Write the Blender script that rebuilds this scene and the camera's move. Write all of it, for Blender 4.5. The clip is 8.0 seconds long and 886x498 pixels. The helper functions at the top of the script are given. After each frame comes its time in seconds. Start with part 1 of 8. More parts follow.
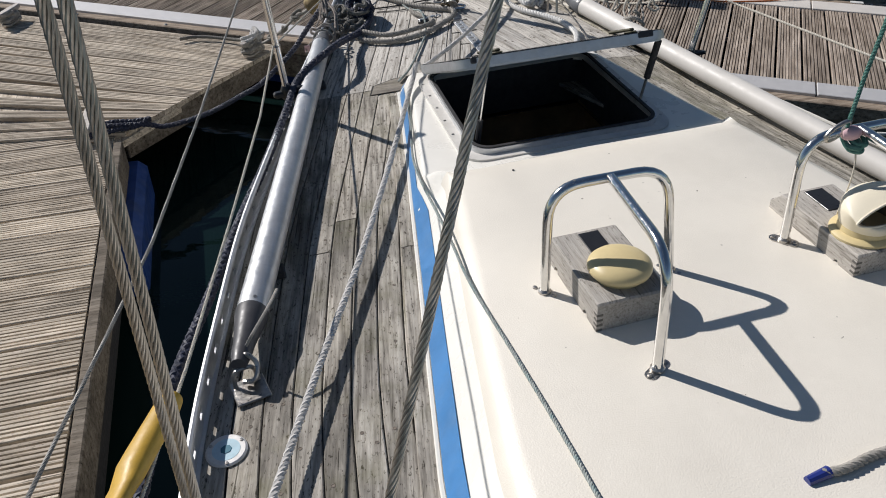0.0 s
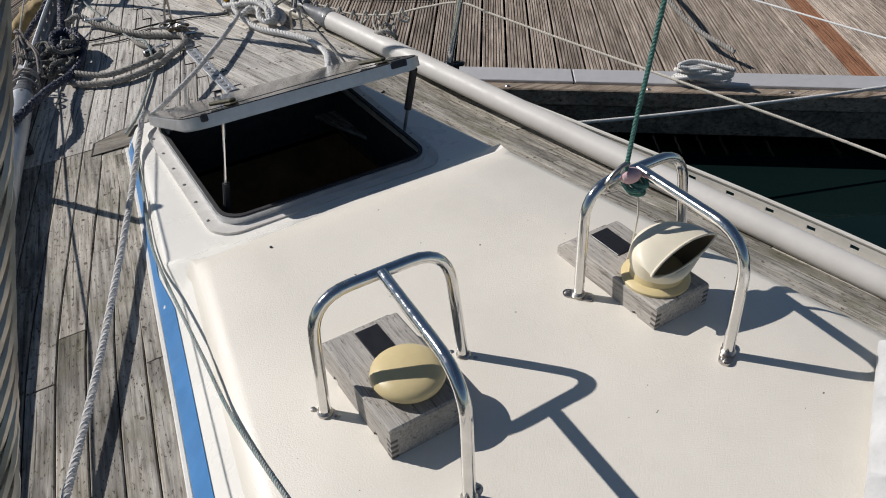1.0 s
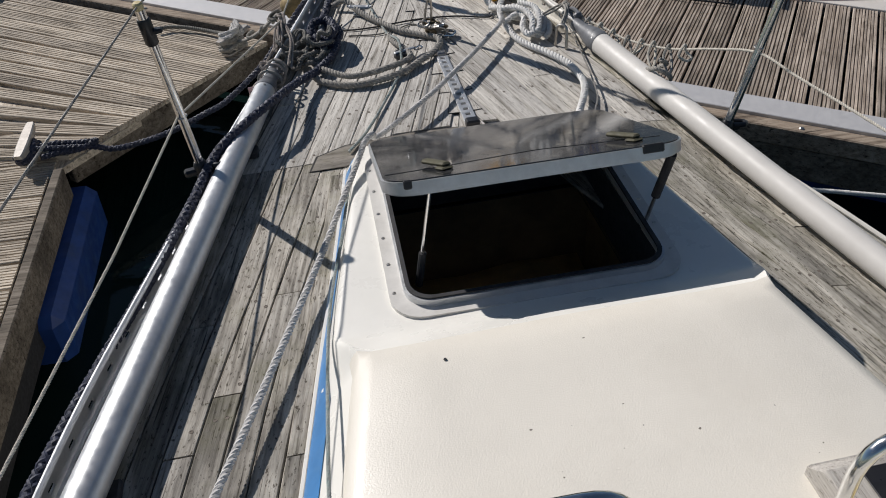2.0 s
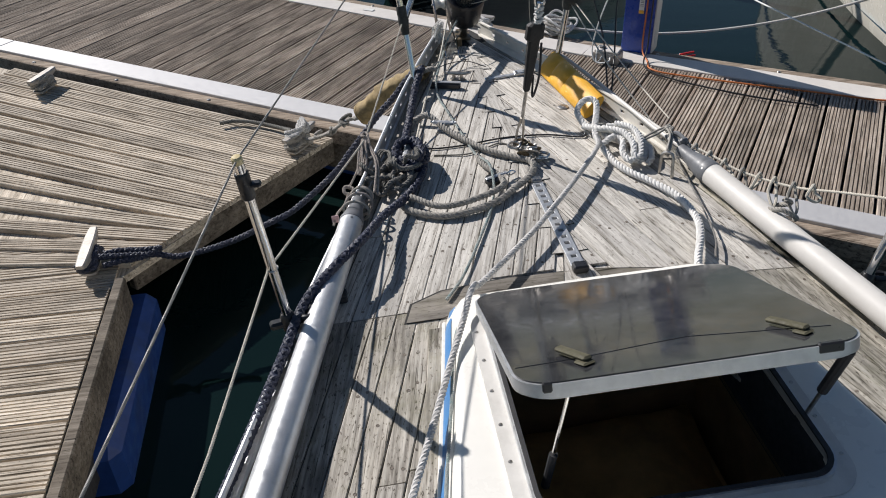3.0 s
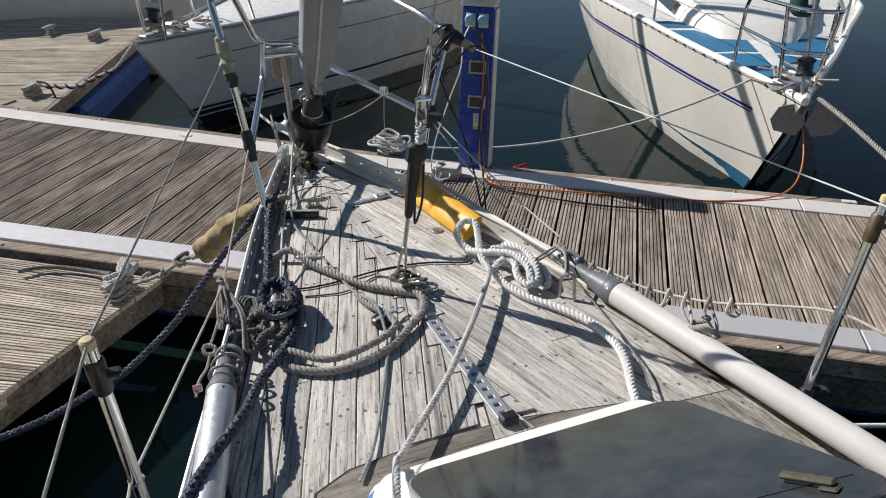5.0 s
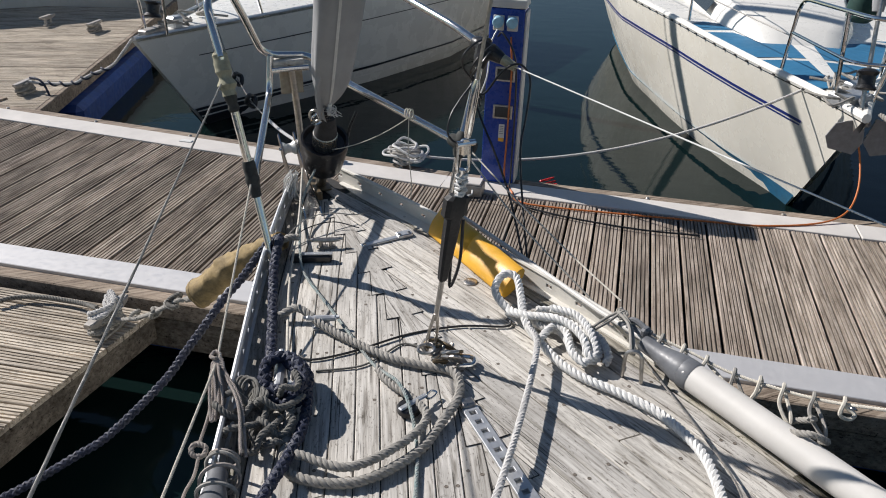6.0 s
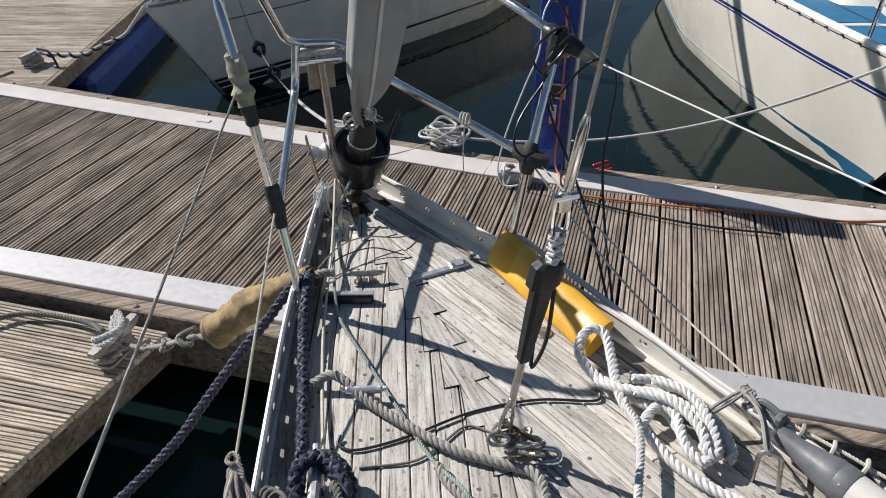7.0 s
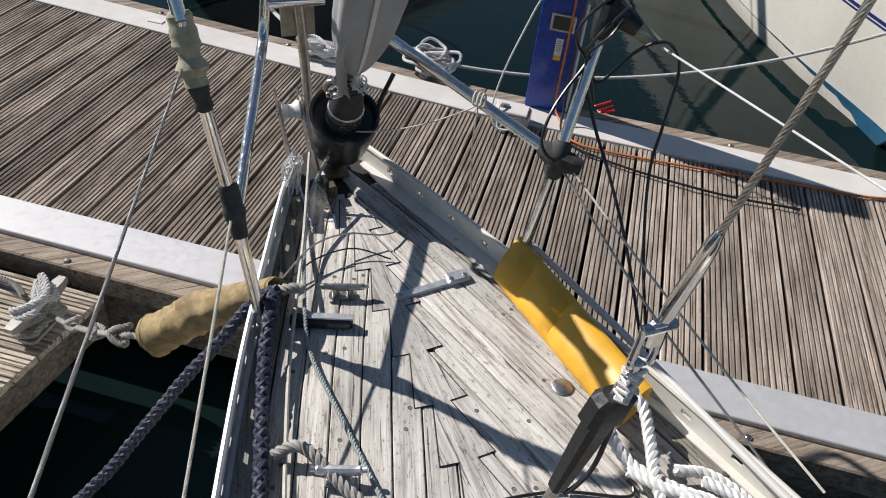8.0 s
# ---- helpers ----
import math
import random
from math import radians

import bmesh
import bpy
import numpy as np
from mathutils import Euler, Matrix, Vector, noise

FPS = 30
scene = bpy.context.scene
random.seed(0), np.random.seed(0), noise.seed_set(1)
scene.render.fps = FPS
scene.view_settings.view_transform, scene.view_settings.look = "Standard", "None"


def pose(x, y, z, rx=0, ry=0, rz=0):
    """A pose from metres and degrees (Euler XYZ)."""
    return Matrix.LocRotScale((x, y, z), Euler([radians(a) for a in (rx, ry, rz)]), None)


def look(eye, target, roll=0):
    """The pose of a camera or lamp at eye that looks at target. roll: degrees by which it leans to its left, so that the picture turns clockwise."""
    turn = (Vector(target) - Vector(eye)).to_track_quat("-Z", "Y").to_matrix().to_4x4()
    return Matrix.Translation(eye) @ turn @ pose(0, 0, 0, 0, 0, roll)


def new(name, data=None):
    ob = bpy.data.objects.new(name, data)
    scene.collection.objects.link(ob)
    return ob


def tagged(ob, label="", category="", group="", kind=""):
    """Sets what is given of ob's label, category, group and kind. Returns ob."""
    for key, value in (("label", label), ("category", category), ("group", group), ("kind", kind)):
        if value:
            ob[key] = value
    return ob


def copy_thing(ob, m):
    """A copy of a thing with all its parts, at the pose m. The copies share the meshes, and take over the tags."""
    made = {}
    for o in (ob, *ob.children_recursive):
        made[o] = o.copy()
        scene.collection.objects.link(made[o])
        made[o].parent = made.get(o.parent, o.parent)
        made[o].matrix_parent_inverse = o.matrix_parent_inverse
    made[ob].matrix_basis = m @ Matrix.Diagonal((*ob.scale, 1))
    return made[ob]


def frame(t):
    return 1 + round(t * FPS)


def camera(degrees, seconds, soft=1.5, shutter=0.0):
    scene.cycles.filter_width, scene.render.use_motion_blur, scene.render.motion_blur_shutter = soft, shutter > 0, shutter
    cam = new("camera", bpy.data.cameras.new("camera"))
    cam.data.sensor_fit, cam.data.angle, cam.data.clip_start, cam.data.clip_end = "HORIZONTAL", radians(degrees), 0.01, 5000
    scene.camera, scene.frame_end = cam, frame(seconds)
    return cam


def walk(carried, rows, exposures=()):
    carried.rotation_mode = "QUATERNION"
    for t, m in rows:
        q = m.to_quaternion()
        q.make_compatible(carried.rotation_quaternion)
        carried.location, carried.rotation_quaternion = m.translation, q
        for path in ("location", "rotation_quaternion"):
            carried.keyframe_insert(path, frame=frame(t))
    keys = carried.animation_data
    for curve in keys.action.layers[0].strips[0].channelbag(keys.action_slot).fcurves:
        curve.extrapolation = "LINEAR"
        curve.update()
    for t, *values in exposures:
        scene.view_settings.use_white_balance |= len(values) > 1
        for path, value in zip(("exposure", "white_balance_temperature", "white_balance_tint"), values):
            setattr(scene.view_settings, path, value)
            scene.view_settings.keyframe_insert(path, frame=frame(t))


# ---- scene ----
cam = camera(58.6, 8.0, soft=1.0)
METRES, EYE, TILT, LEAN, TURN = 3.2, 1.45, -35.0, 0.0, 0.0
PATH = [
    (0, (-0.965, 0.05, 1.175), (-0.547, 1.64, 0.036), -1.3),
    (0.5, (-0.876, 0.24, 1.174), (-0.207, 1.72, 0.006), -0.3),
    (1, (-0.763, 0.368, 1.193), (0.113, 1.727, 0.015), 0.3),
    (1.5, (-0.595, 0.542, 1.161), (0.06, 2.012, -0.026), -0.4),
    (2, (-0.495, 0.773, 1.256), (-0.212, 2.301, -0.002), -1.3),
    (2.2, (-0.521, 0.836, 1.306), (-0.329, 2.368, 0.035), -2.4),
    (3.3, (-0.654, 1.242, 1.344), (-0.397, 2.913, 0.275), -0.8),
    (3.5, (-0.664, 1.291, 1.324), (-0.356, 2.978, 0.295), -0.7),
    (4, (-0.74, 1.362, 1.242), (-0.198, 3.037, 0.293), 0.3),
    (4.5, (-0.796, 1.416, 1.256), (-0.089, 3.045, 0.336), 1.6),
    (4.7, (-0.792, 1.451, 1.242), (-0.076, 3.091, 0.349), 1.3),
    (6, (-0.67, 2.004, 1.227), (0.026, 3.637, 0.305), 2.1),
    (6.5, (-0.67, 2.239, 1.223), (-0.008, 3.868, 0.27), 1.2),
    (7, (-0.577, 2.523, 1.212), (0.044, 4.123, 0.185), 1.2),
    (7.5, (-0.514, 2.75, 1.237), (0.115, 4.265, 0.093), 3.7),
    (8, (-0.477, 3.045, 1.22), (0.188, 4.455, -0.033), 7.1),
]
walk(cam, [(t, look(eye, target, roll)) for t, eye, target, roll in PATH], exposures=[(0.0, -0.1), (1.0, -0.27), (2.0, -0.25), (3.4, 0.2), (4.5, 0.1), (6.0, 0.15), (8.0, 0.2)])

# ---- world and sun ----
SUN_TO = Vector((-0.188, 0.2185, 0.219)).normalized()
sky_world = bpy.data.worlds.new("sky")
sky_world.use_nodes = True
wn = sky_world.node_tree
sky = wn.nodes.new("ShaderNodeTexSky")
sky.sky_type, sky.sun_disc = "NISHITA", False
sky.air_density, sky.dust_density, sky.ozone_density = 1.0, 0.15, 2.5
sky.sun_elevation, sky.sun_rotation = radians(36.0), radians(-40.7)
wn.nodes["Background"].inputs["Strength"].default_value = 0.055
wn.links.new(sky.outputs[0], wn.nodes["Background"].inputs["Color"])
scene.world = sky_world
sun_data = bpy.data.lights.new("sun", "SUN")
sun_data.energy, sun_data.angle, sun_data.color = 5.0, radians(0.53), (1.0, 0.955, 0.925)
sun = new("sun", sun_data)
sun.matrix_world = look(SUN_TO * 30, (0, 0, 0))
scene.view_settings.exposure = 0.0

# ---- materials ----
def node_mat(name, rough=0.6, metal=0.0, spec=0.5):
    m = bpy.data.materials.new(name)
    m.use_nodes = True
    b = m.node_tree.nodes["Principled BSDF"]
    b.inputs["Roughness"].default_value = rough
    b.inputs["Metallic"].default_value = metal
    b.inputs["Specular IOR Level"].default_value = spec
    return m, m.node_tree, b


def coords(nt, scale=(1, 1, 1), spin=0.0):
    tc = nt.nodes.new("ShaderNodeTexCoord")
    mp = nt.nodes.new("ShaderNodeMapping")
    mp.inputs["Scale"].default_value = scale
    oi = nt.nodes.new("ShaderNodeObjectInfo")
    off = nt.nodes.new("ShaderNodeVectorMath")
    off.operation = "MULTIPLY_ADD"
    off.inputs[1].default_value = (3.1, 7.3, 5.9)
    nt.links.new(oi.outputs["Random"], off.inputs[0])
    nt.links.new(tc.outputs["Object"], off.inputs[2])
    rot = nt.nodes.new("ShaderNodeVectorRotate")
    rot.rotation_type = "Z_AXIS"
    rot.inputs["Angle"].default_value = radians(spin)
    nt.links.new(off.outputs[0], rot.inputs["Vector"])
    nt.links.new(rot.outputs[0], mp.inputs["Vector"])
    return mp.outputs["Vector"]


def noise_of(nt, vec, scale, detail=4.0, rough=0.6):
    n = nt.nodes.new("ShaderNodeTexNoise")
    n.inputs["Scale"].default_value, n.inputs["Detail"].default_value, n.inputs["Roughness"].default_value = scale, detail, rough
    nt.links.new(vec, n.inputs["Vector"])
    return n.outputs["Fac"]


def ramp(nt, fac, stops):
    r = nt.nodes.new("ShaderNodeValToRGB")
    while len(r.color_ramp.elements) < len(stops):
        r.color_ramp.elements.new(0.5)
    for e, (p, c) in zip(r.color_ramp.elements, stops):
        e.position, e.color = p, (*c, 1)
    nt.links.new(fac, r.inputs["Fac"])
    return r.outputs["Color"]


def mix(nt, fac, a, b, mode="MIX"):
    n = nt.nodes.new("ShaderNodeMix")
    n.data_type, n.blend_type = "RGBA", mode
    for sock, v in ((n.inputs[0], fac), (n.inputs[6], a), (n.inputs[7], b)):
        if isinstance(v, (int, float)):
            sock.default_value = v
        elif isinstance(v, tuple):
            sock.default_value = (*v, 1)
        else:
            nt.links.new(v, sock)
    return n.outputs[2]


def bump(nt, b, height, strength=0.3, dist=0.002):
    n = nt.nodes.new("ShaderNodeBump")
    n.inputs["Strength"].default_value, n.inputs["Distance"].default_value = strength, dist
    nt.links.new(height, n.inputs["Height"])
    nt.links.new(n.outputs[0], b.inputs["Normal"])


def per_piece(nt, lo, hi):
    o = nt.nodes.new("ShaderNodeObjectInfo")
    return ramp(nt, o.outputs["Random"], [(0, lo), (1, hi)])


def mat_wood(name, dark, mid, pale, along="y", grain=55.0, stain=0.55, spin=0.0, rough=0.85, piece=((0.82, 0.82, 0.82), (1.12, 1.1, 1.06)), moss=0.0, checks=0.85, specks=0.6, relief=0.7):
    """Weathered wood: long grain, blotchy stains, dark checks."""
    m, nt, b = node_mat(name, rough, 0, 0.25)
    long_scale = {"y": (1, 0.045, 1), "x": (0.045, 1, 1)}[along]
    g = noise_of(nt, coords(nt, long_scale, spin), grain, 6, 0.65)
    c = ramp(nt, g, [(0.30, dark), (0.48, mid), (0.68, pale)])
    s = noise_of(nt, coords(nt, (1, 0.3, 1) if along == "y" else (0.3, 1, 1), spin), 7.0, 5, 0.7)
    blot = ramp(nt, s, [(0.36, (1 - stain,) * 3), (0.6, (1, 1, 1))])
    c = mix(nt, 1.0, c, blot, "MULTIPLY")
    f = noise_of(nt, coords(nt, (1, 0.12, 1) if along == "y" else (0.12, 1, 1), spin), 38.0, 3, 0.75)
    speck = ramp(nt, f, [(0.30, (0.35, 0.33, 0.3)), (0.40, (1, 1, 1))])
    c = mix(nt, 0.8, c, speck, "MULTIPLY")
    # black mildew dots and short dashes
    d = noise_of(nt, coords(nt, (1, 0.35, 1) if along == "y" else (0.35, 1, 1), spin), 170.0, 3, 0.7)
    c = mix(nt, specks, c, ramp(nt, d, [(0.33, (0.22, 0.20, 0.18)), (0.42, (1, 1, 1))]), "MULTIPLY")
    # long drying cracks, few but dark
    k = noise_of(nt, coords(nt, (1, 0.02, 1) if along == "y" else (0.02, 1, 1), spin), grain * 1.9, 2, 0.5)
    c = mix(nt, checks, c, ramp(nt, k, [(0.315, (0.10, 0.09, 0.08)), (0.345, (1, 1, 1))]), "MULTIPLY")
    if moss:
        mo = ramp(nt, noise_of(nt, coords(nt), 5.0, 5, 0.7), [(0.5, (0, 0, 0)), (0.72, (moss,) * 3)])
        c = mix(nt, mo, c, (0.13, 0.13, 0.05))
    c = mix(nt, 1.0, c, per_piece(nt, *piece), "MULTIPLY")
    nt.links.new(c, b.inputs["Base Color"])
    bump(nt, b, g, relief, 0.003)
    return m


def mat_plain(name, col, rough=0.5, metal=0.0, spec=0.5, vary=0.18, scale=18.0, relief=0.0, relief_scale=200.0, dirt=None, dirt_amount=0.35, specks=0.0):
    """Paint, plastic or metal with blotches, fine relief and grime of its own."""
    m, nt, b = node_mat(name, rough, metal, spec)
    n = noise_of(nt, coords(nt), scale, 5, 0.65)
    lo, hi = tuple(v * (1 - vary) for v in col), tuple(min(1.0, v * (1 + vary * 0.5)) for v in col)
    c = ramp(nt, n, [(0.3, lo), (0.7, hi)])
    if dirt:
        d = ramp(nt, noise_of(nt, coords(nt), scale * 0.35, 8, 0.75), [(0.5, (0, 0, 0)), (0.75, (dirt_amount,) * 3)])
        c = mix(nt, d, c, dirt)
    if specks:
        sp = noise_of(nt, coords(nt), specks, 1, 0.5)
        c = mix(nt, 0.85, c, ramp(nt, sp, [(0.175, (0.12, 0.10, 0.08)), (0.19, (1, 1, 1))]), "MULTIPLY")
    nt.links.new(c, b.inputs["Base Color"])
    r = ramp(nt, noise_of(nt, coords(nt), scale * 2.3, 4, 0.6), [(0.3, (max(0.03, rough - 0.1),) * 3), (0.7, (min(1, rough + 0.12),) * 3)])
    nt.links.new(r, b.inputs["Roughness"])
    if relief:
        bump(nt, b, noise_of(nt, coords(nt), relief_scale, 3, 0.6), relief, 0.0012)
    return m


deck_wood = lambda name, spin: mat_wood(name, (0.27, 0.245, 0.215), (0.59, 0.56, 0.515), (0.785, 0.755, 0.705), grain=120, stain=0.30, spin=spin, checks=0.8, specks=0.65, relief=0.6, piece=((0.80, 0.80, 0.80), (1.1, 1.09, 1.06)))
M_DECKP, M_DECKS, M_DECK = deck_wood("weathered_deck_port", 17.4), deck_wood("weathered_deck_starboard", -14.7), deck_wood("weathered_king_plank", 0)
M_SIDE = mat_wood("mossy_deck", (0.13, 0.117, 0.10), (0.43, 0.40, 0.355), (0.64, 0.61, 0.55), grain=95, stain=0.62, spin=11, moss=0.4, specks=1.0)
M_SIDES = mat_wood("mossy_deck_starboard", (0.15, 0.135, 0.11), (0.48, 0.45, 0.39), (0.70, 0.665, 0.59), grain=95, stain=0.62, spin=-12, moss=0.5, specks=1.0)
M_YOLD = mat_plain("old_yellow_pvc", (0.60, 0.37, 0.05), 0.5, vary=0.3, scale=14.0, relief=0.5, relief_scale=60.0, dirt=(0.22, 0.15, 0.05), dirt_amount=0.7)
M_MARGIN = mat_wood("margin_board", (0.17, 0.15, 0.125), (0.33, 0.30, 0.26), (0.44, 0.40, 0.35), along="x", stain=0.45, moss=0.3)
M_PONT = mat_wood("pontoon_plank", (0.14, 0.11, 0.085), (0.34, 0.285, 0.235), (0.53, 0.465, 0.40), along="y", grain=70, stain=0.4, piece=((0.70, 0.68, 0.66), (1.12, 1.1, 1.08)))
M_PONTD = mat_wood("darker_pontoon_plank", (0.115, 0.09, 0.07), (0.315, 0.265, 0.218), (0.51, 0.45, 0.385), along="y", grain=70, stain=0.5, piece=((0.66, 0.64, 0.62), (1.1, 1.08, 1.06)))
M_PONTP = mat_wood("paler_pontoon_plank", (0.18, 0.14, 0.108), (0.42, 0.355, 0.295), (0.64, 0.56, 0.485), along="y", grain=70, stain=0.35, piece=((0.78, 0.76, 0.74), (1.12, 1.1, 1.08)))
M_STRAKE = mat_wood("brown_rubbing_strake", (0.15, 0.11, 0.085), (0.36, 0.29, 0.225), (0.50, 0.42, 0.34), along="x", stain=0.4)
M_BEAM = mat_wood("pontoon_beam", (0.10, 0.08, 0.062), (0.21, 0.18, 0.145), (0.32, 0.28, 0.235), along="x", stain=0.5)
M_BOX = mat_wood("silvered_teak", (0.30, 0.28, 0.26), (0.41, 0.39, 0.365), (0.50, 0.48, 0.455), along="y", grain=190, stain=0.25, checks=0.5)
M_BROWN = mat_wood("new_brown_plank", (0.20, 0.09, 0.05), (0.33, 0.16, 0.09), (0.40, 0.21, 0.13), along="y", stain=0.2)
M_CAULK = mat_plain("caulking", (0.03, 0.028, 0.026), 0.8)
M_GEL = mat_plain("cream_gelcoat", (0.80, 0.755, 0.665), 0.42, 0, 0.5, vary=0.05, scale=3.0, relief=0.55, relief_scale=300.0, dirt=(0.45, 0.40, 0.32), dirt_amount=0.22, specks=75.0)
M_WHITE = mat_plain("white_gelcoat", (0.82, 0.80, 0.74), 0.3, 0, 0.5, vary=0.05, scale=5.0, dirt=(0.5, 0.46, 0.38), dirt_amount=0.15)
M_BLUE = mat_plain("blue_paint", (0.055, 0.21, 0.47), 0.4, vary=0.2, scale=9.0, dirt=(0.25, 0.33, 0.42), dirt_amount=0.3)
M_ALU = mat_plain("anodised_aluminium", (0.62, 0.63, 0.64), 0.42, 0.75, vary=0.12, scale=25.0, dirt=(0.3, 0.3, 0.29), dirt_amount=0.3)
M_ALUW = mat_plain("white_painted_tube", (0.66, 0.635, 0.59), 0.5, 0.0, vary=0.08, scale=8.0, dirt=(0.4, 0.38, 0.33), dirt_amount=0.25)
M_RAILC = mat_plain("cream_painted_rail", (0.70, 0.675, 0.615), 0.45, 0.0, vary=0.1, scale=16.0, dirt=(0.42, 0.38, 0.30), dirt_amount=0.35)
M_FLANGE = mat_plain("weathered_white_frame", (0.66, 0.64, 0.60), 0.5, 0.0, vary=0.1, scale=20.0, dirt=(0.36, 0.33, 0.28), dirt_amount=0.4)
M_STEEL = mat_plain("polished_stainless", (0.74, 0.73, 0.71), 0.13, 1.0, vary=0.1, scale=40.0)
M_STEELD = mat_plain("dull_stainless", (0.50, 0.48, 0.45), 0.35, 1.0, vary=0.3, scale=60.0, dirt=(0.22, 0.13, 0.07), dirt_amount=0.35)
M_WIRE = mat_plain("stainless_wire", (0.46, 0.43, 0.385), 0.38, 0.85, vary=0.25, scale=90.0)
M_BLACK = mat_plain("black_plastic", (0.018, 0.018, 0.02), 0.35, vary=0.3, scale=30.0)
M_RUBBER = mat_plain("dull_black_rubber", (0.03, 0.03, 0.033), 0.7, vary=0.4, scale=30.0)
M_GREYP = mat_plain("grey_plastic", (0.16, 0.165, 0.175), 0.45, vary=0.25, scale=30.0)
M_DARKP = mat_plain("dark_grey_plastic", (0.06, 0.06, 0.065), 0.45, vary=0.25, scale=30.0)
M_CREAMP = mat_plain("cream_plastic", (0.66, 0.54, 0.29), 0.38, vary=0.08, scale=14.0, dirt=(0.45, 0.36, 0.18), dirt_amount=0.3)
M_COWL = mat_plain("cream_cowl", (0.82, 0.75, 0.59), 0.42, vary=0.06, scale=14.0, dirt=(0.5, 0.44, 0.3), dirt_amount=0.25)
M_YELLOW = mat_plain("yellow_pvc", (0.80, 0.42, 0.035), 0.42, vary=0.14, scale=16.0, relief=0.25, relief_scale=260.0, dirt=(0.35, 0.2, 0.05), dirt_amount=0.4)
M_TAN = mat_plain("tan_canvas", (0.36, 0.262, 0.125), 0.8, vary=0.35, scale=46.0, relief=0.7, relief_scale=110.0, dirt=(0.11, 0.085, 0.05), dirt_amount=0.9)
M_ROPEW = mat_plain("white_rope", (0.74, 0.73, 0.70), 0.75, vary=0.2, scale=60.0, relief=0.5, relief_scale=700.0, dirt=(0.35, 0.33, 0.29), dirt_amount=0.4)
M_ROPEG = mat_plain("grey_rope", (0.36, 0.34, 0.305), 0.85, vary=0.3, scale=60.0, relief=0.6, relief_scale=700.0, dirt=(0.18, 0.17, 0.14), dirt_amount=0.5)
M_SHEET = mat_plain("pale_grey_rope", (0.60, 0.585, 0.56), 0.8, vary=0.22, scale=60.0, relief=0.5, relief_scale=700.0, dirt=(0.32, 0.30, 0.28), dirt_amount=0.4)
M_ROPEN = mat_plain("navy_rope", (0.020, 0.026, 0.056), 0.55, vary=0.5, scale=70.0, relief=0.6, relief_scale=700.0, dirt=(0.07, 0.07, 0.07), dirt_amount=0.45)
M_ROPED = mat_plain("dirty_rope", (0.185, 0.178, 0.16), 0.9, vary=0.4, scale=60.0, relief=0.6, relief_scale=700.0)
M_CORD = mat_plain("pale_cord", (0.60, 0.56, 0.48), 0.8, vary=0.25, scale=80.0, relief=0.4, relief_scale=900.0)
M_GREEN = mat_plain("green_cord", (0.07, 0.20, 0.17), 0.7, vary=0.3, scale=90.0, relief=0.4, relief_scale=900.0)
M_FLECK = mat_plain("flecked_line", (0.36, 0.39, 0.37), 0.8, vary=0.4, scale=140.0, dirt=(0.05, 0.25, 0.27), dirt_amount=0.7)
M_PINK = mat_plain("faded_pink_plastic", (0.66, 0.44, 0.47), 0.5, vary=0.15, scale=30.0)
M_BAND = mat_plain("pontoon_band", (0.66, 0.625, 0.58), 0.55, 0.0, 0.5, vary=0.1, scale=6.0, dirt=(0.38, 0.36, 0.33), dirt_amount=0.25)
M_HANDLE = mat_plain("olive_plastic", (0.085, 0.078, 0.045), 0.75, vary=0.3, scale=40.0)
M_BANDN = mat_plain("galvanised_band", (0.60, 0.59, 0.585), 0.55, 0.35, 0.5, vary=0.03, scale=14.0, dirt=(0.46, 0.44, 0.41), dirt_amount=0.12)
M_CLEAT = mat_plain("galvanised_cleat", (0.45, 0.42, 0.385), 0.55, 0.6, vary=0.25, scale=35.0)
M_PED = mat_plain("blue_enamel", (0.006, 0.045, 0.30), 0.28, vary=0.15, scale=10.0)
M_FLOAT = mat_plain("blue_float", (0.012, 0.05, 0.22), 0.5, vary=0.3, scale=8.0, dirt=(0.05, 0.06, 0.06), dirt_amount=0.6)
M_ORANGE = mat_plain("orange_cable", (0.60, 0.17, 0.04), 0.55, vary=0.25, scale=30.0)
M_RED = mat_plain("red_plastic", (0.75, 0.03, 0.03), 0.4)
M_HULLC = mat_plain("cream_hull", (0.86, 0.82, 0.72), 0.25, 0, 0.5, vary=0.06, scale=2.0, dirt=(0.6, 0.5, 0.3), dirt_amount=0.3)
M_HULLG = mat_plain("pale_hull", (0.70, 0.69, 0.65), 0.25, 0, 0.5, vary=0.05, scale=2.0, dirt=(0.5, 0.47, 0.4), dirt_amount=0.2)
M_HBLACK = mat_plain("dark_boot_top", (0.015, 0.016, 0.02), 0.35)
M_HBLUE = mat_plain("navy_line", (0.02, 0.035, 0.20), 0.35)
M_TEAL = mat_plain("blue_deck_paint", (0.03, 0.17, 0.32), 0.6, vary=0.15, scale=6.0)
M_ANTIF = mat_plain("blue_antifouling", (0.02, 0.16, 0.30), 0.7, vary=0.35, scale=10.0, dirt=(0.08, 0.1, 0.06), dirt_amount=0.5)
M_SAIL = mat_plain("grey_sunstrip_canvas", (0.33, 0.335, 0.34), 0.85, vary=0.12, scale=9.0, relief=0.3, relief_scale=120.0)
M_TEALSTRIP = mat_plain("white_stitching", (0.62, 0.62, 0.60), 0.8)
M_GUARD = mat_plain("sheepskin_guard", (0.40, 0.38, 0.27), 0.95, vary=0.35, scale=40.0, relief=0.9, relief_scale=220.0)
M_TAPE = mat_plain("grey_tape", (0.052, 0.054, 0.050), 0.85, vary=0.4, scale=40.0)
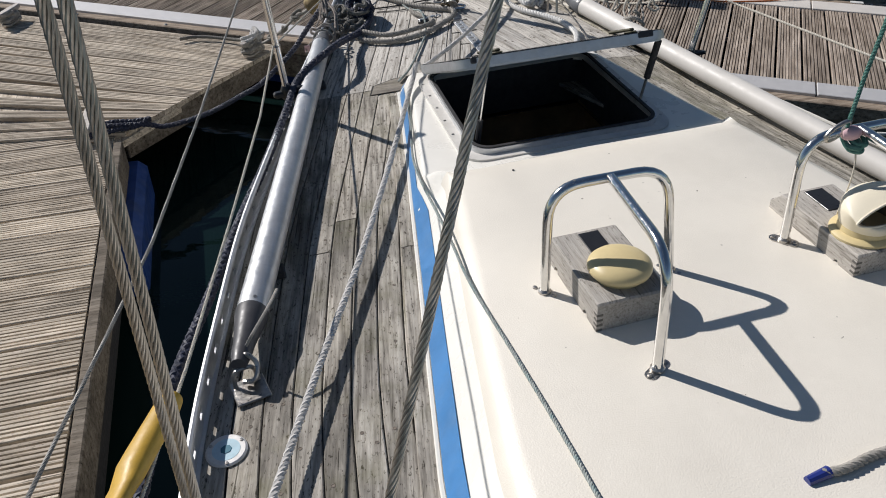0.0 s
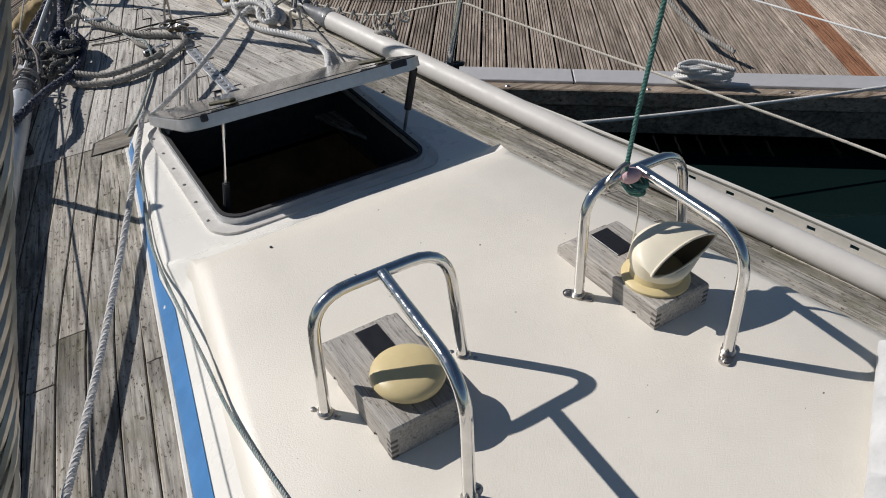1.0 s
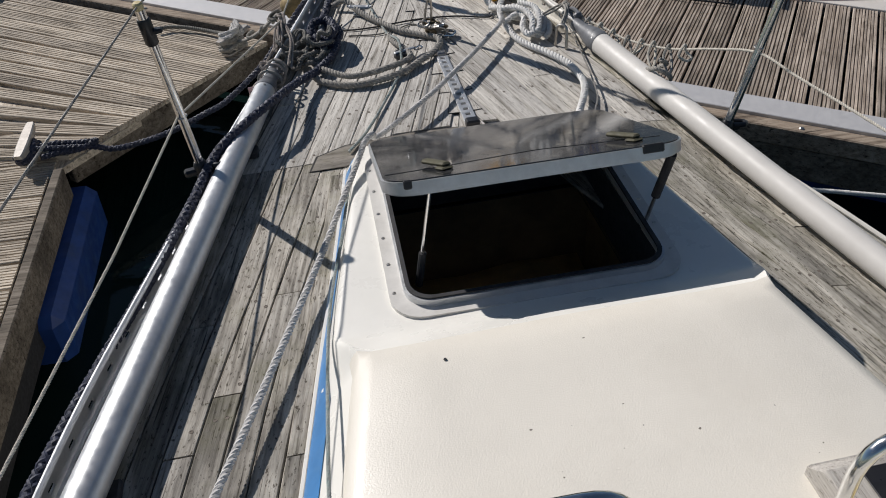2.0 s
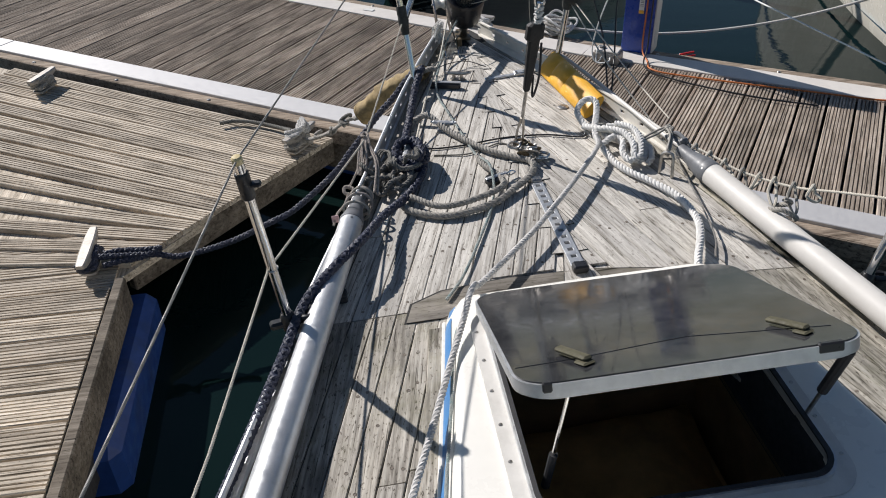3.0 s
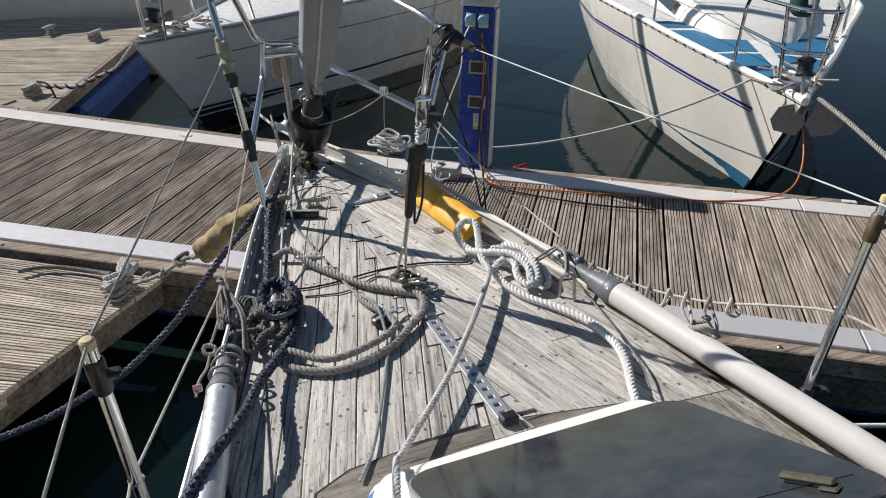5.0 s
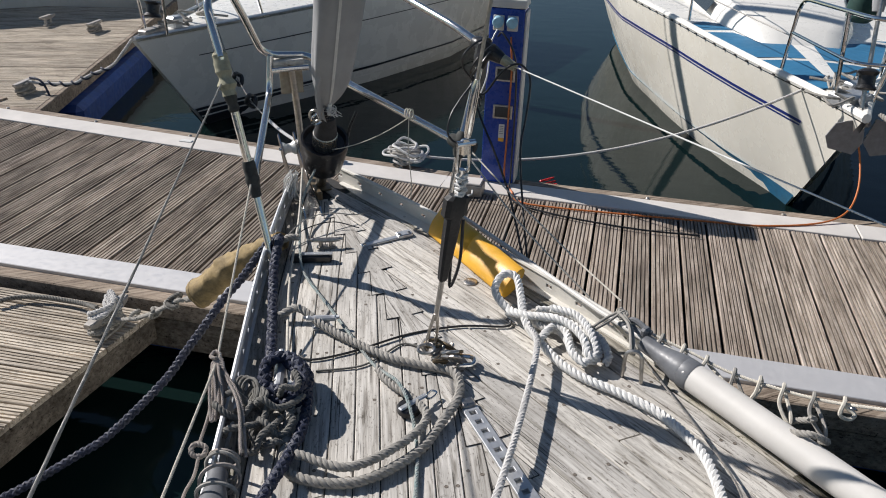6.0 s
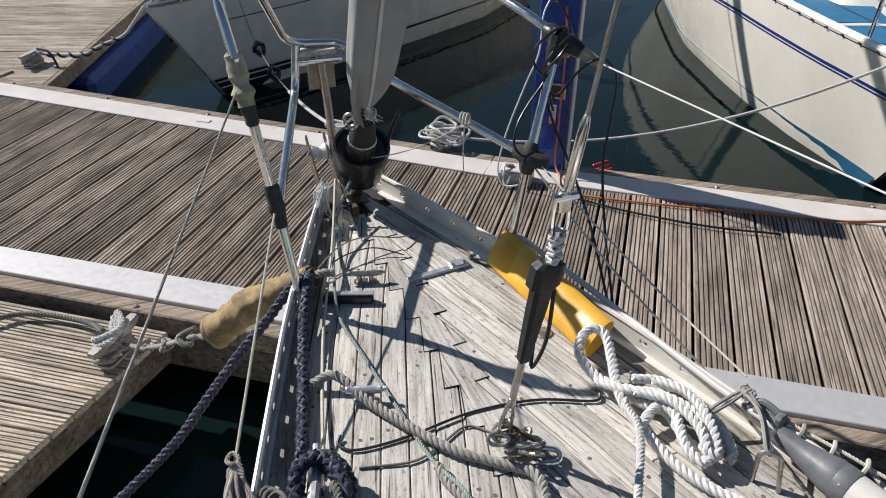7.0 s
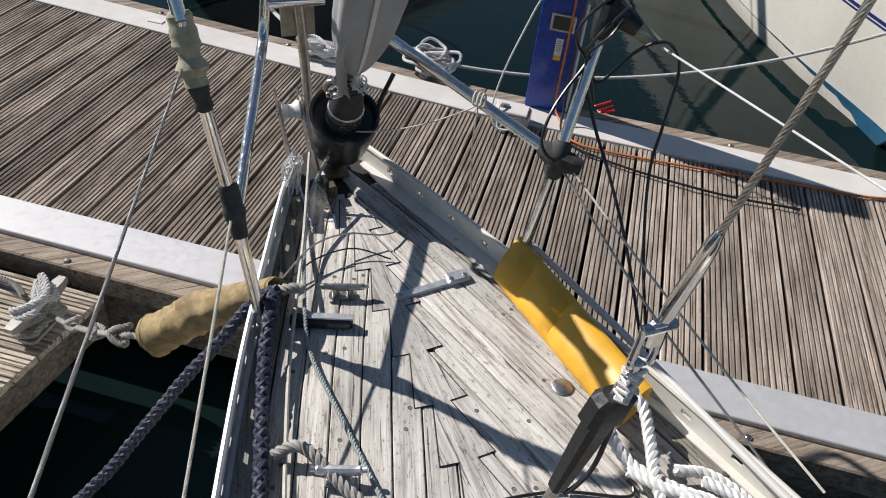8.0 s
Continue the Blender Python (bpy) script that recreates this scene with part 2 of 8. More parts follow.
M_DARKIN = mat_plain("cabin_lining", (0.46, 0.32, 0.17), 0.8, vary=0.4, scale=4.0)
M_BRASS = mat_plain("worn_bronze", (0.16, 0.12, 0.07), 0.5, 0.5, vary=0.35, scale=50.0)
M_LABEL = mat_plain("white_label", (0.75, 0.75, 0.72), 0.5)
M_LBLUE = mat_plain("pale_blue_plastic", (0.33, 0.58, 0.72), 0.35, vary=0.2, scale=30.0)
M_GLASSK = mat_plain("dark_window", (0.03, 0.035, 0.04), 0.12)

m_acr, nt_acr, b_acr = node_mat("smoked_acrylic", 0.12, 0, 0.6)
na = noise_of(nt_acr, coords(nt_acr), 9.0, 6, 0.7)
nt_acr.links.new(ramp(nt_acr, na, [(0.35, (0.022, 0.023, 0.026)), (0.75, (0.06, 0.06, 0.062))]), b_acr.inputs["Base Color"])
nt_acr.links.new(ramp(nt_acr, noise_of(nt_acr, coords(nt_acr), 30.0, 5, 0.7), [(0.35, (0.045,) * 3), (0.75, (0.16,) * 3)]), b_acr.inputs["Roughness"])
M_ACR = m_acr

m_wat, nt_wat, b_wat = node_mat("harbour_water", 0.03, 0, 0.24)
b_wat.inputs["IOR"].default_value = 1.33
b_wat.inputs["Specular Tint"].default_value = (0.62, 0.84, 1.0, 1)
nw = noise_of(nt_wat, coords(nt_wat), 0.6, 3, 0.5)
nt_wat.links.new(ramp(nt_wat, nw, [(0.3, (0.003, 0.0085, 0.0085)), (0.7, (0.005, 0.013, 0.012))]), b_wat.inputs["Base Color"])
rip = nt_wat.nodes.new("ShaderNodeTexNoise")
rip.inputs["Scale"].default_value, rip.inputs["Detail"].default_value = 3.2, 4
nt_wat.links.new(coords(nt_wat, (1, 1.6, 1), 25), rip.inputs["Vector"])
bump(nt_wat, b_wat, rip.outputs["Fac"], 0.05, 0.05)
M_WATER = m_wat

# ---- mesh tools ----
HEEL = pose(0, 0, 0, 0, -2.2, 0)
LEVEL = Matrix()
BASE = {}


class Shape:
    """Collects vertices and faces of one mesh."""
    def __init__(self):
        self.v, self.f = [], []

    def add(self, verts, faces):
        o = len(self.v)
        self.v += [tuple(p) for p in verts]
        self.f += [tuple(i + o for i in face) for face in faces]
        return self

    def box(self, size, centre, m=None, bevel=0.0, seg=1):
        bm = bmesh.new()
        bmesh.ops.create_cube(bm, size=1.0)
        bmesh.ops.scale(bm, vec=size, verts=bm.verts)
        if bevel:
            bmesh.ops.bevel(bm, geom=list(bm.edges), offset=bevel, segments=seg, affect="EDGES", profile=0.5)
        t = Matrix.Translation(centre) @ (m.to_4x4() if m else Matrix())
        bm.verts.ensure_lookup_table()
        self.add([t @ x.co for x in bm.verts], [[x.index for x in f.verts] for f in bm.faces])
        bm.free()
        return self

    def tube(self, pts, r, n=8, closed=False, caps=True, squash=1.0):
        pts = [Vector(p) for p in pts]
        k = len(pts)
        rr = [r] * k if isinstance(r, (int, float)) else list(r)
        frames_ = sweep(pts, closed)
        verts, faces = [], []
        for p, (a, b), q in zip(pts, frames_, rr):
            for i in range(n):
                w = 2 * math.pi * i / n
                verts.append(p + a * (math.cos(w) * q) + b * (math.sin(w) * q * squash))
        for j in range(k if closed else k - 1):
            for i in range(n):
                o, o2 = j * n, ((j + 1) % k) * n
                faces.append((o + i, o + (i + 1) % n, o2 + (i + 1) % n, o2 + i))
        if caps and not closed:
            faces.append(tuple(range(n - 1, -1, -1)))
            faces.append(tuple((k - 1) * n + i for i in range(n)))
        return self.add(verts, faces)

    def lathe(self, profile, m, n=20, caps=True):
        verts, faces = [], []
        for r, z in profile:
            for i in range(n):
                w = 2 * math.pi * i / n
                verts.append(m @ Vector((r * math.cos(w), r * math.sin(w), z)))
        for j in range(len(profile) - 1):
            for i in range(n):
                faces.append((j * n + i, j * n + (i + 1) % n, (j + 1) * n + (i + 1) % n, (j + 1) * n + i))
        if caps:
            faces.append(tuple(range(n - 1, -1, -1)))
            faces.append(tuple((len(profile) - 1) * n + i for i in range(n)))
        return self.add(verts, faces)

    def prism(self, poly, z0, z1, m=None):
        """A flat polygon, counter-clockwise from above, with thickness."""
        k = len(poly)
        t = m or Matrix()
        verts = [t @ Vector((x, y, z0)) for x, y in poly] + [t @ Vector((x, y, z1)) for x, y in poly]
        faces = [tuple(range(k - 1, -1, -1)), tuple(range(k, 2 * k))]
        faces += [(i, (i + 1) % k, k + (i + 1) % k, k + i) for i in range(k)]
        return self.add(verts, faces)

    def rope(self, pts, r, strands=3, pitch=None, n=6, hand=1):
        """Laid rope: strands wound about the line of pts."""
        pitch = pitch or r * 3.7
        pts = even(pts, pitch / 9)
        fr = sweep(pts)
        step = (pts[1] - pts[0]).length
        q = r * (0.525 if strands == 3 else 0.42 if strands < 8 else 0.285)
        for s in range(strands):
            line = []
            for j, (p, (a, b)) in enumerate(zip(pts, fr)):
                w = 2 * math.pi * (s / strands + hand * j * step / pitch)
                line.append(p + a * (math.cos(w) * (r - q)) + b * (math.sin(w) * (r - q)))
            self.tube(line, q, n)
        return self

    def plait(self, pts, r, pitch=None):
        """Plaited rope: three strands wound each way, weaving over and under."""
        pitch = pitch or r * 4.7
        pts = even(pts, pitch / 15)
        fr = sweep(pts)
        step = (pts[1] - pts[0]).length
        for hand in (1, -1):
            for s in range(3):
                line = []
                for j, (p, (a, b)) in enumerate(zip(pts, fr)):
                    u = j * step / pitch
                    w = 2 * math.pi * (s / 3 + hand * u)
                    d = r * (0.55 + 0.13 * hand * math.cos(6 * math.pi * u + math.pi * s))
                    line.append(p + a * (math.cos(w) * d) + b * (math.sin(w) * d))
                self.tube(line, r * 0.47, 7)
        return self


def sweep(pts, closed=False):
    """A pair of cross axes at each point, carried along without twist."""
    k = len(pts)
    tang = []
    for i in range(k):
        a = pts[i - 1] if (i or closed) else pts[0]
        b = pts[(i + 1) % k] if (i < k - 1 or closed) else pts[-1]
        d = b - a
        tang.append(d.normalized() if d.length > 1e-9 else Vector((0, 0, 1)))
    up = Vector((0, 0, 1)) if abs(tang[0].z) < 0.9 else Vector((1, 0, 0))
    a = tang[0].cross(up).normalized()
    out = []
    for t in tang:
        a = a - t * a.dot(t)
        a = a.normalized() if a.length > 1e-6 else t.orthogonal().normalized()
        out.append((a, t.cross(a)))
    return out


def smooth(pts, n=8, closed=False):
    """A Catmull-Rom line through the points."""
    p = [Vector(q) for q in pts]
    k = len(p)
    out = []
    for i in range(k if closed else k - 1):
        p0, p1 = p[i - 1] if (i or closed) else p[0] * 2 - p[1], p[i]
        p2 = p[(i + 1) % k]
        p3 = p[(i + 2) % k] if (i < k - 2 or closed) else p[-1] * 2 - p[-2]
        for j in range(n):
            t = j / n
            out.append(0.5 * (2 * p1 + (p2 - p0) * t + (2 * p0 - 5 * p1 + 4 * p2 - p3) * t * t + (3 * p1 - p0 - 3 * p2 + p3) * t ** 3))
    return out if closed else out + [p[-1]]


def even(pts, step):
    """Points at equal steps along a line."""
    pts = [Vector(p) for p in pts]
    d = [0.0]
    for a, b in zip(pts, pts[1:]):
        d.append(d[-1] + (b - a).length)
    k = max(3, int(d[-1] / step) + 1)
    s = np.linspace(0, d[-1], k)
    cols = [np.interp(s, d, [p[i] for p in pts]) for i in range(3)]
    return [Vector(q) for q in zip(*[c.tolist() for c in cols])]


def sag(a, b, drop, n=14):
    a, b = Vector(a), Vector(b)
    return [a.lerp(b, i / n) - Vector((0, 0, 4 * drop * (i / n) * (1 - i / n))) for i in range(n + 1)]


def fillet(pts, r, n=5):
    """A polyline with rounded corners."""
    p = [Vector(q) for q in pts]
    out = [p[0]]
    for a, b, c in zip(p, p[1:], p[2:]):
        u, w = (a - b), (c - b)
        d = min(r, u.length * 0.49, w.length * 0.49)
        s, e = b + u.normalized() * d, b + w.normalized() * d
        for i in range(n + 1):
            t = i / n
            out.append(s * (1 - t) ** 2 + b * 2 * t * (1 - t) + e * t * t)
    return out + [p[-1]]


def aim(a, b):
    """A matrix at a whose z axis points to b."""
    a, b = Vector(a), Vector(b)
    return Matrix.Translation(a) @ (b - a).to_track_quat("Z", "Y").to_matrix().to_4x4()


def mesh_of(name, shape, mat, off, sharp=35):
    me = bpy.data.meshes.new(name)
    me.from_pydata([(x - off[0], y - off[1], z - off[2]) for x, y, z in shape.v], [], shape.f)
    me.materials.append(mat)
    me.polygons.foreach_set("use_smooth", [True] * len(me.polygons))
    me.set_sharp_from_angle(angle=radians(sharp))
    me.update()
    return me


def thing(name, label, category, base, m=HEEL, group="", kind=""):
    e = new(name)
    e.empty_display_size = 0.05
    e.matrix_basis = m @ Matrix.Translation(base)
    BASE[e.name] = Vector(base)
    return tagged(e, label, category, group, kind)


def part(name, shape, mat, parent, label="", sharp=35):
    """One mesh under a thing, or under a part."""
    base = BASE[parent.name]
    ob = new(name, mesh_of(name, shape, mat, base, sharp))
    ob.parent = parent
    BASE[ob.name] = base
    return tagged(ob, label)


def solo(name, shape, mat, label, category, base, m=HEEL, group="", kind="", sharp=35):
    """A thing that is one mesh."""
    ob = new(name, mesh_of(name, shape, mat, base, sharp))
    ob.matrix_basis = m @ Matrix.Translation(base)
    BASE[ob.name] = Vector(base)
    return tagged(ob, label, category, group, kind)


def lerp_table(table, y):
    ys, xs = zip(*table)
    return float(np.interp(y, ys, xs))

# ---- water ----
WATER = -1.05
solo("water", Shape().prism([(-900, -900), (900, -900), (900, 900), (-900, 900)], WATER - 0.5, WATER), M_WATER,
     "still dark green harbour water with faint ripples", "water", (0, 0, WATER), LEVEL, kind="structure")

# ---- pontoons ----
PONT = -0.66
ALONG = Vector((0.815, -0.579, 0)).normalized()
ACROSS = Vector((0.579, 0.815, 0)).normalized()
PO = Vector((0, 5.155, PONT))
PITCH = 0.153


def plank_shape(width, length, thick, grooves, shear=0.0, seed=0):
    """A grooved decking plank: its length along y, its worn grooves cut along it."""
    wear = random.Random(seed)
    prof = [(-width / 2, -thick), (-width / 2, -0.003), (-width / 2 + 0.003, 0)]
    step = (width - 0.02) / grooves
    for i in range(grooves):
        c = -width / 2 + 0.01 + step * (i + 0.5)
        h, dp, lo = step * wear.uniform(0.07, 0.16), wear.uniform(0.008, 0.014), wear.uniform(0, 0.002)
        prof += [(c - h - 0.0016, -lo), (c - h, -dp), (c + h, -dp), (c + h + 0.0016, -lo)]
    prof += [(width / 2 - 0.003, 0), (width / 2, -0.003), (width / 2, -thick)]
    k = len(prof)
    s = Shape()
    verts = [(x, x * shear, z) for x, z in prof] + [(x, length, z) for x, z in prof]
    faces = [(i + 1, i, k + i, k + i + 1) for i in range(k - 1)]
    faces += [tuple(range(k)), tuple(range(2 * k - 1, k - 1, -1))]
    return s.add(verts, faces)


def beam(o, u, w, size, z0, z1, bevel=0.006):
    """A straight timber from o along u (length), w metres wide to the side, between two heights."""
    u, w = Vector(u), Vector(w)
    m = Matrix((u.normalized(), w.normalized(), Vector((0, 0, 1)))).transposed()
    c = Vector(o) + u.normalized() * size[0] / 2 + w.normalized() * size[1] / 2
    return Shape().box((size[0], size[1], z1 - z0), (c.x, c.y, (z0 + z1) / 2), m, bevel)


main_pontoon = thing("main_pontoon", "long floating pontoon of grooved weathered planks with pale edge bands", "pontoon", PO, LEVEL, kind="structure")
S0, S1, INNER = -9.0, 10.0, 1.373
# the far edge splays outwards west of this bend
BEND, SPLAY = 0.3, 0.078
inner_at = lambda s: INNER + SPLAY * max(0.0, BEND - s)
FAR_U, FAR_W = (ALONG - ACROSS * SPLAY).normalized(), (ACROSS + ALONG * SPLAY).normalized()
FAR_K = math.sqrt(1 + SPLAY * SPLAY)
plank_mes, plank_dark, plank_pale = [[mesh_of("plank", plank_shape(0.1405 - 0.0015 * (i % 3), INNER, 0.028, 6 + i % 2, 0, i), mt, (0, 0, 0), 25) for i in range(6)] for mt in (M_PONT, M_PONTD, M_PONTP)]
plank_old = mesh_of("plank", plank_shape(0.145, INNER, 0.028, 6), M_BROWN, (0, 0, 0), 25)
turn_main = Matrix((ALONG, ACROSS, Vector((0, 0, 1)))).transposed().to_4x4()
rnd = random.Random(3)
for i in range(int((S1 - S0) / PITCH)):
    s = S0 + (i + 0.5) * PITCH
    # plank colour graded along s: darker at the low end, paler at the high
    tone = 0.9 - s * 0.75 + rnd.uniform(-0.6, 0.6)
    boards = plank_dark if tone > 1.2 else plank_pale if tone < 0.0 else plank_mes
    ob = new("plank", plank_old if abs(s - 4.45) < PITCH / 2 else rnd.choice(boards))
    ob.parent = main_pontoon
    ob.matrix_basis = Matrix.Translation(ALONG * s + Vector((0, 0, rnd.uniform(-0.002, 0.002)))) @ turn_main @ pose(0, 0, 0, 0, rnd.uniform(-0.5, 0.5), 0) @ Matrix.Diagonal((1, inner_at(s) / INNER, 1, 1))
at = lambda s, q, z=PONT: PO + ALONG * s + ACROSS * q + Vector((0, 0, z - PONT))
for s0, s1 in ((S0, -3.62), (-3.61, 2.69), (2.70, S1)):
    part("edge_band", beam(at(s0, -0.178), ALONG, ACROSS, (s1 - s0, 0.174), PONT - 0.03, PONT + 0.008, 0.003), M_BANDN, main_pontoon, "pale grey ribbed edge band")
for s0, s1 in ((S0, -3.62), (-3.61, BEND)):
    part("edge_band", beam(at(s0, inner_at(s0) + 0.004), FAR_U, FAR_W, ((s1 - s0) * FAR_K, 0.185), PONT - 0.03, PONT + 0.008, 0.003), M_BAND, main_pontoon, "pale grey ribbed edge band")
for s0, s1 in ((BEND + 0.004, 2.69), (2.70, S1)):
    part("edge_band", beam(at(s0, INNER + 0.004), ALONG, ACROSS, (s1 - s0, 0.185), PONT - 0.03, PONT + 0.008, 0.003), M_BAND, main_pontoon, "pale grey ribbed edge band")
for z0, z1, dq, mt, nm, lb in ((PONT - 0.10, PONT - 0.006, 0.0, M_STRAKE, "fender_board", "weathered timber rubbing strake"), (PONT - 0.27, PONT - 0.104, -0.012, M_BEAM, "side_beam", "dark timber side beam")):
    part(nm, beam(at(S0, inner_at(S0) + 0.195 + dq), FAR_U, FAR_W, ((BEND - S0) * FAR_K, 0.10), z0, z1), mt, main_pontoon, lb)
    part(nm, beam(at(BEND + 0.004, INNER + 0.195 + dq), ALONG, ACROSS, (S1 - BEND, 0.10), z0, z1), mt, main_pontoon, lb)
for q, w in ((-0.262, 0.08),):
    part("fender_board", beam(at(S0, q), ALONG, ACROSS, (S1 - S0, w), PONT - 0.10, PONT - 0.006), M_STRAKE, main_pontoon, "weathered timber rubbing strake")
    part("side_beam", beam(at(S0, q + (0.012 if q < 0 else -0.012)), ALONG, ACROSS, (S1 - S0, w - 0.015), PONT - 0.27, PONT - 0.104), M_BEAM, main_pontoon, "dark timber side beam")
bolts = Shape()
for i in range(24):
    s = S0 + 0.4 + i * 0.78
    for q in (-0.235, inner_at(s) + 0.235):
        p = at(s, q, PONT - 0.006)
        bolts.lathe([(0.013, 0), (0.013, 0.003), (0.009, 0.007), (0.0, 0.008)], Matrix.Translation(p), 8)
part("coach_bolt", bolts, M_STEELD, main_pontoon, "domed bolt heads along the timber")
frame_in = Shape()
for q in (0.05, INNER / 2, INNER - 0.05):
    b = beam(at(S0, q - 0.04), ALONG, ACROSS, (S1 - S0, 0.08), PONT - 0.2, PONT - 0.03)
    frame_in.add(b.v, b.f)
part("bearer", frame_in, M_RUBBER, main_pontoon, "dark bearers under the planks")
for s in (-6.5, -2.6, 0.9, 5.0):
    part("float", beam(at(s, -0.1), ALONG, ACROSS, (2.0, INNER + 0.2), WATER - 0.3, PONT - 0.2, 0.05), M_FLOAT, main_pontoon, "blue plastic float under the pontoon")

# finger pontoon beside the boat, with a corner brace to the main one
FX = -1.662
finger = thing("finger_pontoon", "finger pontoon of grooved silver-brown planks beside the boat", "pontoon", (FX, 3.0, PONT), LEVEL, kind="structure")
W_F = 1.35
rnd = random.Random(5)
M_FP = mat_wood("finger_plank_grain", (0.25, 0.205, 0.155), (0.60, 0.53, 0.435), (0.80, 0.725, 0.62), along="y", grain=70, stain=0.35, piece=((0.80, 0.78, 0.76), (1.1, 1.08, 1.05)))
pms = [mesh_of("plank", plank_shape(0.142 - 0.002 * (i % 3), W_F, 0.028, 6 + i % 2, 0, 20 + i), M_FP, (0, 0, 0), 25) for i in range(5)]
for i in range(int(5.6 / PITCH) + 4):
    y = -1.6 + i * PITCH
    drop = 0.018 if y > 3.98 else 0.0
    ob = new("plank", rnd.choice(pms))
    ob.parent = finger
    ob.matrix_basis = Matrix.Translation((-0.006, y - 3.0, rnd.uniform(-0.002, 0.002) - drop)) @ pose(0, 0, 0, rnd.uniform(-0.3, 0.3), rnd.uniform(-0.2, 0.2), 90)
part("side_beam", beam((FX + 0.045, -1.7, 0), (0, 1, 0), (-1, 0, 0), (5.75, 0.045), PONT - 0.16, PONT - 0.004), M_BEAM, finger, "timber side beam")
part("lower_beam", beam((FX + 0.03, -1.7, 0), (0, 1, 0), (-1, 0, 0), (5.75, 0.05), PONT - 0.30, PONT - 0.164), M_RUBBER, finger, "dark lower beam")
part("far_beam", beam((FX - W_F, -1.7, 0), (0, 1, 0), (-1, 0, 0), (8.0, 0.05), PONT - 0.16, PONT - 0.004), M_BEAM, finger, "timber side beam")
for y0, ln in ((3.20, 0.98), (0.2, 1.6)):
    part("float", beam((FX + 0.12, y0, 0), (0, 1, 0), (-1, 0, 0), (ln, 1.2), WATER - 0.3, PONT - 0.17, 0.04), M_FLOAT, finger, "blue plastic float")
# the splayed end: planks fan from straight across to along the main pontoon's edge
G0, G1 = Vector((FX + 0.045, 4.15, PONT)), Vector((-0.680, 5.222, PONT))
g_edge = (G1 - G0)
rnd = random.Random(8)
NF = 14
for i in range(NF):
    f = (i + 0.5) / NF
    start = G0 + g_edge * f
    ang = 180 - 35.4 * float(np.interp(f, [0, 0.1, 0.35, 0.7, 1], [0.2, 0.34, 0.85, 0.97, 1]))
    d = Vector((math.cos(radians(ang)), math.sin(radians(ang)), 0))
    w = Vector((-d.y, d.x, 0)) * -1
    gap = g_edge.length / NF
    wid = max(0.05, abs(g_edge.normalized().dot(w)) * gap - 0.008)
    e_ = g_edge.normalized()
    run = min(2.6, (start.x + 3.0) / -d.x)
    s = plank_shape(wid, run, 0.028, 6 if wid > 0.1 else 4, e_.dot(d) / e_.dot(w), 40 + i)
    ob = new("plank", mesh_of("plank", s, M_FP, (0, 0, 0), 25))
    ob.parent = finger
    m = Matrix((w, d, Vector((0, 0, 1)))).transposed().to_4x4()
    ob.matrix_basis = Matrix.Translation(start - Vector((FX, 3.0, PONT)) + Vector((0, 0, -0.004 - 0.0006 * i))) @ m
part("under_board", Shape().prism([(FX + 0.02, 4.09), (-0.75, 5.20), (-2.95, 6.82), (-3.0, 4.0)], PONT - 0.07, PONT - 0.034), M_FP, finger, "bearing boards under the splayed planks")
part("brace_beam", beam((G0.x, G0.y, 0), g_edge, (-g_edge.y, g_edge.x, 0), (g_edge.length, 0.05), PONT - 0.16, PONT - 0.034), M_BEAM, finger, "pale timber corner brace")

# far finger on the other side of the main pontoon
FF = Vector((-1.372, 8.25, PONT))
far_finger = thing("far_finger_pontoon", "short finger pontoon of pale planks beyond the walkway", "pontoon", FF, LEVEL, kind="structure")
ff_dir = Vector((0.310, 0.951, 0)).normalized()
ff_w = Vector((-ff_dir.y, ff_dir.x, 0))
ffm = mesh_of("plank", plank_shape(0.143, 1.9, 0.028, 5), M_FP, (0, 0, 0), 25)
rnd = random.Random(11)
for i in range(34):
    ob = new("plank", ffm)
    ob.parent = far_finger
    m = Matrix((ff_dir * -1, ff_w, Vector((0, 0, 1)))).transposed().to_4x4()
    ob.matrix_basis = Matrix.Translation(ff_dir * (i * PITCH - 0.9) + Vector((0, 0, rnd.uniform(-0.002, 0.002) - 0.026))) @ m
part("root_board", beam(at(S0, inner_at(S0) + 0.300), FAR_U, FAR_W, ((-3.36 - S0) * FAR_K, 0.17), PONT - 0.05, PONT - 0.012), M_STRAKE, far_finger, "pale board along the finger's root")
part("side_beam", beam(FF - ff_dir * 0.2 - ff_w * 0.04, ff_dir, ff_w, (5.0, 0.05), PONT - 0.15, PONT - 0.030), M_STRAKE, far_finger, "timber side beam")
part("float", beam(FF + ff_dir * 0.75 - ff_w * 0.15, ff_dir, ff_w, (2.2, 1.45), WATER - 0.3, PONT - 0.16, 0.05), M_FLOAT, far_finger, "blue plastic float")

# ---- the boat: hull, deck, coachroof ----
PORT = [(-2.0, 1.38), (0.0, 1.30), (1.24, 1.174), (1.92, 1.04), (2.88, 0.762), (3.5, 0.56), (4.15, 0.363), (4.57, 0.209), (4.85, 0.10), (4.93, 0.06)]
STBD = [(-2.0, 1.40), (0.0, 1.36), (0.6, 1.30), (1.2, 1.185), (1.62, 1.07), (2.03, 0.935), (2.23, 0.87), (2.41, 0.805), (2.59, 0.735), (2.9, 0.645), (3.5, 0.50), (3.85, 0.415), (4.35, 0.268), (4.84, 0.09), (4.93, 0.05)]


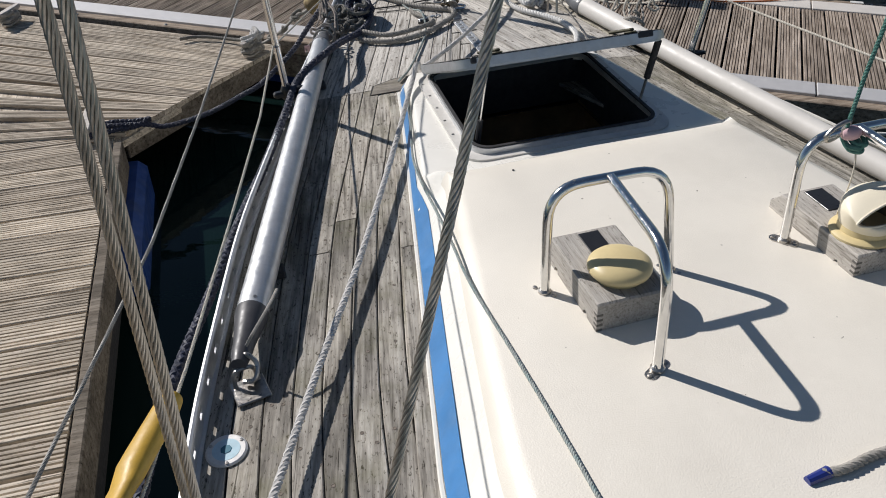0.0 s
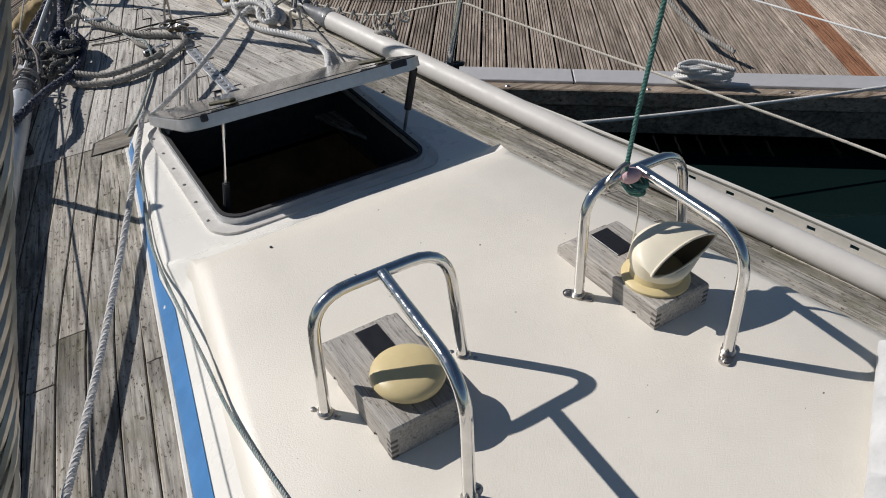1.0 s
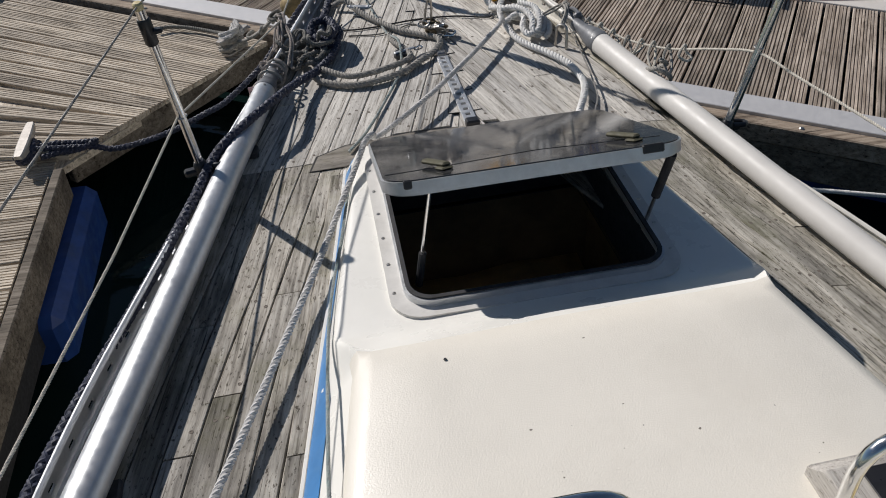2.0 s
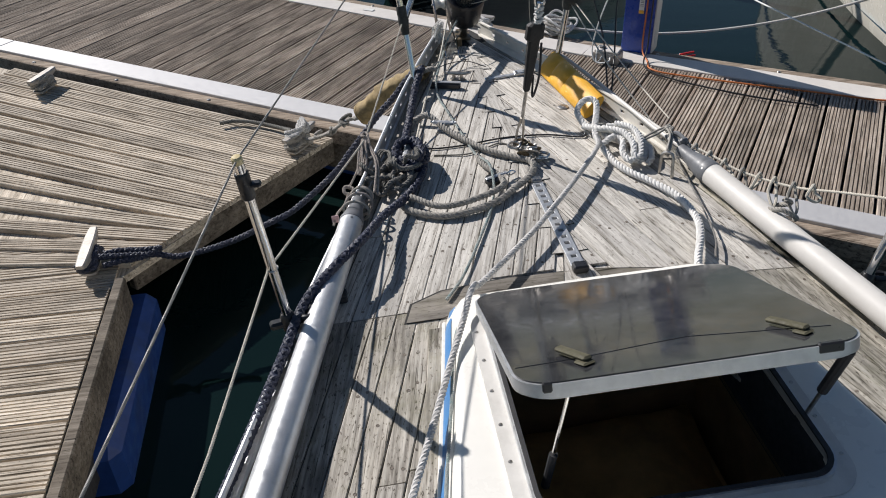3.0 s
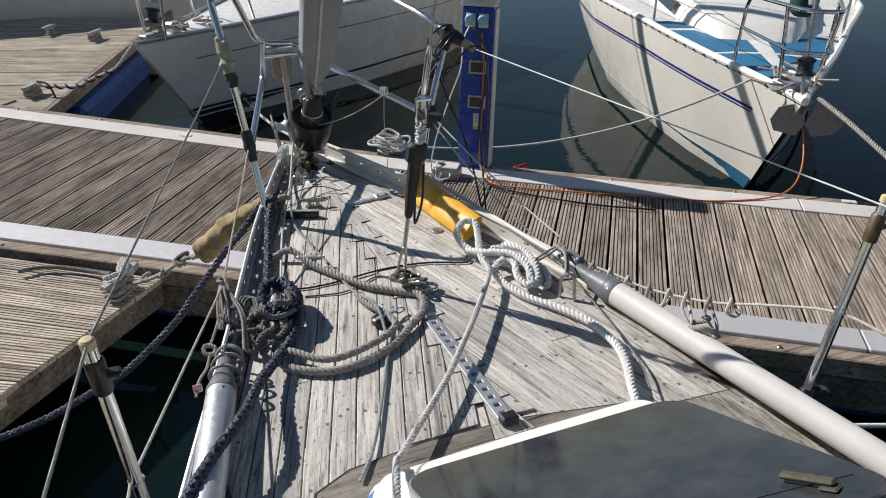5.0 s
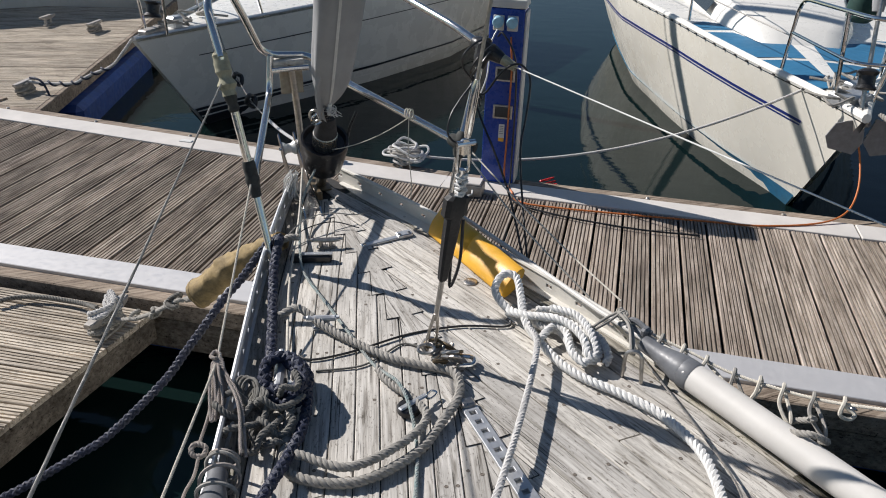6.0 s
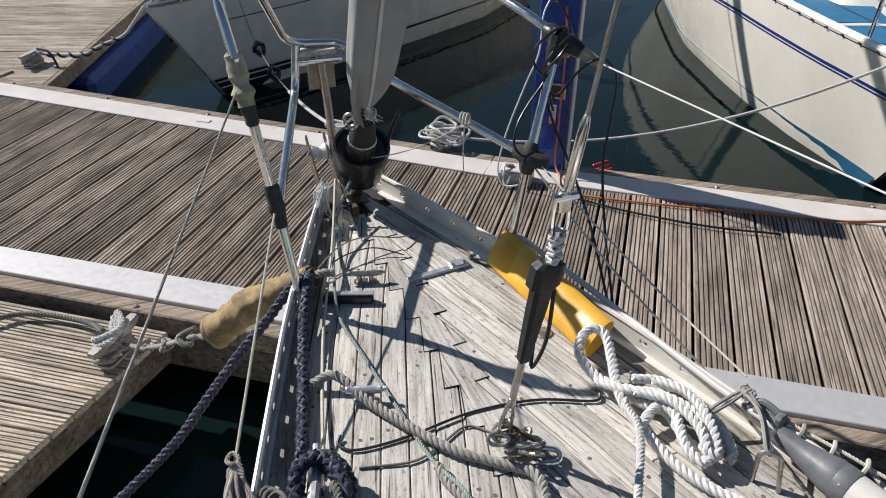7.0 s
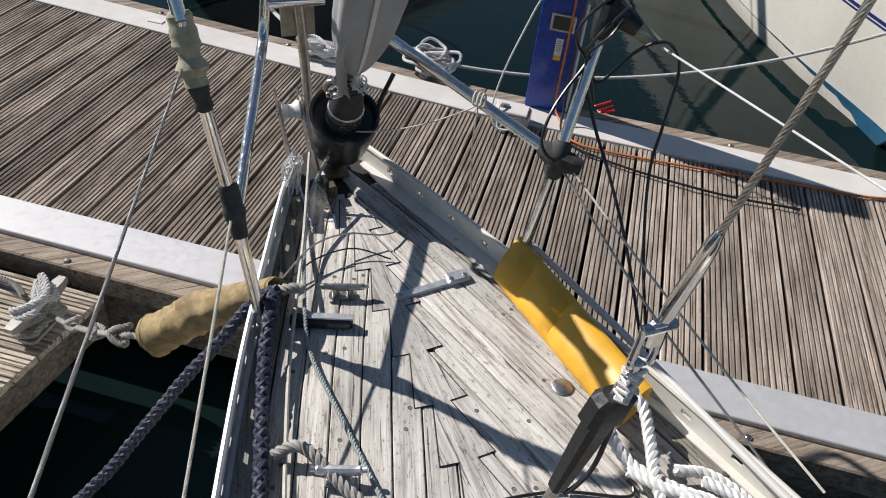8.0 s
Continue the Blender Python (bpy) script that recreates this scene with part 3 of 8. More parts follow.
def fair(table):
    ys, xs = zip(*table)
    yy = np.linspace(ys[0], ys[-1], 140)
    xx = np.interp(yy, ys, xs)
    for _ in range(12):
        xx[1:-1] = (xx[:-2] + xx[1:-1] * 2 + xx[2:]) / 4
    return list(zip(yy.tolist(), xx.tolist()))


PORT, STBD = fair(PORT), fair(STBD)
rail_x = lambda side, y: (-lerp_table(PORT, y) if side < 0 else lerp_table(STBD, y))
COACH = [(-2.0, 1.04), (0.95, 0.735), (1.382, 0.656), (1.645, 0.607), (1.904, 0.560), (2.253, 0.495), (2.55, 0.442), (2.82, 0.398)]
COACH_SHIFT = 0.056
# half breadth of the coachroof; it sits a little to port
coach_x = lambda y, side=-1: lerp_table(COACH, y) - (COACH_SHIFT if side > 0 else 0.0)



def camber(x, y):
    """How far the starboard deck falls away below the plane of the foredeck."""
    w = min(1.0, max(0.0, (3.35 - y) / 0.9))
    return w * w * (3 - 2 * w) * (0.0384 * x + 0.094 * x * x) if x > 0 else 0.0


def settle(shape):
    shape.v = [(x, y, z - camber(x, y)) for x, y, z in shape.v]
    return shape


YS = [-2.0 + i * 0.15 for i in range(46)] + [4.85, 4.93]
hull = Shape()
levels = [(0.0, 1.0, 0.0), (-0.25, 0.97, -0.05), (-0.6, 0.88, -0.14), (-1.0, 0.70, -0.26), (-1.4, 0.38, -0.45), (-1.5, 0.02, -0.6)]
rows = []
for z, fx, back in levels:
    row = []
    for y in YS:
        f = max(0.0, (y - 2.5) / 2.43)
        yy = y + back * f
        row.append((rail_x(-1, y) * fx, yy, z - 0.02))
    for y in reversed(YS):
        f = max(0.0, (y - 2.5) / 2.43)
        row.append((rail_x(1, y) * fx, y + back * f, z - 0.02))
    rows.append(row)
k = len(rows[0])
hull.add([p for r in rows for p in r], [(j * k + i, (j + 1) * k + i, (j + 1) * k + (i + 1) % k, j * k + (i + 1) % k) for j in range(len(rows) - 1) for i in range(k)])
solo("hull", settle(hull), M_WHITE, "white fibreglass sailing boat hull lying afloat at its berth", "hull", (0, 2, 0), kind="structure")

deck = thing("deck", "weathered teak laid deck with dark caulked seams", "deck", (0, 2, 0), kind="structure")
outline = [(rail_x(-1, y), y) for y in YS]
outline2 = [(rail_x(1, y), y) for y in YS]
HOLE = (-0.325, 0.25, 2.02, 2.615)
sub = Shape()
for y0, y1 in zip(YS, YS[1:]):
    for side in (-1, 1):
        inner = 0.0 if not (y0 < 2.75) else side * (coach_x(y0, side) - 0.05)
        innr2 = 0.0 if not (y0 < 2.75) else side * (coach_x(min(y1, 2.75), side) - 0.05)
        q = [(inner, y0), (rail_x(side, y0), y0), (rail_x(side, y1), y1), (innr2, y1)]
        sub.prism(q if side > 0 else q[::-1], -0.03, -0.007)
part("butt_board", settle(Shape().prism([(-0.52, 2.72), (0.0, 2.70), (0.50, 2.68), (0.46, 2.95), (0.0, 2.97), (-0.50, 2.99)], -0.006, -0.0022)), M_DECK, deck, "board under the plank ends")
part("subdeck", settle(sub), M_CAULK, deck, "black caulking between the planks")

W_PL = 0.0625
rnd = random.Random(21)
PLUGS = []


def strip(fa, fb, ys, z0, z1):
    """A board between two curves x = fa(y), fb(y) with fa < fb."""
    s = Shape()
    n = len(ys)
    b = 0.0022
    cols = []
    for y in ys:
        a, c = fa(y), fb(y)
        cols.append([(a, y, z0), (a, y, z1 - b), (a + b, y, z1), (c - b, y, z1), (c, y, z1 - b), (c, y, z0)])
    verts = [p for c in cols for p in c]
    faces = [(j * 6 + i + 1, j * 6 + i, (j + 1) * 6 + i, (j + 1) * 6 + i + 1) for j in range(n - 1) for i in range(5)]
    faces += [tuple(range(6)), tuple((n - 1) * 6 + i for i in range(5, -1, -1))]
    return s.add(verts, faces)


def lay_planks(side):
    for k in range(19):
        out_, in_ = 0.062 + k * W_PL, 0.062 + (k + 1) * W_PL - 0.0026
        edge = lambda y, o: rail_x(side, y) - side * o
        ys = [y for y in np.arange(-1.0, 4.82, 0.06).tolist()
              if side * edge(y, in_) > (coach_x(y, side) - 0.02 if y < 2.75 else (0.36 if y < 2.85 else -1)) and side * edge(y, out_) > 0.012]
        if len(ys) < 4:
            continue
        # cut into boards with butt joints
        cuts = [ys[0]]
        while cuts[-1] < ys[-1] - 0.9:
            cuts.append(cuts[-1] + rnd.uniform(0.9, 1.9))
        cuts[-1] = ys[-1]
        if len(cuts) < 2:
            cuts = [ys[0], ys[-1]]
        split = ys[0] < 2.5 and ys[-1] > 3.1
        cuts = sorted(set([c for c in cuts if not (split and abs(c - 2.80) < 0.3)] + ([2.80] if split else [])))
        for a, b in zip(cuts, cuts[1:]):
            a += 0.002
            n = max(3, int((b - a) / 0.12) + 1)
            yy = np.linspace(a, b - 0.002, n).tolist()
            fa, fb = (lambda y: edge(y, out_)), (lambda y: side * max(0.004, side * edge(y, in_)))
            if side > 0:
                fa, fb = fb, fa
            dz = rnd.uniform(-0.0012, 0.0012)
            part("plank", settle(strip(fa, fb, yy, -0.012, dz)), (M_DECKP if side < 0 else M_DECKS) if (a + b) / 2 > 2.8 else (M_SIDE if side < 0 else M_SIDES), deck)
            for y in np.arange(a + 0.05, b, 0.22).tolist():
                for f in (0.3, 0.7):
                    if rnd.random() < 0.55:
                        PLUGS.append((fa(y) + (fb(y) - fa(y)) * f, y + rnd.uniform(-0.03, 0.03), dz))


lay_planks(-1)
lay_planks(1)
for side in (-1, 1):
    ys = np.arange(-1.4, 4.8, 0.12).tolist()
    fa, fb = (lambda y: rail_x(side, y) - side * 0.004), (lambda y: rail_x(side, y) - side * 0.058)
    if side > 0:
        fa, fb = fb, fa
    for a, b in ((0, 18), (17, 36), (35, len(ys))):
        part("covering_board", settle(strip(fa, fb, ys[a:b + 1] if b < len(ys) else ys[a:], -0.012, 0.001 + 0.0005 * (a % 2))), M_SIDE if side < 0 else M_SIDES, deck, "worn board beside the toe rail")
# king plank down the middle with stepped edges
king, kc = [], []
for side in (-1, 1):
    pts = []
    for i in range(14):
        y0 = 2.83 + 0.142 * i
        if y0 + 0.142 > 4.75:
            break
        shift = -0.005 + 0.0 * i
        pts += [(side * 0.054 + shift, y0 + 0.001), (side * 0.017 + shift, y0 + 0.140)]
    king.append(pts)
poly = king[1] + king[0][::-1]
part("seam", Shape().prism([(x * 1.0 + (0.003 if x > 0 else -0.003), y) for x, y in poly], -0.010, 0.0022), M_CAULK, deck, "black caulking")
part("king_plank", Shape().prism(poly, -0.010, 0.0032), M_DECK, deck, "stepped centre plank")
for side in (-1, 1):
    ys = np.arange(-1.0, 2.76, 0.12).tolist()
    fa, fb = (lambda y: side * (coach_x(y, side) + 0.046)), (lambda y: side * (coach_x(y, side) - 0.004))
    if side > 0:
        fa, fb = fb, fa
    for a, b in ((0, 12), (12, 23), (23, len(ys) - 1)):
        part("margin_plank", settle(strip(fa, fb, ys[a:b] + [ys[b] - 0.003], -0.012, 0.0035)), M_SIDE if side < 0 else M_SIDES, deck, "plank along the foot of the coachroof")
mb = [(-0.515, 2.755), (-0.43, 2.755), (-0.415, 2.755), (-0.34, 2.79), (0.28, 2.79), (0.36, 2.755), (0.44, 2.66), (0.47, 2.68), (0.42, 2.775), (0.31, 2.832), (0.03, 2.876), (-0.21, 2.887), (-0.40, 2.87), (-0.49, 2.828)]
part("seam", settle(Shape().prism([(x * 1.012, y + (0.006 if y > 2.8 else 0)) for x, y in mb], -0.01, 0.0022)), M_CAULK, deck, "black caulking")
part("margin_board", settle(Shape().prism(mb, -0.01, 0.0042)), M_MARGIN, deck, "dark board round the front of the coachroof")
plugs = Shape()
for x, y, z in PLUGS:
    plugs.lathe([(0.0048, -0.002), (0.0048, 0.0006), (0.0036, 0.0009), (0.0034, 0.0002)], Matrix.Translation((x, y, z)), 7)
tagged(part("plank_plug", settle(plugs), mat_plain("plug", (0.20, 0.17, 0.14), 0.85, vary=0.4, scale=90.0), deck, "small wooden plugs over the screws"), kind="stuff")

# toe rails: pierced aluminium
def toe_rail(side):
    nm = "toe_rail"
    t = thing(nm, "pierced aluminium toe rail along the deck edge", "toe rail", (rail_x(side, 3), 3, 0), kind="structure")
    line = even([(rail_x(side, y), y, 0) for y in np.arange(-1.6, 4.86, 0.05).tolist()], 0.0125)
    fr = sweep(line)
    metal = M_ALU if side < 0 else M_RAILC
    web = Shape()
    th = 0.0022

    def slab(i0, i1, z0, z1):
        verts = []
        for i in (i0, i1):
            p, a = line[i], fr[i][0]
            for s_, z in ((-th, z0), (th, z0), (th, z1), (-th, z1)):
                verts.append(p + a * s_ + Vector((0, 0, z)))
        web.add(verts, [(0, 1, 5, 4), (1, 2, 6, 5), (2, 3, 7, 6), (3, 0, 4, 7), (3, 2, 1, 0), (4, 5, 6, 7)])

    n = len(line)
    step = 8 if side < 0 else 10
    for i in range(0, n - step, step):
        slab(i, i + step, 0.0, 0.024)
        slab(i, i + step, 0.036, 0.056)
        slab(i, i + step - 2, 0.024, 0.036)
    part("web", settle(web), metal, t, "upright web with oval slots")
    part("top_bead", settle(Shape().tube([p + Vector((0, 0, 0.058)) for p in line[::4]], 0.0075, 8)), metal, t, "rounded top edge")
    fl = Shape()
    for i in range(0, n - 8, 8):
        verts = []
        for j in (i, i + 8):
            p, a = line[j], fr[j][0]
            q = a if a.x * side < 0 else -a
            wd = 0.010 if side < 0 else float(np.interp(p.y, (2.9, 3.4, 3.9, 4.2, 4.7, 4.85), (0.010, 0.014, 0.026, 0.042, 0.042, 0.015)))
            verts += [p + Vector((0, 0, 0.0015)), p + q * wd + Vector((0, 0, 0.0015)), p + q * wd + Vector((0, 0, 0.0048)), p + Vector((0, 0, 0.006))]
        fl.add(verts, [(0, 1, 5, 4), (1, 2, 6, 5), (2, 3, 7, 6), (0, 3, 2, 1), (4, 5, 6, 7)])
    part("flange", settle(fl), metal, t, "bolted inner flange")
    if side > 0:
        for i in range(n - 190, n - 20, 22):
            p, a = line[i], fr[i][0]
            q = a if a.x * side < 0 else -a
            part("screw", settle(Shape().lathe([(0.0055, 0), (0.0045, 0.0025), (0.001, 0.003)], Matrix.Translation(p + q * 0.026 + Vector((0, 0, 0.0048))), 8)), M_STEELD, t)


toe_rail(-1)
toe_rail(1)

# coachroof: main roof, a step down to the lower front part, hatch opening through it
coach = thing("coachroof", "cream gelcoat coachroof with a lower front round the open hatch", "coachroof", (0, 1.5, 0), kind="structure")
HGT = [(-2.0, 0.151), (0.9, 0.150), (1.3, 0.149), (1.74, 0.151), (1.80, 0.149), (1.84, 0.143), (1.875, 0.130), (1.905, 0.114), (1.93, 0.100), (1.955, 0.088), (1.98, 0.081), (2.02, 0.078), (2.2, 0.077), (2.4, 0.076), (2.615, 0.075), (2.69, 0.073), (2.73, 0.068), (2.76, 0.058), (2.785, 0.042), (2.802, 0.022), (2.81, 0.0)]
gy = sorted(set([-2.0, -1.0, 0.0, 0.5] + [y for y, _ in HGT] + [HOLE[2], HOLE[3]]))


def coach_row(y):
    c, h = coach_x(y), lerp_table(HGT, y)
    c -= 0.035 * max(0.0, (y - 2.70) / 0.11) ** 2.5
    low = [(c, -0.004), (c, 0.006), (c - 0.018, h * 0.46), (c - 0.032, h * 0.82), (c - 0.038, h * 0.94), (c - 0.045, h * 0.985), (c - 0.055, h)]
    low[1] = (c, min(0.006, h * 0.1))
    high = [(c, -0.004), (c, 0.006), (c - 0.042, 0.052), (c - 0.090, 0.102), (c - 0.097, 0.122), (c - 0.110, 0.140), (c - 0.140, h)]
    f = min(1.0, max(0.0, (y - 1.86) / 0.11))
    half = [(a[0] + (b[0] - a[0]) * f, a[1] + (b[1] - a[1]) * f) for a, b in zip(high, low)]
    left = [(-x, z) for x, z in half]
    mid = [(HOLE[0], h), ((HOLE[0] + HOLE[1]) / 2, h + 0.004), (HOLE[1], h)]
    return [(x, y, z) for x, z in left + mid + [(x - COACH_SHIFT, z if k_ < 6 else -0.11) for k_, (x, z) in enumerate(half[::-1])]]


rows = [coach_row(y) for y in gy]
nc = len(rows[0])
cs = Shape()
top_f, side_f = [], []
cs.add([p for r in rows for p in r], [])
for j in range(len(gy) - 1):
    for i in range(nc - 1):
        if HOLE[2] - 1e-6 <= gy[j] and gy[j + 1] <= HOLE[3] + 1e-6 and i in (7, 8):
            continue
        (top_f if 3 <= i < nc - 4 and gy[j] < 1.87 else side_f).append((j * nc + i, j * nc + i + 1, (j + 1) * nc + i + 1, (j + 1) * nc + i))
part("roof", Shape().add(cs.v, top_f), M_GEL, coach, "cream non-slip roof", 50)
part("roof_side", Shape().add(cs.v, side_f), M_WHITE, coach, "smooth white sides and front", 50)
for x, y in ((-0.059, 1.806), (-0.300, 1.799)):
    part("screw_hole", Shape().lathe([(0.0035, 0), (0.003, 0.0012), (0.0, 0.0013)], Matrix.Translation((x, y, lerp_table(HGT, y) + 0.002)), 8), M_RUBBER, coach, "small dark filled screw hole")
for side in (-1, 1):
    st = Shape()
    yy = np.linspace(-1.8, 2.77, 60).tolist()
    vv = []
    for y in yy:
        r = coach_row(y)
        a, b = (Vector(r[1]), Vector(r[2])) if side < 0 else (Vector(r[-2]), Vector(r[-3]))
        nrm = Vector((side, 0, 0.6)).normalized() * 0.0025
        vv += [a.lerp(b, 0.08) + nrm, a.lerp(b, 0.98) + nrm]
    st.add(vv, [(2 * i, 2 * i + 1, 2 * i + 3, 2 * i + 2) if side > 0 else (2 * i + 1, 2 * i, 2 * i + 2, 2 * i + 3) for i in range(len(yy) - 1)])
    part("blue_stripe", st, M_BLUE, coach, "bright blue painted stripe")
    part("base_bead", Shape().tube([(side * (coach_x(y, side) + 0.004), y, 0.004) for y in np.linspace(-1.8, 2.73, 40).tolist()], 0.006, 6), M_WHITE, coach, "white sealant bead")

# cabin below the hatch, seen through the opening
cab = Shape()
x0, x1, y0, y1, zt, zb = -0.70, 0.36, 0.6, 2.78, -0.085, -1.1
cab.add([(x0, y0, zb), (x1, y0, zb), (x1, y1, zb), (x0, y1, zb), (x0, y0, zt), (x1, y0, zt), (x1, y1, zt), (x0, y1, zt)],
        [(0, 1, 2, 3), (4, 5, 1, 0), (5, 6, 2, 1), (6, 7, 3, 2), (7, 4, 0, 3)])
for q in ([(x0, y0), (x1, y0), (x1, HOLE[2]), (x0, HOLE[2])], [(x0, HOLE[3]), (x1, HOLE[3]), (x1, y1), (x0, y1)], [(x0, HOLE[2]), (HOLE[0], HOLE[2]), (HOLE[0], HOLE[3]), (x0, HOLE[3])], [(HOLE[1], HOLE[2]), (x1, HOLE[2]), (x1, HOLE[3]), (HOLE[1], HOLE[3])]):
    cab.prism(q, zt - 0.012, zt)
solo("cabin_lining", cab, M_DARKIN, "dark wood-lined fore cabin below the open hatch", "cabin", (0, 2, -1.1), kind="structure")
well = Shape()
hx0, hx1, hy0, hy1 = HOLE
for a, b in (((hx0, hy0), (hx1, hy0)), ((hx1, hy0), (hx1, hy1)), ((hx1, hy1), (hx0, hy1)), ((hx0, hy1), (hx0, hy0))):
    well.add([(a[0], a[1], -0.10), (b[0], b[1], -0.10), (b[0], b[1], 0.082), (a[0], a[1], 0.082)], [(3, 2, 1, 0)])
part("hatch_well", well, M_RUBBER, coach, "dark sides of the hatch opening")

# ---- deck hatch ----
HC, HA = Vector((-0.035, 2.324, 0.019)), radians(-1.0)


def rounded_rect(w, h, r, n=6):
    pts = []
    for cx, cy, a0 in ((w / 2 - r, h / 2 - r, 0), (-w / 2 + r, h / 2 - r, 90), (-w / 2 + r, -h / 2 + r, 180), (w / 2 - r, -h / 2 + r, 270)):
        for i in range(n + 1):
            a = radians(a0 + 90 * i / n)
            pts.append((cx + r * math.cos(a), cy + r * math.sin(a)))
    return pts


def ring(outer, inner, z0, z1, m):
    k = len(outer)
    v = [m @ Vector((x, y, z)) for z in (z0, z1) for loop in (outer, inner) for x, y in loop]
    f = []
    for i in range(k):
        j = (i + 1) % k
        o0, i0, o1, i1 = 0, k, 2 * k, 3 * k
        f += [(o0 + i, o0 + j, o1 + j, o1 + i), (i0 + j, i0 + i, i1 + i, i1 + j), (o1 + i, o1 + j, i1 + j, i1 + i), (o0 + j, o0 + i, i0 + i, i0 + j)]
    return Shape().add(v, f)


hatch = thing("deck_hatch", "open deck hatch with an aluminium frame and a smoked acrylic lid", "hatch", (HC.x, HC.y, 0.06))
hm = Matrix.Translation(HC) @ Matrix.Rotation(HA, 4, "Z")
fr = ring(rounded_rect(0.672, 0.680, 0.075), rounded_rect(0.580, 0.598, 0.055), 0.056, 0.068, hm)
part("base_frame", fr, M_FLANGE, hatch, "wide aluminium base flange with screws")
part("coaming", ring(rounded_rect(0.605, 0.623, 0.06), rounded_rect(0.580, 0.598, 0.055), 0.066, 0.084, hm), M_ALU, hatch, "raised aluminium coaming")
part("seal", ring(rounded_rect(0.595, 0.613, 0.058), rounded_rect(0.575, 0.593, 0.052), 0.082, 0.088, hm), M_RUBBER, hatch, "black rubber seal")
for i in range(6):
    for sx in (-0.324, 0.324):
        scr = Shape().lathe([(0.005, 0), (0.004, 0.0015), (0.001, 0.002)], hm @ Matrix.Translation((sx, -0.25 + i * 0.101, 0.068)), 8)
        part("screw", scr, M_STEELD, hatch)
LID_H = hm @ Matrix.Translation((0.020, 0.350, 0.069)) @ Matrix.Rotation(radians(-22.2), 4, "X")
lm = LID_H @ Matrix.Translation((0, -0.303, 0))
lid = part("lid", ring(rounded_rect(0.674, 0.615, 0.070), rounded_rect(0.60, 0.55, 0.055), 0.003, 0.0285, lm), M_ALU, hatch, "aluminium lid frame, raised and open")
part("rim", ring(rounded_rect(0.657, 0.602, 0.068), rounded_rect(0.58, 0.53, 0.05), -0.003, 0.0026, lm), M_ALU, lid, "inner lip of the lid")
pane = Shape().prism(rounded_rect(0.664, 0.605, 0.066), 0.0288, 0.0315, lm)
pane_ob = part("pane", pane, M_ACR, lid, "scuffed smoked acrylic pane")
part("crack", Shape().tube([lm @ Vector((x, y, 0.0316)) for x, y in ((-0.325, -0.215), (-0.20, -0.208), (-0.05, -0.185), (0.03, -0.175), (0.12, -0.192), (0.30, -0.222))], 0.0011, 5), M_BLACK, lid, "long crack across the pane")
for sx in (-0.21, 0.22):
    h = Shape()
    h.box((0.088, 0.022, 0.010), (0, 0, 0.004), None, 0.004)
    h.box((0.030, 0.032, 0.006), (0.036, -0.004, -0.003), None, 0.003)
    t = lm @ Matrix.Translation((sx, -0.205, 0.038)) @ Matrix.Rotation(radians(-62), 4, "Z")
    h.v = [tuple(t @ Vector(v)) for v in h.v]
    part("handle", h, M_HANDLE, lid, "dark olive latch handle")
    part("catch", Shape().box((0.05 if sx > 0 else 0.018, 0.014, 0.020), lm @ Vector((sx + 0.03 if sx > 0 else -0.285, -0.303, 0.0235)), lm.to_3x3(), 0.003), M_BLACK, lid, "black catch on the lid edge")
for sx in (-0.2, 0.2):
    part("hinge", Shape().tube([hm @ Vector((sx - 0.05, 0.352, 0.066)), hm @ Vector((sx + 0.05, 0.352, 0.066))], 0.009, 10), M_ALU, hatch, "aluminium hinge barrel")
s1, s2 = Vector((0.262, 2.174, 0.075)), lm @ Vector((0.305, -0.277, -0.002))
mid = s1.lerp(s2, 0.5)
st = part("strut", Shape().tube([s1, mid], 0.0045, 8), M_STEELD, hatch, "thin rod of the lid stay")
part("sleeve", Shape().tube([mid.lerp(s1, 0.1), s2], 0.011, 10), M_RUBBER, st, "black sleeve of the lid stay")
part("foot", Shape().box((0.02, 0.03, 0.02), s1, None, 0.004), M_BLACK, st, "black foot bracket")
s1, s2 = Vector((-0.299, 2.140, 0.045)), lm @ Vector((-0.238, -0.277, -0.002))
mid = s1.lerp(s2, 0.36)
st = part("strut", Shape().tube([mid, s2], 0.0045, 8), M_STEEL, hatch, "thin rod of the lid stay")
part("sleeve", Shape().tube([s1, mid], 0.009, 10), M_RUBBER, st, "black sleeve of the lid stay")

# a rumpled cushion on the berth below
cu = Shape()
n = 14
for j in range(n + 1):
    for i in range(n + 1):
        x, y = -0.66 + 0.98 * i / n, 1.9 + 0.85 * j / n
        e = min(i, n - i, j, n - j) / n
        cu.v.append((x, y, -0.50 + 0.10 * min(1, e * 6) ** 0.5 + 0.035 * noise.noise((x * 5, y * 5, 0))))
cu.f = [(j * (n + 1) + i, j * (n + 1) + i + 1, (j + 1) * (n + 1) + i + 1, (j + 1) * (n + 1) + i) for j in range(n) for i in range(n)]
cu.box((0.98, 0.85, 0.59), (-0.17, 2.325, -0.80))
solo("berth_cushion", cu, mat_plain("ochre_cloth", (0.62, 0.42, 0.17), 0.9, vary=0.35, scale=6.0), "rumpled ochre cushion on the berth below the hatch", "cushion", (-0.02, 2.3, -1.1))

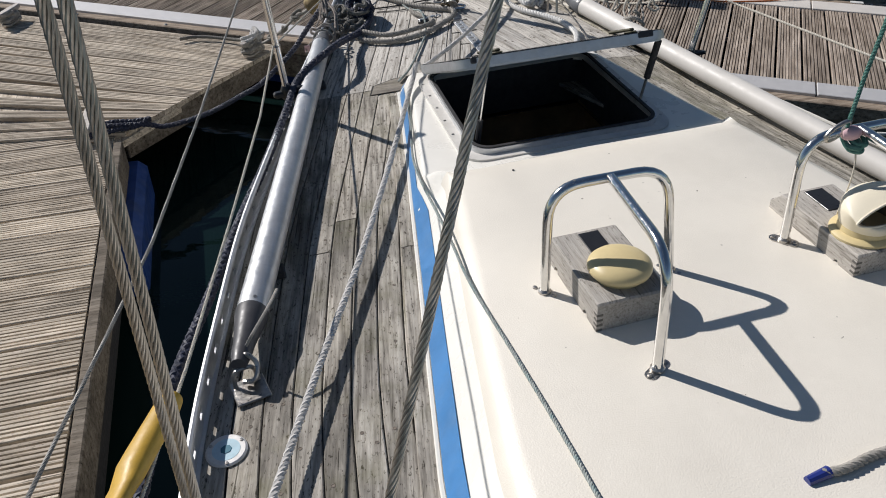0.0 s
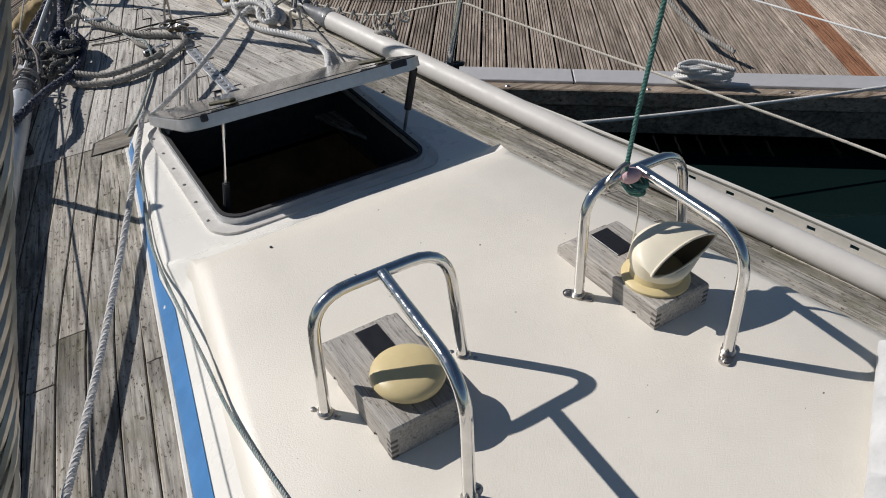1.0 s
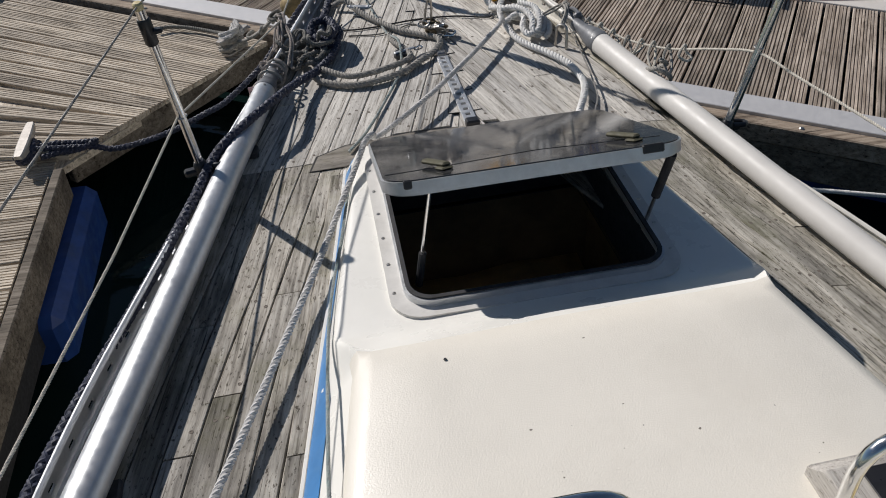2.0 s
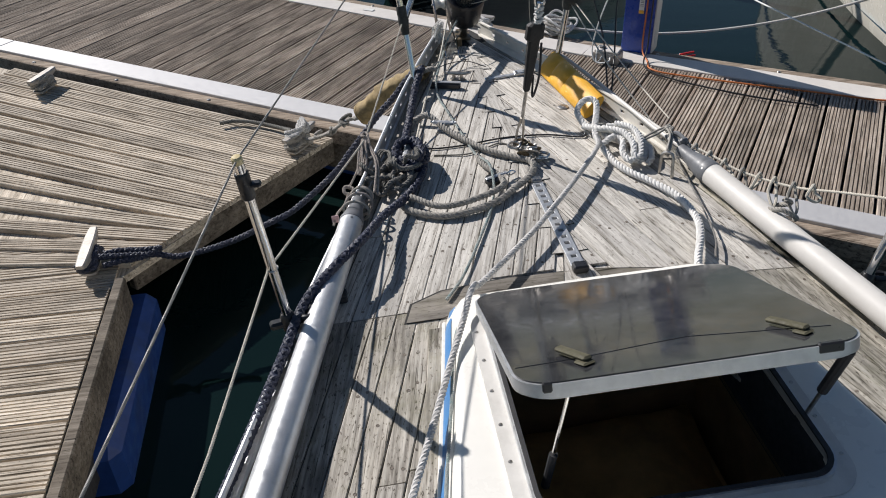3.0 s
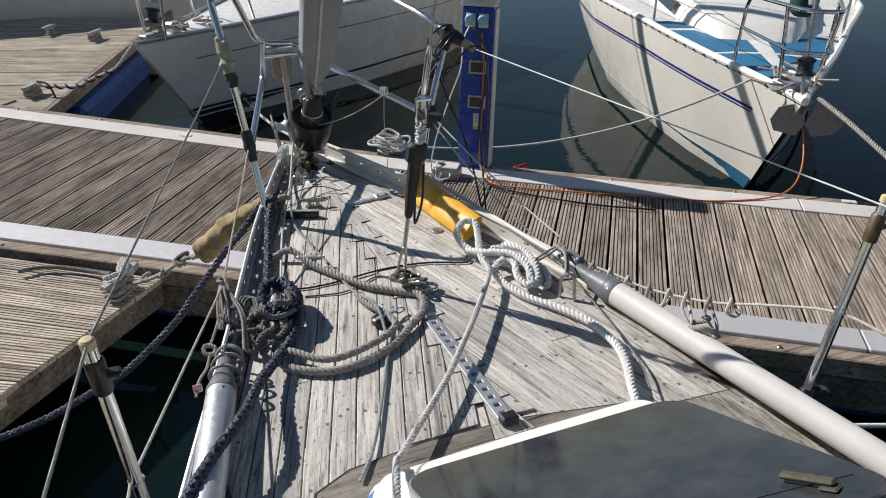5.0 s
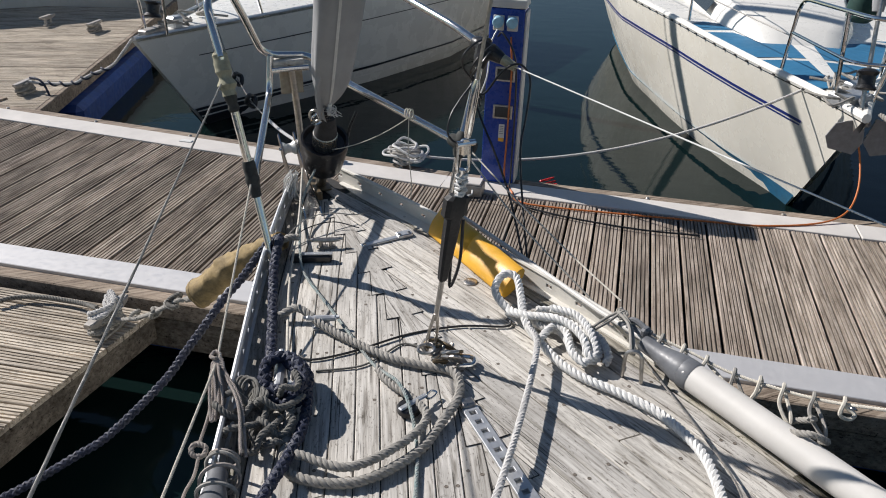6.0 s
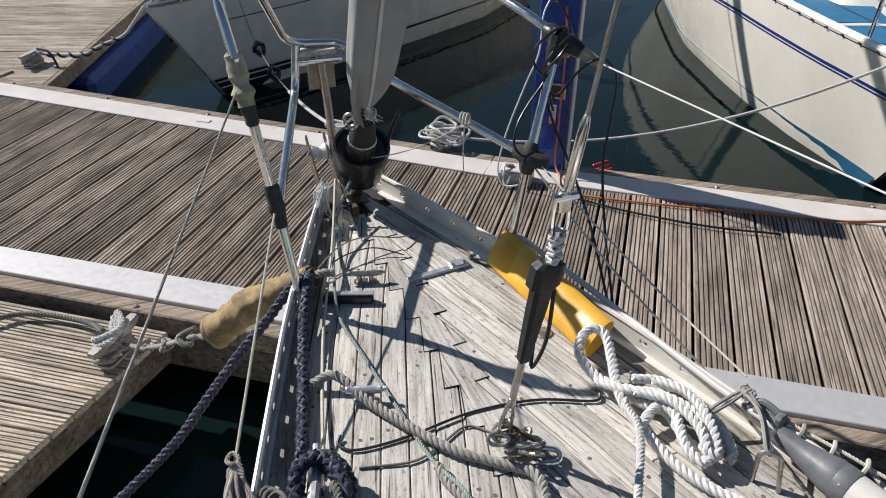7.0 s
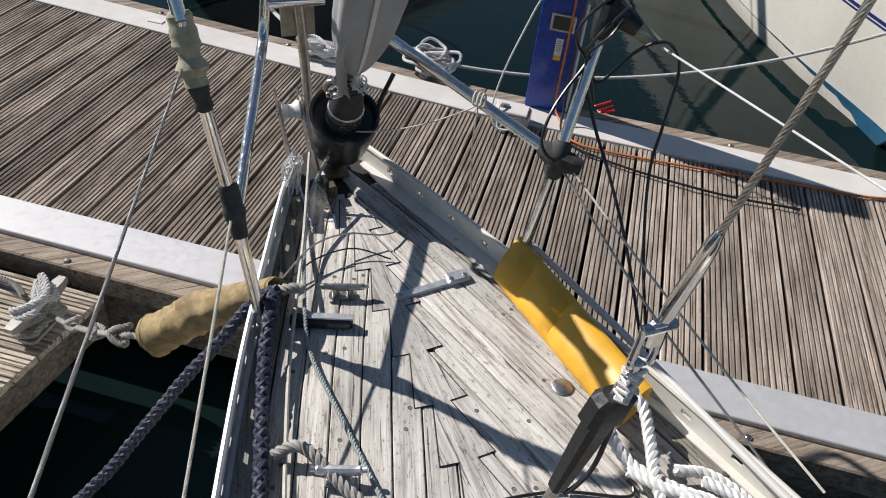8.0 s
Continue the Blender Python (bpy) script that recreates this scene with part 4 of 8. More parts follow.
# ---- dorade vents ----
def dorade_box(name, label, x0, x1, y0, y1, base, top):
    t = thing(name, label, "deck vent", ((x0 + x1) / 2, (y0 + y1) / 2, base), group="vent boxes on the coachroof")
    prof = [(y0, base + 0.002)]
    for c in (y0 + 0.055, y1 - 0.07):
        for i in range(7):
            a = math.pi * (1 - i / 6)
            prof.append((c + 0.010 * math.cos(a), base + 0.002 + 0.021 * math.sin(a)))
    prof += [(y1, base + 0.002), (y1, top - 0.030), (y1 - 0.003, top - 0.030), (y1 - 0.032, top - 0.001), (y1 - 0.037, top), (y0 + 0.004, top), (y0, top - 0.004)]
    k = len(prof)
    s = Shape()
    bev = 0.004
    verts = [(x0, y, z) for y, z in prof] + [(x0 + bev, y, min(z + 0.0, top)) for y, z in prof] + [(x1 - bev, y, z) for y, z in prof] + [(x1, y, z) for y, z in prof]
    verts = [(x, y, z - (0.003 if (idx < k or idx >= 3 * k) and z > base + 0.02 else 0)) for idx, (x, y, z) in enumerate(verts)]
    faces = [(r * k + i, r * k + (i + 1) % k, (r + 1) * k + (i + 1) % k, (r + 1) * k + i) for r in range(3) for i in range(k)]
    faces += [tuple(range(k - 1, -1, -1)), tuple(3 * k + i for i in range(k))]
    s.add(verts, faces)
    body = part("box", s, M_BOX, t, "silvered teak box with drain notches", 30)
    eg = mat_plain("dark_end_grain", (0.13, 0.12, 0.11), 0.9, vary=0.3, scale=80.0)
    for xx in (x0, x1):
        for i in range(4):
            z = base + 0.009 + i * 0.0125
            fj = Shape().box((0.014, 0.014, 0.0055), (xx + (0.0062 if xx == x0 else -0.0062), y0 + 0.0062, z), None, 0.0006)
            part("finger_joint", fj, eg, body, "dark end grain of the corner joint")
    cx = (x0 + x1) / 2
    part("inset", Shape().box((0.048, 0.088, 0.004), (cx + 0.006, y1 - 0.086, top + 0.0005), None, 0.001), M_BLACK, t, "black inset panel in the top")
    return t


v1 = dorade_box("vent_box", "silvered teak vent box with a cream mushroom cap on the coachroof", -0.363, -0.207, 1.132, 1.412, 0.143, 0.217)
cap = Matrix.Translation((-0.280, 1.212, 0.217))
part("collar", Shape().lathe([(0.052, 0), (0.052, 0.012), (0.046, 0.014)], cap, 28), M_CREAMP, v1, "low cream collar")
part("cap", Shape().lathe([(0.055, 0.012), (0.064, 0.014), (0.0665, 0.020), (0.065, 0.027), (0.058, 0.034), (0.045, 0.040), (0.026, 0.0435), (0.008, 0.0447), (0.0, 0.0448)], cap, 36), M_CREAMP, v1, "round domed cream cap")
v2 = dorade_box("vent_box", "silvered teak vent box with a cream cowl ventilator, on the coachroof", 0.216, 0.358, 1.115, 1.412, 0.138, 0.203)
cw = Vector((0.284, 1.190, 0.203))
part("collar", Shape().lathe([(0.068, 0), (0.069, 0.006), (0.062, 0.011), (0.055, 0.013), (0.054, 0.026), (0.050, 0.028)], Matrix.Translation(cw), 32), M_CREAMP, v2, "yellowed screw ring under the cowl")


def cowl_rings(k):
    """Rings from the round neck over the hood to the wide low mouth, drawn in by k."""
    mc = Vector((0.304, 1.146, 0.276))
    mouth_side, mouth_up = Vector((0.995, 0.0, 0.10)), Vector((0, 0.16, 0.985))
    rings = []
    for i in range(13):
        f = i / 12
        g = 1 - f
        ring_ = []
        for j in range(32):
            w = 2 * math.pi * j / 32
            c, s_ = math.cos(w), math.sin(w)
            back = (s_ + 1) / 2
            a = cw + Vector((0.052 * k * c, 0.052 * k * s_, 0.020))
            m = mc + mouth_side * (0.086 * k * c) + mouth_up * (0.026 * k * s_ * abs(s_) ** 0.5 + 0.004 * k * c)
            b = Vector(((a.x + m.x) / 2 + 0.012 * k * c, a.y + (0.046 * back - 0.016) * k, a.z + (0.014 + 0.098 * back ** 0.8) * (0.94 if k < 1 else 1)))
            ring_.append(a * g * g + b * (2 * f * g) + m * f * f)
        rings.append(ring_)
    return rings


def loft(rings, flip=False, cap0=False):
    s = Shape()
    n = len(rings[0])
    s.add([p for r in rings for p in r], [])
    for j in range(len(rings) - 1):
        for i in range(n):
            q = (j * n + i, j * n + (i + 1) % n, (j + 1) * n + (i + 1) % n, (j + 1) * n + i)
            s.f.append(q[::-1] if flip else q)
    if cap0:
        s.f.append(tuple(range(n)))
    return s


outer_r, inner_r = cowl_rings(1.0), cowl_rings(0.90)
cowl = part("cowl", loft(outer_r), M_COWL, v2, "cream flexible cowl with an oval mouth")
part("mouth_lip", Shape().tube(outer_r[-1], 0.0026, 8, closed=True), M_COWL, cowl, "rolled lip of the mouth")
part("throat", loft([outer_r[-1]] + inner_r[::-1], False, False), mat_plain("cowl_inside", (0.20, 0.15, 0.09), 0.7, vary=0.3, scale=20.0), cowl, "brownish inside of the cowl")


def vent_guard(label):
    t = thing("vent_guard", label, "guard rail", (-0.30, 1.15, 0.143), group="vent guards on the coachroof")
    a, c, b = Vector((-0.412, 1.286, 0.147)), Vector((-0.130, 1.267, 0.147)), Vector((-0.300, 0.997, 0.149))
    hoop = fillet([a, (-0.400, 1.305, 0.393), (-0.140, 1.300, 0.393), c], 0.075, 7)
    part("hoop", Shape().tube(hoop, 0.0108, 14), M_STEEL, t, "polished steel hoop")
    brace = fillet([(-0.270, 1.296, 0.395), (-0.296, 1.01, 0.402), b], 0.085, 7)
    part("brace", Shape().tube(brace, 0.0108, 14), M_STEEL, t, "polished bent brace")
    for p, d in ((a, (0.6, -0.8)), (c, (0.6, -0.8)), (b, (0.85, 0.5))):
        f = Shape()
        ang = math.atan2(d[1], d[0])
        m = Matrix.Translation((p.x, p.y, p.z - 0.003)) @ Matrix.Rotation(ang, 4, "Z")
        f.prism(rounded_rect(0.066, 0.026, 0.0125, 5), 0, 0.005, m)
        f.lathe([(0.0145, 0.005), (0.0145, 0.010), (0.011, 0.014)], m, 14)
        foot = part("foot", f, M_STEELD, t, "oval foot plate")
        for sx in (-0.024, 0.024):
            sc = Shape().lathe([(0.0055, 0.005), (0.005, 0.008), (0.002, 0.009)], m @ Matrix.Translation((sx, 0, 0)), 9)
            part("screw", sc, M_STEELD, foot)
    return t


guard = vent_guard("polished stainless guard rail round the mushroom vent")
g2 = copy_thing(guard, HEEL @ pose(0.277, 1.143, 0.1475, 0, 0, 1.5))
tagged(g2, "polished stainless guard rail round the cowl with a tied line")

# halyard made fast on the second guard
hal = thing("halyard", "green cord with a pink ball, tied to the vent guard", "line", (0.262, 1.289, 0.388))
part("cord", Shape().rope([(0.262, 1.287, 0.40), (0.277, 1.290, 0.52), (0.42, 1.32, 1.3), (1.25, 1.5, 6.2)], 0.0050, 3, 0.022), M_GREEN, hal, "thin green cord going up")
part("ball", Shape().lathe([(0.0001, -0.022), (0.009, -0.019), (0.0145, -0.011), (0.0165, 0), (0.0145, 0.011), (0.009, 0.019), (0.0001, 0.022)], aim((0.274, 1.283, 0.398), (0.33, 1.27, 0.402)), 20), M_PINK, hal, "faded pink plastic ball")
kn = Shape()
for k_, (dx, dz) in enumerate(((0.0, 0.0), (0.012, 0.006), (0.006, -0.009))):
    kn.tube(smooth([(0.268 + dx, 1.277, 0.372 + dz), (0.29 + dx, 1.265, 0.368 + dz), (0.295 + dx, 1.29, 0.38 + dz), (0.272 + dx, 1.303, 0.385 + dz)], 6, True), 0.006, 7, closed=True)
part("knot", kn, M_GREEN, hal, "dark green knot round the hoop")
part("shackle", Shape().tube(smooth([(0.225, 1.29, 0.385), (0.215, 1.285, 0.40), (0.235, 1.286, 0.418), (0.268, 1.288, 0.425), (0.25, 1.29, 0.395)], 6, True), 0.005, 8, closed=True), M_STEELD, hal, "snap shackle")
part("tail", Shape().tube(smooth([(0.284, 1.27, 0.37), (0.287, 1.262, 0.32), (0.276, 1.255, 0.26), (0.272, 1.26, 0.205)], 6), 0.002, 6), M_CORD, hal, "thin hanging cord")

# ---- poles lying on the side decks ----
def pole(name, label, a, b, r, mat, front_mat, tail_mat):
    a, b = Vector(a), Vector(b)
    t = thing(name, label, "pole", (a + b) / 2)
    d = (b - a).normalized()
    tube = part("tube", Shape().tube([a, a + d * 0.004, b - d * 0.004, b], [r * 0.985, r, r, r * 0.985], 28), mat, t, "long round tube")
    fr_ = aim(a, a - d)
    part("front_end", Shape().lathe([(r * 1.035, -0.014), (r * 1.035, 0.0), (r * 0.95, 0.012), (r * 0.72, 0.055), (r * 0.62, 0.075), (r * 0.60, 0.12), (0.0, 0.121)], fr_, 24), front_mat, t, "tapered end fitting")
    bk = aim(b, b + d)
    part("rear_end", Shape().lathe([(r * 1.035, -0.014), (r * 1.03, 0.0), (r * 0.90, 0.03), (r * 0.66, 0.09), (r * 0.60, 0.13), (r * 0.45, 0.16), (0.0, 0.162)], bk, 24), tail_mat, t, "tapered dark end fitting")
    for e, q in ((a, d), (b, -d)):
        for w in range(5):
            s_ = d.cross(Vector((0, 0, 1))).normalized()
            u_ = s_.cross(d)
            ang = 2 * math.pi * w / 5 + 0.6
            o = (s_ * math.cos(ang) + u_ * math.sin(ang))
            rv = Shape().lathe([(0.005, 0), (0.004, 0.0018), (0.001, 0.0024)], aim(e + q * 0.03 + o * r, e + q * 0.03 + o * (r + 1)), 8)
            part("rivet", rv, M_STEELD, tube)
    return t


pp_ = pole("spinnaker_pole", "silver aluminium spinnaker pole with dark ends lying on the deck", (-0.628, 3.215, 0.052), (-1.035, 1.525, 0.062), 0.037, M_ALU, M_GREYP, M_DARKP)
hook = Shape().tube(smooth([(-1.075, 1.40, 0.05), (-1.055, 1.385, 0.075), (-1.035, 1.37, 0.055), (-1.045, 1.35, 0.03), (-1.07, 1.36, 0.02)], 6), 0.0055, 8)
part("hook", hook, M_STEELD, pp_, "steel end hook")
part("trip_line", Shape().tube(smooth([(-1.05, 1.40, 0.085), (-1.03, 1.40, 0.115), (-0.985, 1.455, 0.14), (-0.965, 1.51, 0.135)], 6), 0.0035, 6), M_ROPEG, pp_, "short trip line")
chk = Shape().box((0.075, 0.075, 0.006), (-1.06, 1.345, 0.007), Matrix.Rotation(0.2, 3, "Z"), 0.002)
chk.tube(fillet([(-1.09, 1.36, 0.01), (-1.088, 1.365, 0.05), (-1.045, 1.375, 0.05), (-1.04, 1.37, 0.01)], 0.015), 0.005, 8)
part("chock", chk, M_STEELD, pp_, "steel deck chock holding the pole")
ps_ = pole("spinnaker_pole", "white-painted spinnaker pole with grey ends, lashed along the toe rail", (0.530, 3.268, 0.046), (1.206, 0.45, -0.160), 0.0375, M_ALUW, M_GREYP, M_GREYP)
jaw = Shape()
jaw.box((0.018, 0.07, 0.032), (0.505, 3.425, 0.06), Matrix.Rotation(0.3, 3, "Z"), 0.006)
jaw.box((0.03, 0.02, 0.05), (0.515, 3.40, 0.065), Matrix.Rotation(0.3, 3, "Z"), 0.006)
jaw.tube(smooth([(0.525, 3.39, 0.075), (0.51, 3.45, 0.085), (0.485, 3.47, 0.06)], 5), 0.008, 8)
part("jaw", jaw, M_GREYP, ps_, "hooked grey jaw")
part("band", Shape().lathe([(0.0385, -0.016), (0.0398, -0.012), (0.0398, 0.012), (0.0385, 0.016)], aim((0.537, 3.24, 0.044), (0.554, 3.17, 0.039)), 26, False), M_GREYP, ps_, "grey band")
for y_ in (2.9, 1.75):
    s = Shape()
    x_ = -0.628 - (3.215 - y_) * 0.2408
    s.box((0.08, 0.045, 0.022), (x_, y_, 0.012), None, 0.004)
    solo("pole_chock", s, M_RUBBER, "black block under the silver pole", "chock", (x_, y_, 0), group="pole chocks")

# ---- standing rigging ----
def wire(name, label, pts, r, strands=7, cat="wire", mat=None, pitch=0.055):
    return solo(name, Shape().rope(pts, r, strands, pitch, 6), mat or M_WIRE, label, cat, pts[0])


def shroud(a, b, r, label):
    a, b = Vector(a), Vector(b)
    t = thing("shroud", label, "shroud", a, group="shrouds at the chainplates")
    d = (b - a).normalized()
    part("wire", Shape().rope([a + d * 0.30, b], r, 8, 0.075, 6), M_WIRE, t, "thick twisted stainless wire")
    part("turnbuckle", Shape().lathe([(0.006, 0.02), (0.006, 0.06), (0.011, 0.065), (0.011, 0.22), (0.007, 0.225), (0.007, 0.31), (0.005, 0.315)], aim(a, b), 14), M_STEEL, t, "steel turnbuckle")
    part("toggle", Shape().box((0.02, 0.012, 0.04), a + d * 0.01, None, 0.004), M_STEELD, t, "steel toggle on the chainplate")


def beyond(p, q, z0, z1):
    """The line through p and q, from one height to another."""
    p, q = Vector(p), Vector(q)
    d = (p - q) / (p.z - q.z)
    return q + d * (z0 - q.z), q + d * (z1 - q.z)


for p, q, r in (((-1.028, 0.552, 1.078), (-1.062, 0.588, 0.594), 0.0046), ((-1.011, 0.525, 1.083), (-1.039, 0.529, 0.659), 0.0046), ((-0.751, 0.556, 1.038), (-0.880, 0.466, 0.674), 0.0046)):
    a, b = beyond(p, q, 0.01, 5.0)
    shroud(a, b, r, "thick twisted stainless wire shroud rising from the deck edge")
for i in range(3):
    cp_ = (-1.09 + 0.005 * i, 0.36 + 0.14 * i, 0.007)
    solo("chainplate", Shape().box((0.09, 0.02, 0.012), cp_, None, 0.003), M_STEELD, "steel chainplate bolted at the deck edge", "chainplate", cp_, group="chainplates")


def stanchion(name, label, base, top, mid, collar):
    base, top = Vector(base), Vector(top)
    t = thing(name, label, "stanchion", base, group="lifeline stanchions")
    part("post", Shape().tube([base, top], 0.0125, 14), M_STEEL, t, "bright steel tube")
    part("cap", Shape().lathe([(0.0128, -0.012), (0.0128, 0.002), (0.009, 0.006), (0.0, 0.007)], aim(top, top + (top - base)), 14), M_CREAMP, t, "worn end cap")
    b = Shape().lathe([(0.021, 0.0), (0.021, 0.035), (0.016, 0.05), (0.0135, 0.052)], aim(base - (top - base).normalized() * 0.02, top), 14)
    b.box((0.10, 0.028, 0.022), base, Matrix.Rotation(0.2, 3, "Z"), 0.006)
    b.tube(smooth([base + Vector((0.02, 0.0, 0.012)), base + Vector((0.05, -0.02, 0.02)), base + Vector((0.065, 0.01, 0.01)), base + Vector((0.03, 0.02, 0.012))], 5, True), 0.008, 7, closed=True)
    part("socket", b, M_BLACK, t, "black socket on the toe rail")
    if collar:
        c = base.lerp(top, 0.86)
        cs_ = Shape().lathe([(0.0145, -0.035), (0.017, -0.03), (0.017, 0.03), (0.0145, 0.035)], aim(c, top), 14)
        cs_.box((0.035, 0.022, 0.012), c + Vector((0.018, 0, 0)), None, 0.004)
        part("collar", cs_, M_BLACK if collar == 1 else M_BRASS, t, "clamp collar")
    part("eye", Shape().tube(smooth([base.lerp(top, mid) + Vector((0.013, 0.006, 0)), base.lerp(top, mid) + Vector((0, 0.015, 0.002)), base.lerp(top, mid) + Vector((-0.013, 0.006, 0)), base.lerp(top, mid) + Vector((0, -0.013, 0))], 5, True), 0.003, 6, closed=True), M_STEELD, t, "wire eye")
    return t


stanchion("stanchion", "bright steel lifeline stanchion leaning outward beside the silver pole", (-0.816, 2.762, 0.062), (-0.842, 2.712, 0.570), 0.36, 1)
stanchion("stanchion", "bright steel lifeline stanchion beside the white pole", (0.745, 2.679, -0.025), (0.879, 2.696, 0.508), 0.48, 2)
stanchion("stanchion", "bright steel lifeline stanchion leaning outward on the deck edge", (-1.33, -0.62, 0.060), (-1.45, -0.62, 0.58), 0.49, 1)
UP_P = [(-1.45, -0.60, 0.572), (-1.222, 0.658, 0.572), (-1.112, 1.093, 0.572), (-1.033, 1.53, 0.572), (-0.842, 2.712, 0.567), (-0.375, 4.34, 0.585)]
LO_P = [(-1.45, -0.60, 0.26), (-1.204, 0.90, 0.258), (-1.136, 1.168, 0.26), (-1.040, 1.61, 0.26), (-0.925, 2.16, 0.26), (-0.835, 2.745, 0.245), (-0.549, 3.652, 0.105), (-0.325, 4.33, 0.275)]
solo("lifeline", Shape().rope(UP_P, 0.0027, 5, 0.026), mat_plain("old_lifeline_wire", (0.27, 0.262, 0.245), 0.6, 0.3, vary=0.3, scale=90.0), "thin steel upper lifeline between stanchion and pulpit", "lifeline", (-0.845, 2.695, 0.568), group="lifelines")
solo("lifeline", Shape().rope(LO_P, 0.0034, 3, 0.018), M_CORD, "pale cord lower lifeline through the stanchion", "lifeline", (-0.823, 2.735, 0.31), group="lifelines")
solo("lifeline", Shape().tube([(0.562, 4.291, 0.548), (0.862, 2.688, 0.494), (1.20, 0.3, 0.47)], 0.0024, 8), M_LABEL, "thin white-covered upper lifeline from the taped pulpit arm", "lifeline", (0.797, 2.642, 0.575), group="lifelines")
CORD_S = [(0.498, 3.476, 0.075), (0.534, 3.385, 0.070), (0.576, 3.278, 0.070), (0.615, 3.178, 0.068), (0.683, 3.0, 0.104), (0.750, 2.84, 0.165), (0.806, 2.687, 0.215), (0.832, 2.53, 0.2155), (0.865, 2.33, 0.216), (0.97, 1.689, 0.217), (1.12, 1.227, 0.175), (1.25, 0.4, 0.15)]
solo("lifeline", Shape().rope(smooth(CORD_S, 6), 0.0042, 3, 0.022), M_CORD, "pale cord lower lifeline with lashings", "lifeline", (0.806, 2.687, 0.215), group="lifelines")

# ---- foredeck: pulpit ----
to_boat = lambda p: HEEL.inverted() @ Vector(p)
pulpit = thing("pulpit", "stainless tube pulpit round the bow with taped joints", "pulpit", (0, 4.6, 0.05))


def tubing(name, pts, label="", r=0.0128, rad=0.07, mat=None):
    return part(name, Shape().tube(fillet(pts, rad, 6), r, 14), mat or M_STEEL, pulpit, label)


tubing("port_leg", [(-0.300, 4.250, 0.02), (-0.322, 4.335, 0.288), (-0.362, 4.380, 0.655)], "bright leg", rad=0.03)
tubing("top_rail", [(-0.362, 4.380, 0.655), (-0.378, 4.44, 0.80), (-0.330, 4.60, 0.845), (-0.25, 5.15, 0.82), (-0.12, 5.40, 0.80), (0.14, 5.40, 0.78), (0.33, 5.0, 0.72), (0.44, 4.50, 0.645), (0.486, 4.378, 0.600)], "top rail round the bow")
tubing("port_brace", [(-0.312, 4.335, 0.285), (-0.152, 4.866, 0.382), (-0.134, 4.868, 0.520)], "inner brace", rad=0.06)
tubing("bow_rail", [(-0.300, 4.640, 0.838), (-0.228, 4.76, 0.687), (-0.168, 4.856, 0.545), (-0.126, 4.885, 0.516), (0.011, 4.895, 0.502), (0.095, 4.72, 0.438), (0.36, 4.276, 0.318)], "lower rail crossing the bow", rad=0.05)
tubing("stbd_leg", [(0.318, 4.292, 0.02), (0.360, 4.276, 0.316), (0.486, 4.378, 0.600)], "bright leg", rad=0.02)
tubing("centre_leg", [(-0.042, 4.90, 0.03), (-0.046, 4.908, 0.296), (-0.062, 4.882, 0.475)], "tarnished leg below the step", mat=M_STEELD)
tubing("arm", [(0.486, 4.378, 0.600), (0.562, 4.291, 0.546)], "short arm for the lifeline", rad=0.01)
step_ = part("step", Shape().box((0.115, 0.075, 0.018), (-0.072, 4.888, 0.490), Matrix.Rotation(-0.03, 3, "Z"), 0.004), mat_plain("flaking_paint", (0.60, 0.57, 0.51), 0.75, vary=0.3, scale=60.0, relief=0.5, relief_scale=120.0, dirt=(0.26, 0.13, 0.08), dirt_amount=0.85), pulpit, "step with flaking pale paint")
tubing("step_rail", [(-0.138, 4.848, 0.470), (-0.004, 4.842, 0.470)], "front tube under the step", r=0.0105, rad=0.01)
part("step_plate", Shape().box((0.085, 0.004, 0.085), (-0.060, 4.898, 0.405), Matrix.Rotation(-0.03, 3, "Z"), 0.001), mat_plain("stained_plate", (0.42, 0.36, 0.27), 0.6, vary=0.3, scale=30.0, dirt=(0.2, 0.09, 0.03), dirt_amount=0.7), step_, "rust-stained plate under the step")


def sleeve(name, a, b, r0, r1, mat, label, parent, lump=0.18, n=12, seed=0):
    """A wrapped, lumpy cover round a tube."""
    a, b = Vector(a), Vector(b)
    pts = [a.lerp(b, i / n) for i in range(n + 1)]
    rr = [(r0 + (r1 - r0) * i / n) * (1 + lump * noise.noise((i * 0.42, seed * 3.7, 1.3))) * (0.8 if i in (0, n) else 1) for i in range(n + 1)]
    return part(name, Shape().tube(pts, rr, 12), mat, parent, label)


sleeve("chafe_cover", (-0.353, 4.352, 0.545), (-0.363, 4.395, 0.665), 0.024, 0.0195, M_GUARD, "grubby sheepskin cover", pulpit, 0.55, n=16, seed=1)
sleeve("chafe_tail", (-0.345, 4.350, 0.495), (-0.354, 4.362, 0.56), 0.016, 0.020, M_TAPE, "grey taped wrapping", pulpit, 0.2, seed=2)
sleeve("tape", (-0.317, 4.315, 0.225), (-0.326, 4.345, 0.335), 0.019, 0.021, M_TAPE, "grey tape round the joint", pulpit, 0.25, seed=3)
j0 = Vector((0.360, 4.276, 0.316))
tape_s = Shape()
for d_, l_ in (((-0.55, 0.80, 0.28), 0.045), ((-0.12, 0.02, -1), 0.045), ((0.4, 0.32, 0.9), 0.04), ((0.55, -0.55, -0.1), 0.055)):
    q = j0 + Vector(d_).normalized() * l_
    tape_s.tube([j0.lerp(q, i / 5) for i in range(6)], [0.026, 0.0265, 0.024, 0.023, 0.021, 0.017], 10)
part("tape", tape_s, M_TAPE, pulpit, "dark tape round the lower joint")
j1 = Vector((0.486, 4.378, 0.600))
tape_t = Shape()
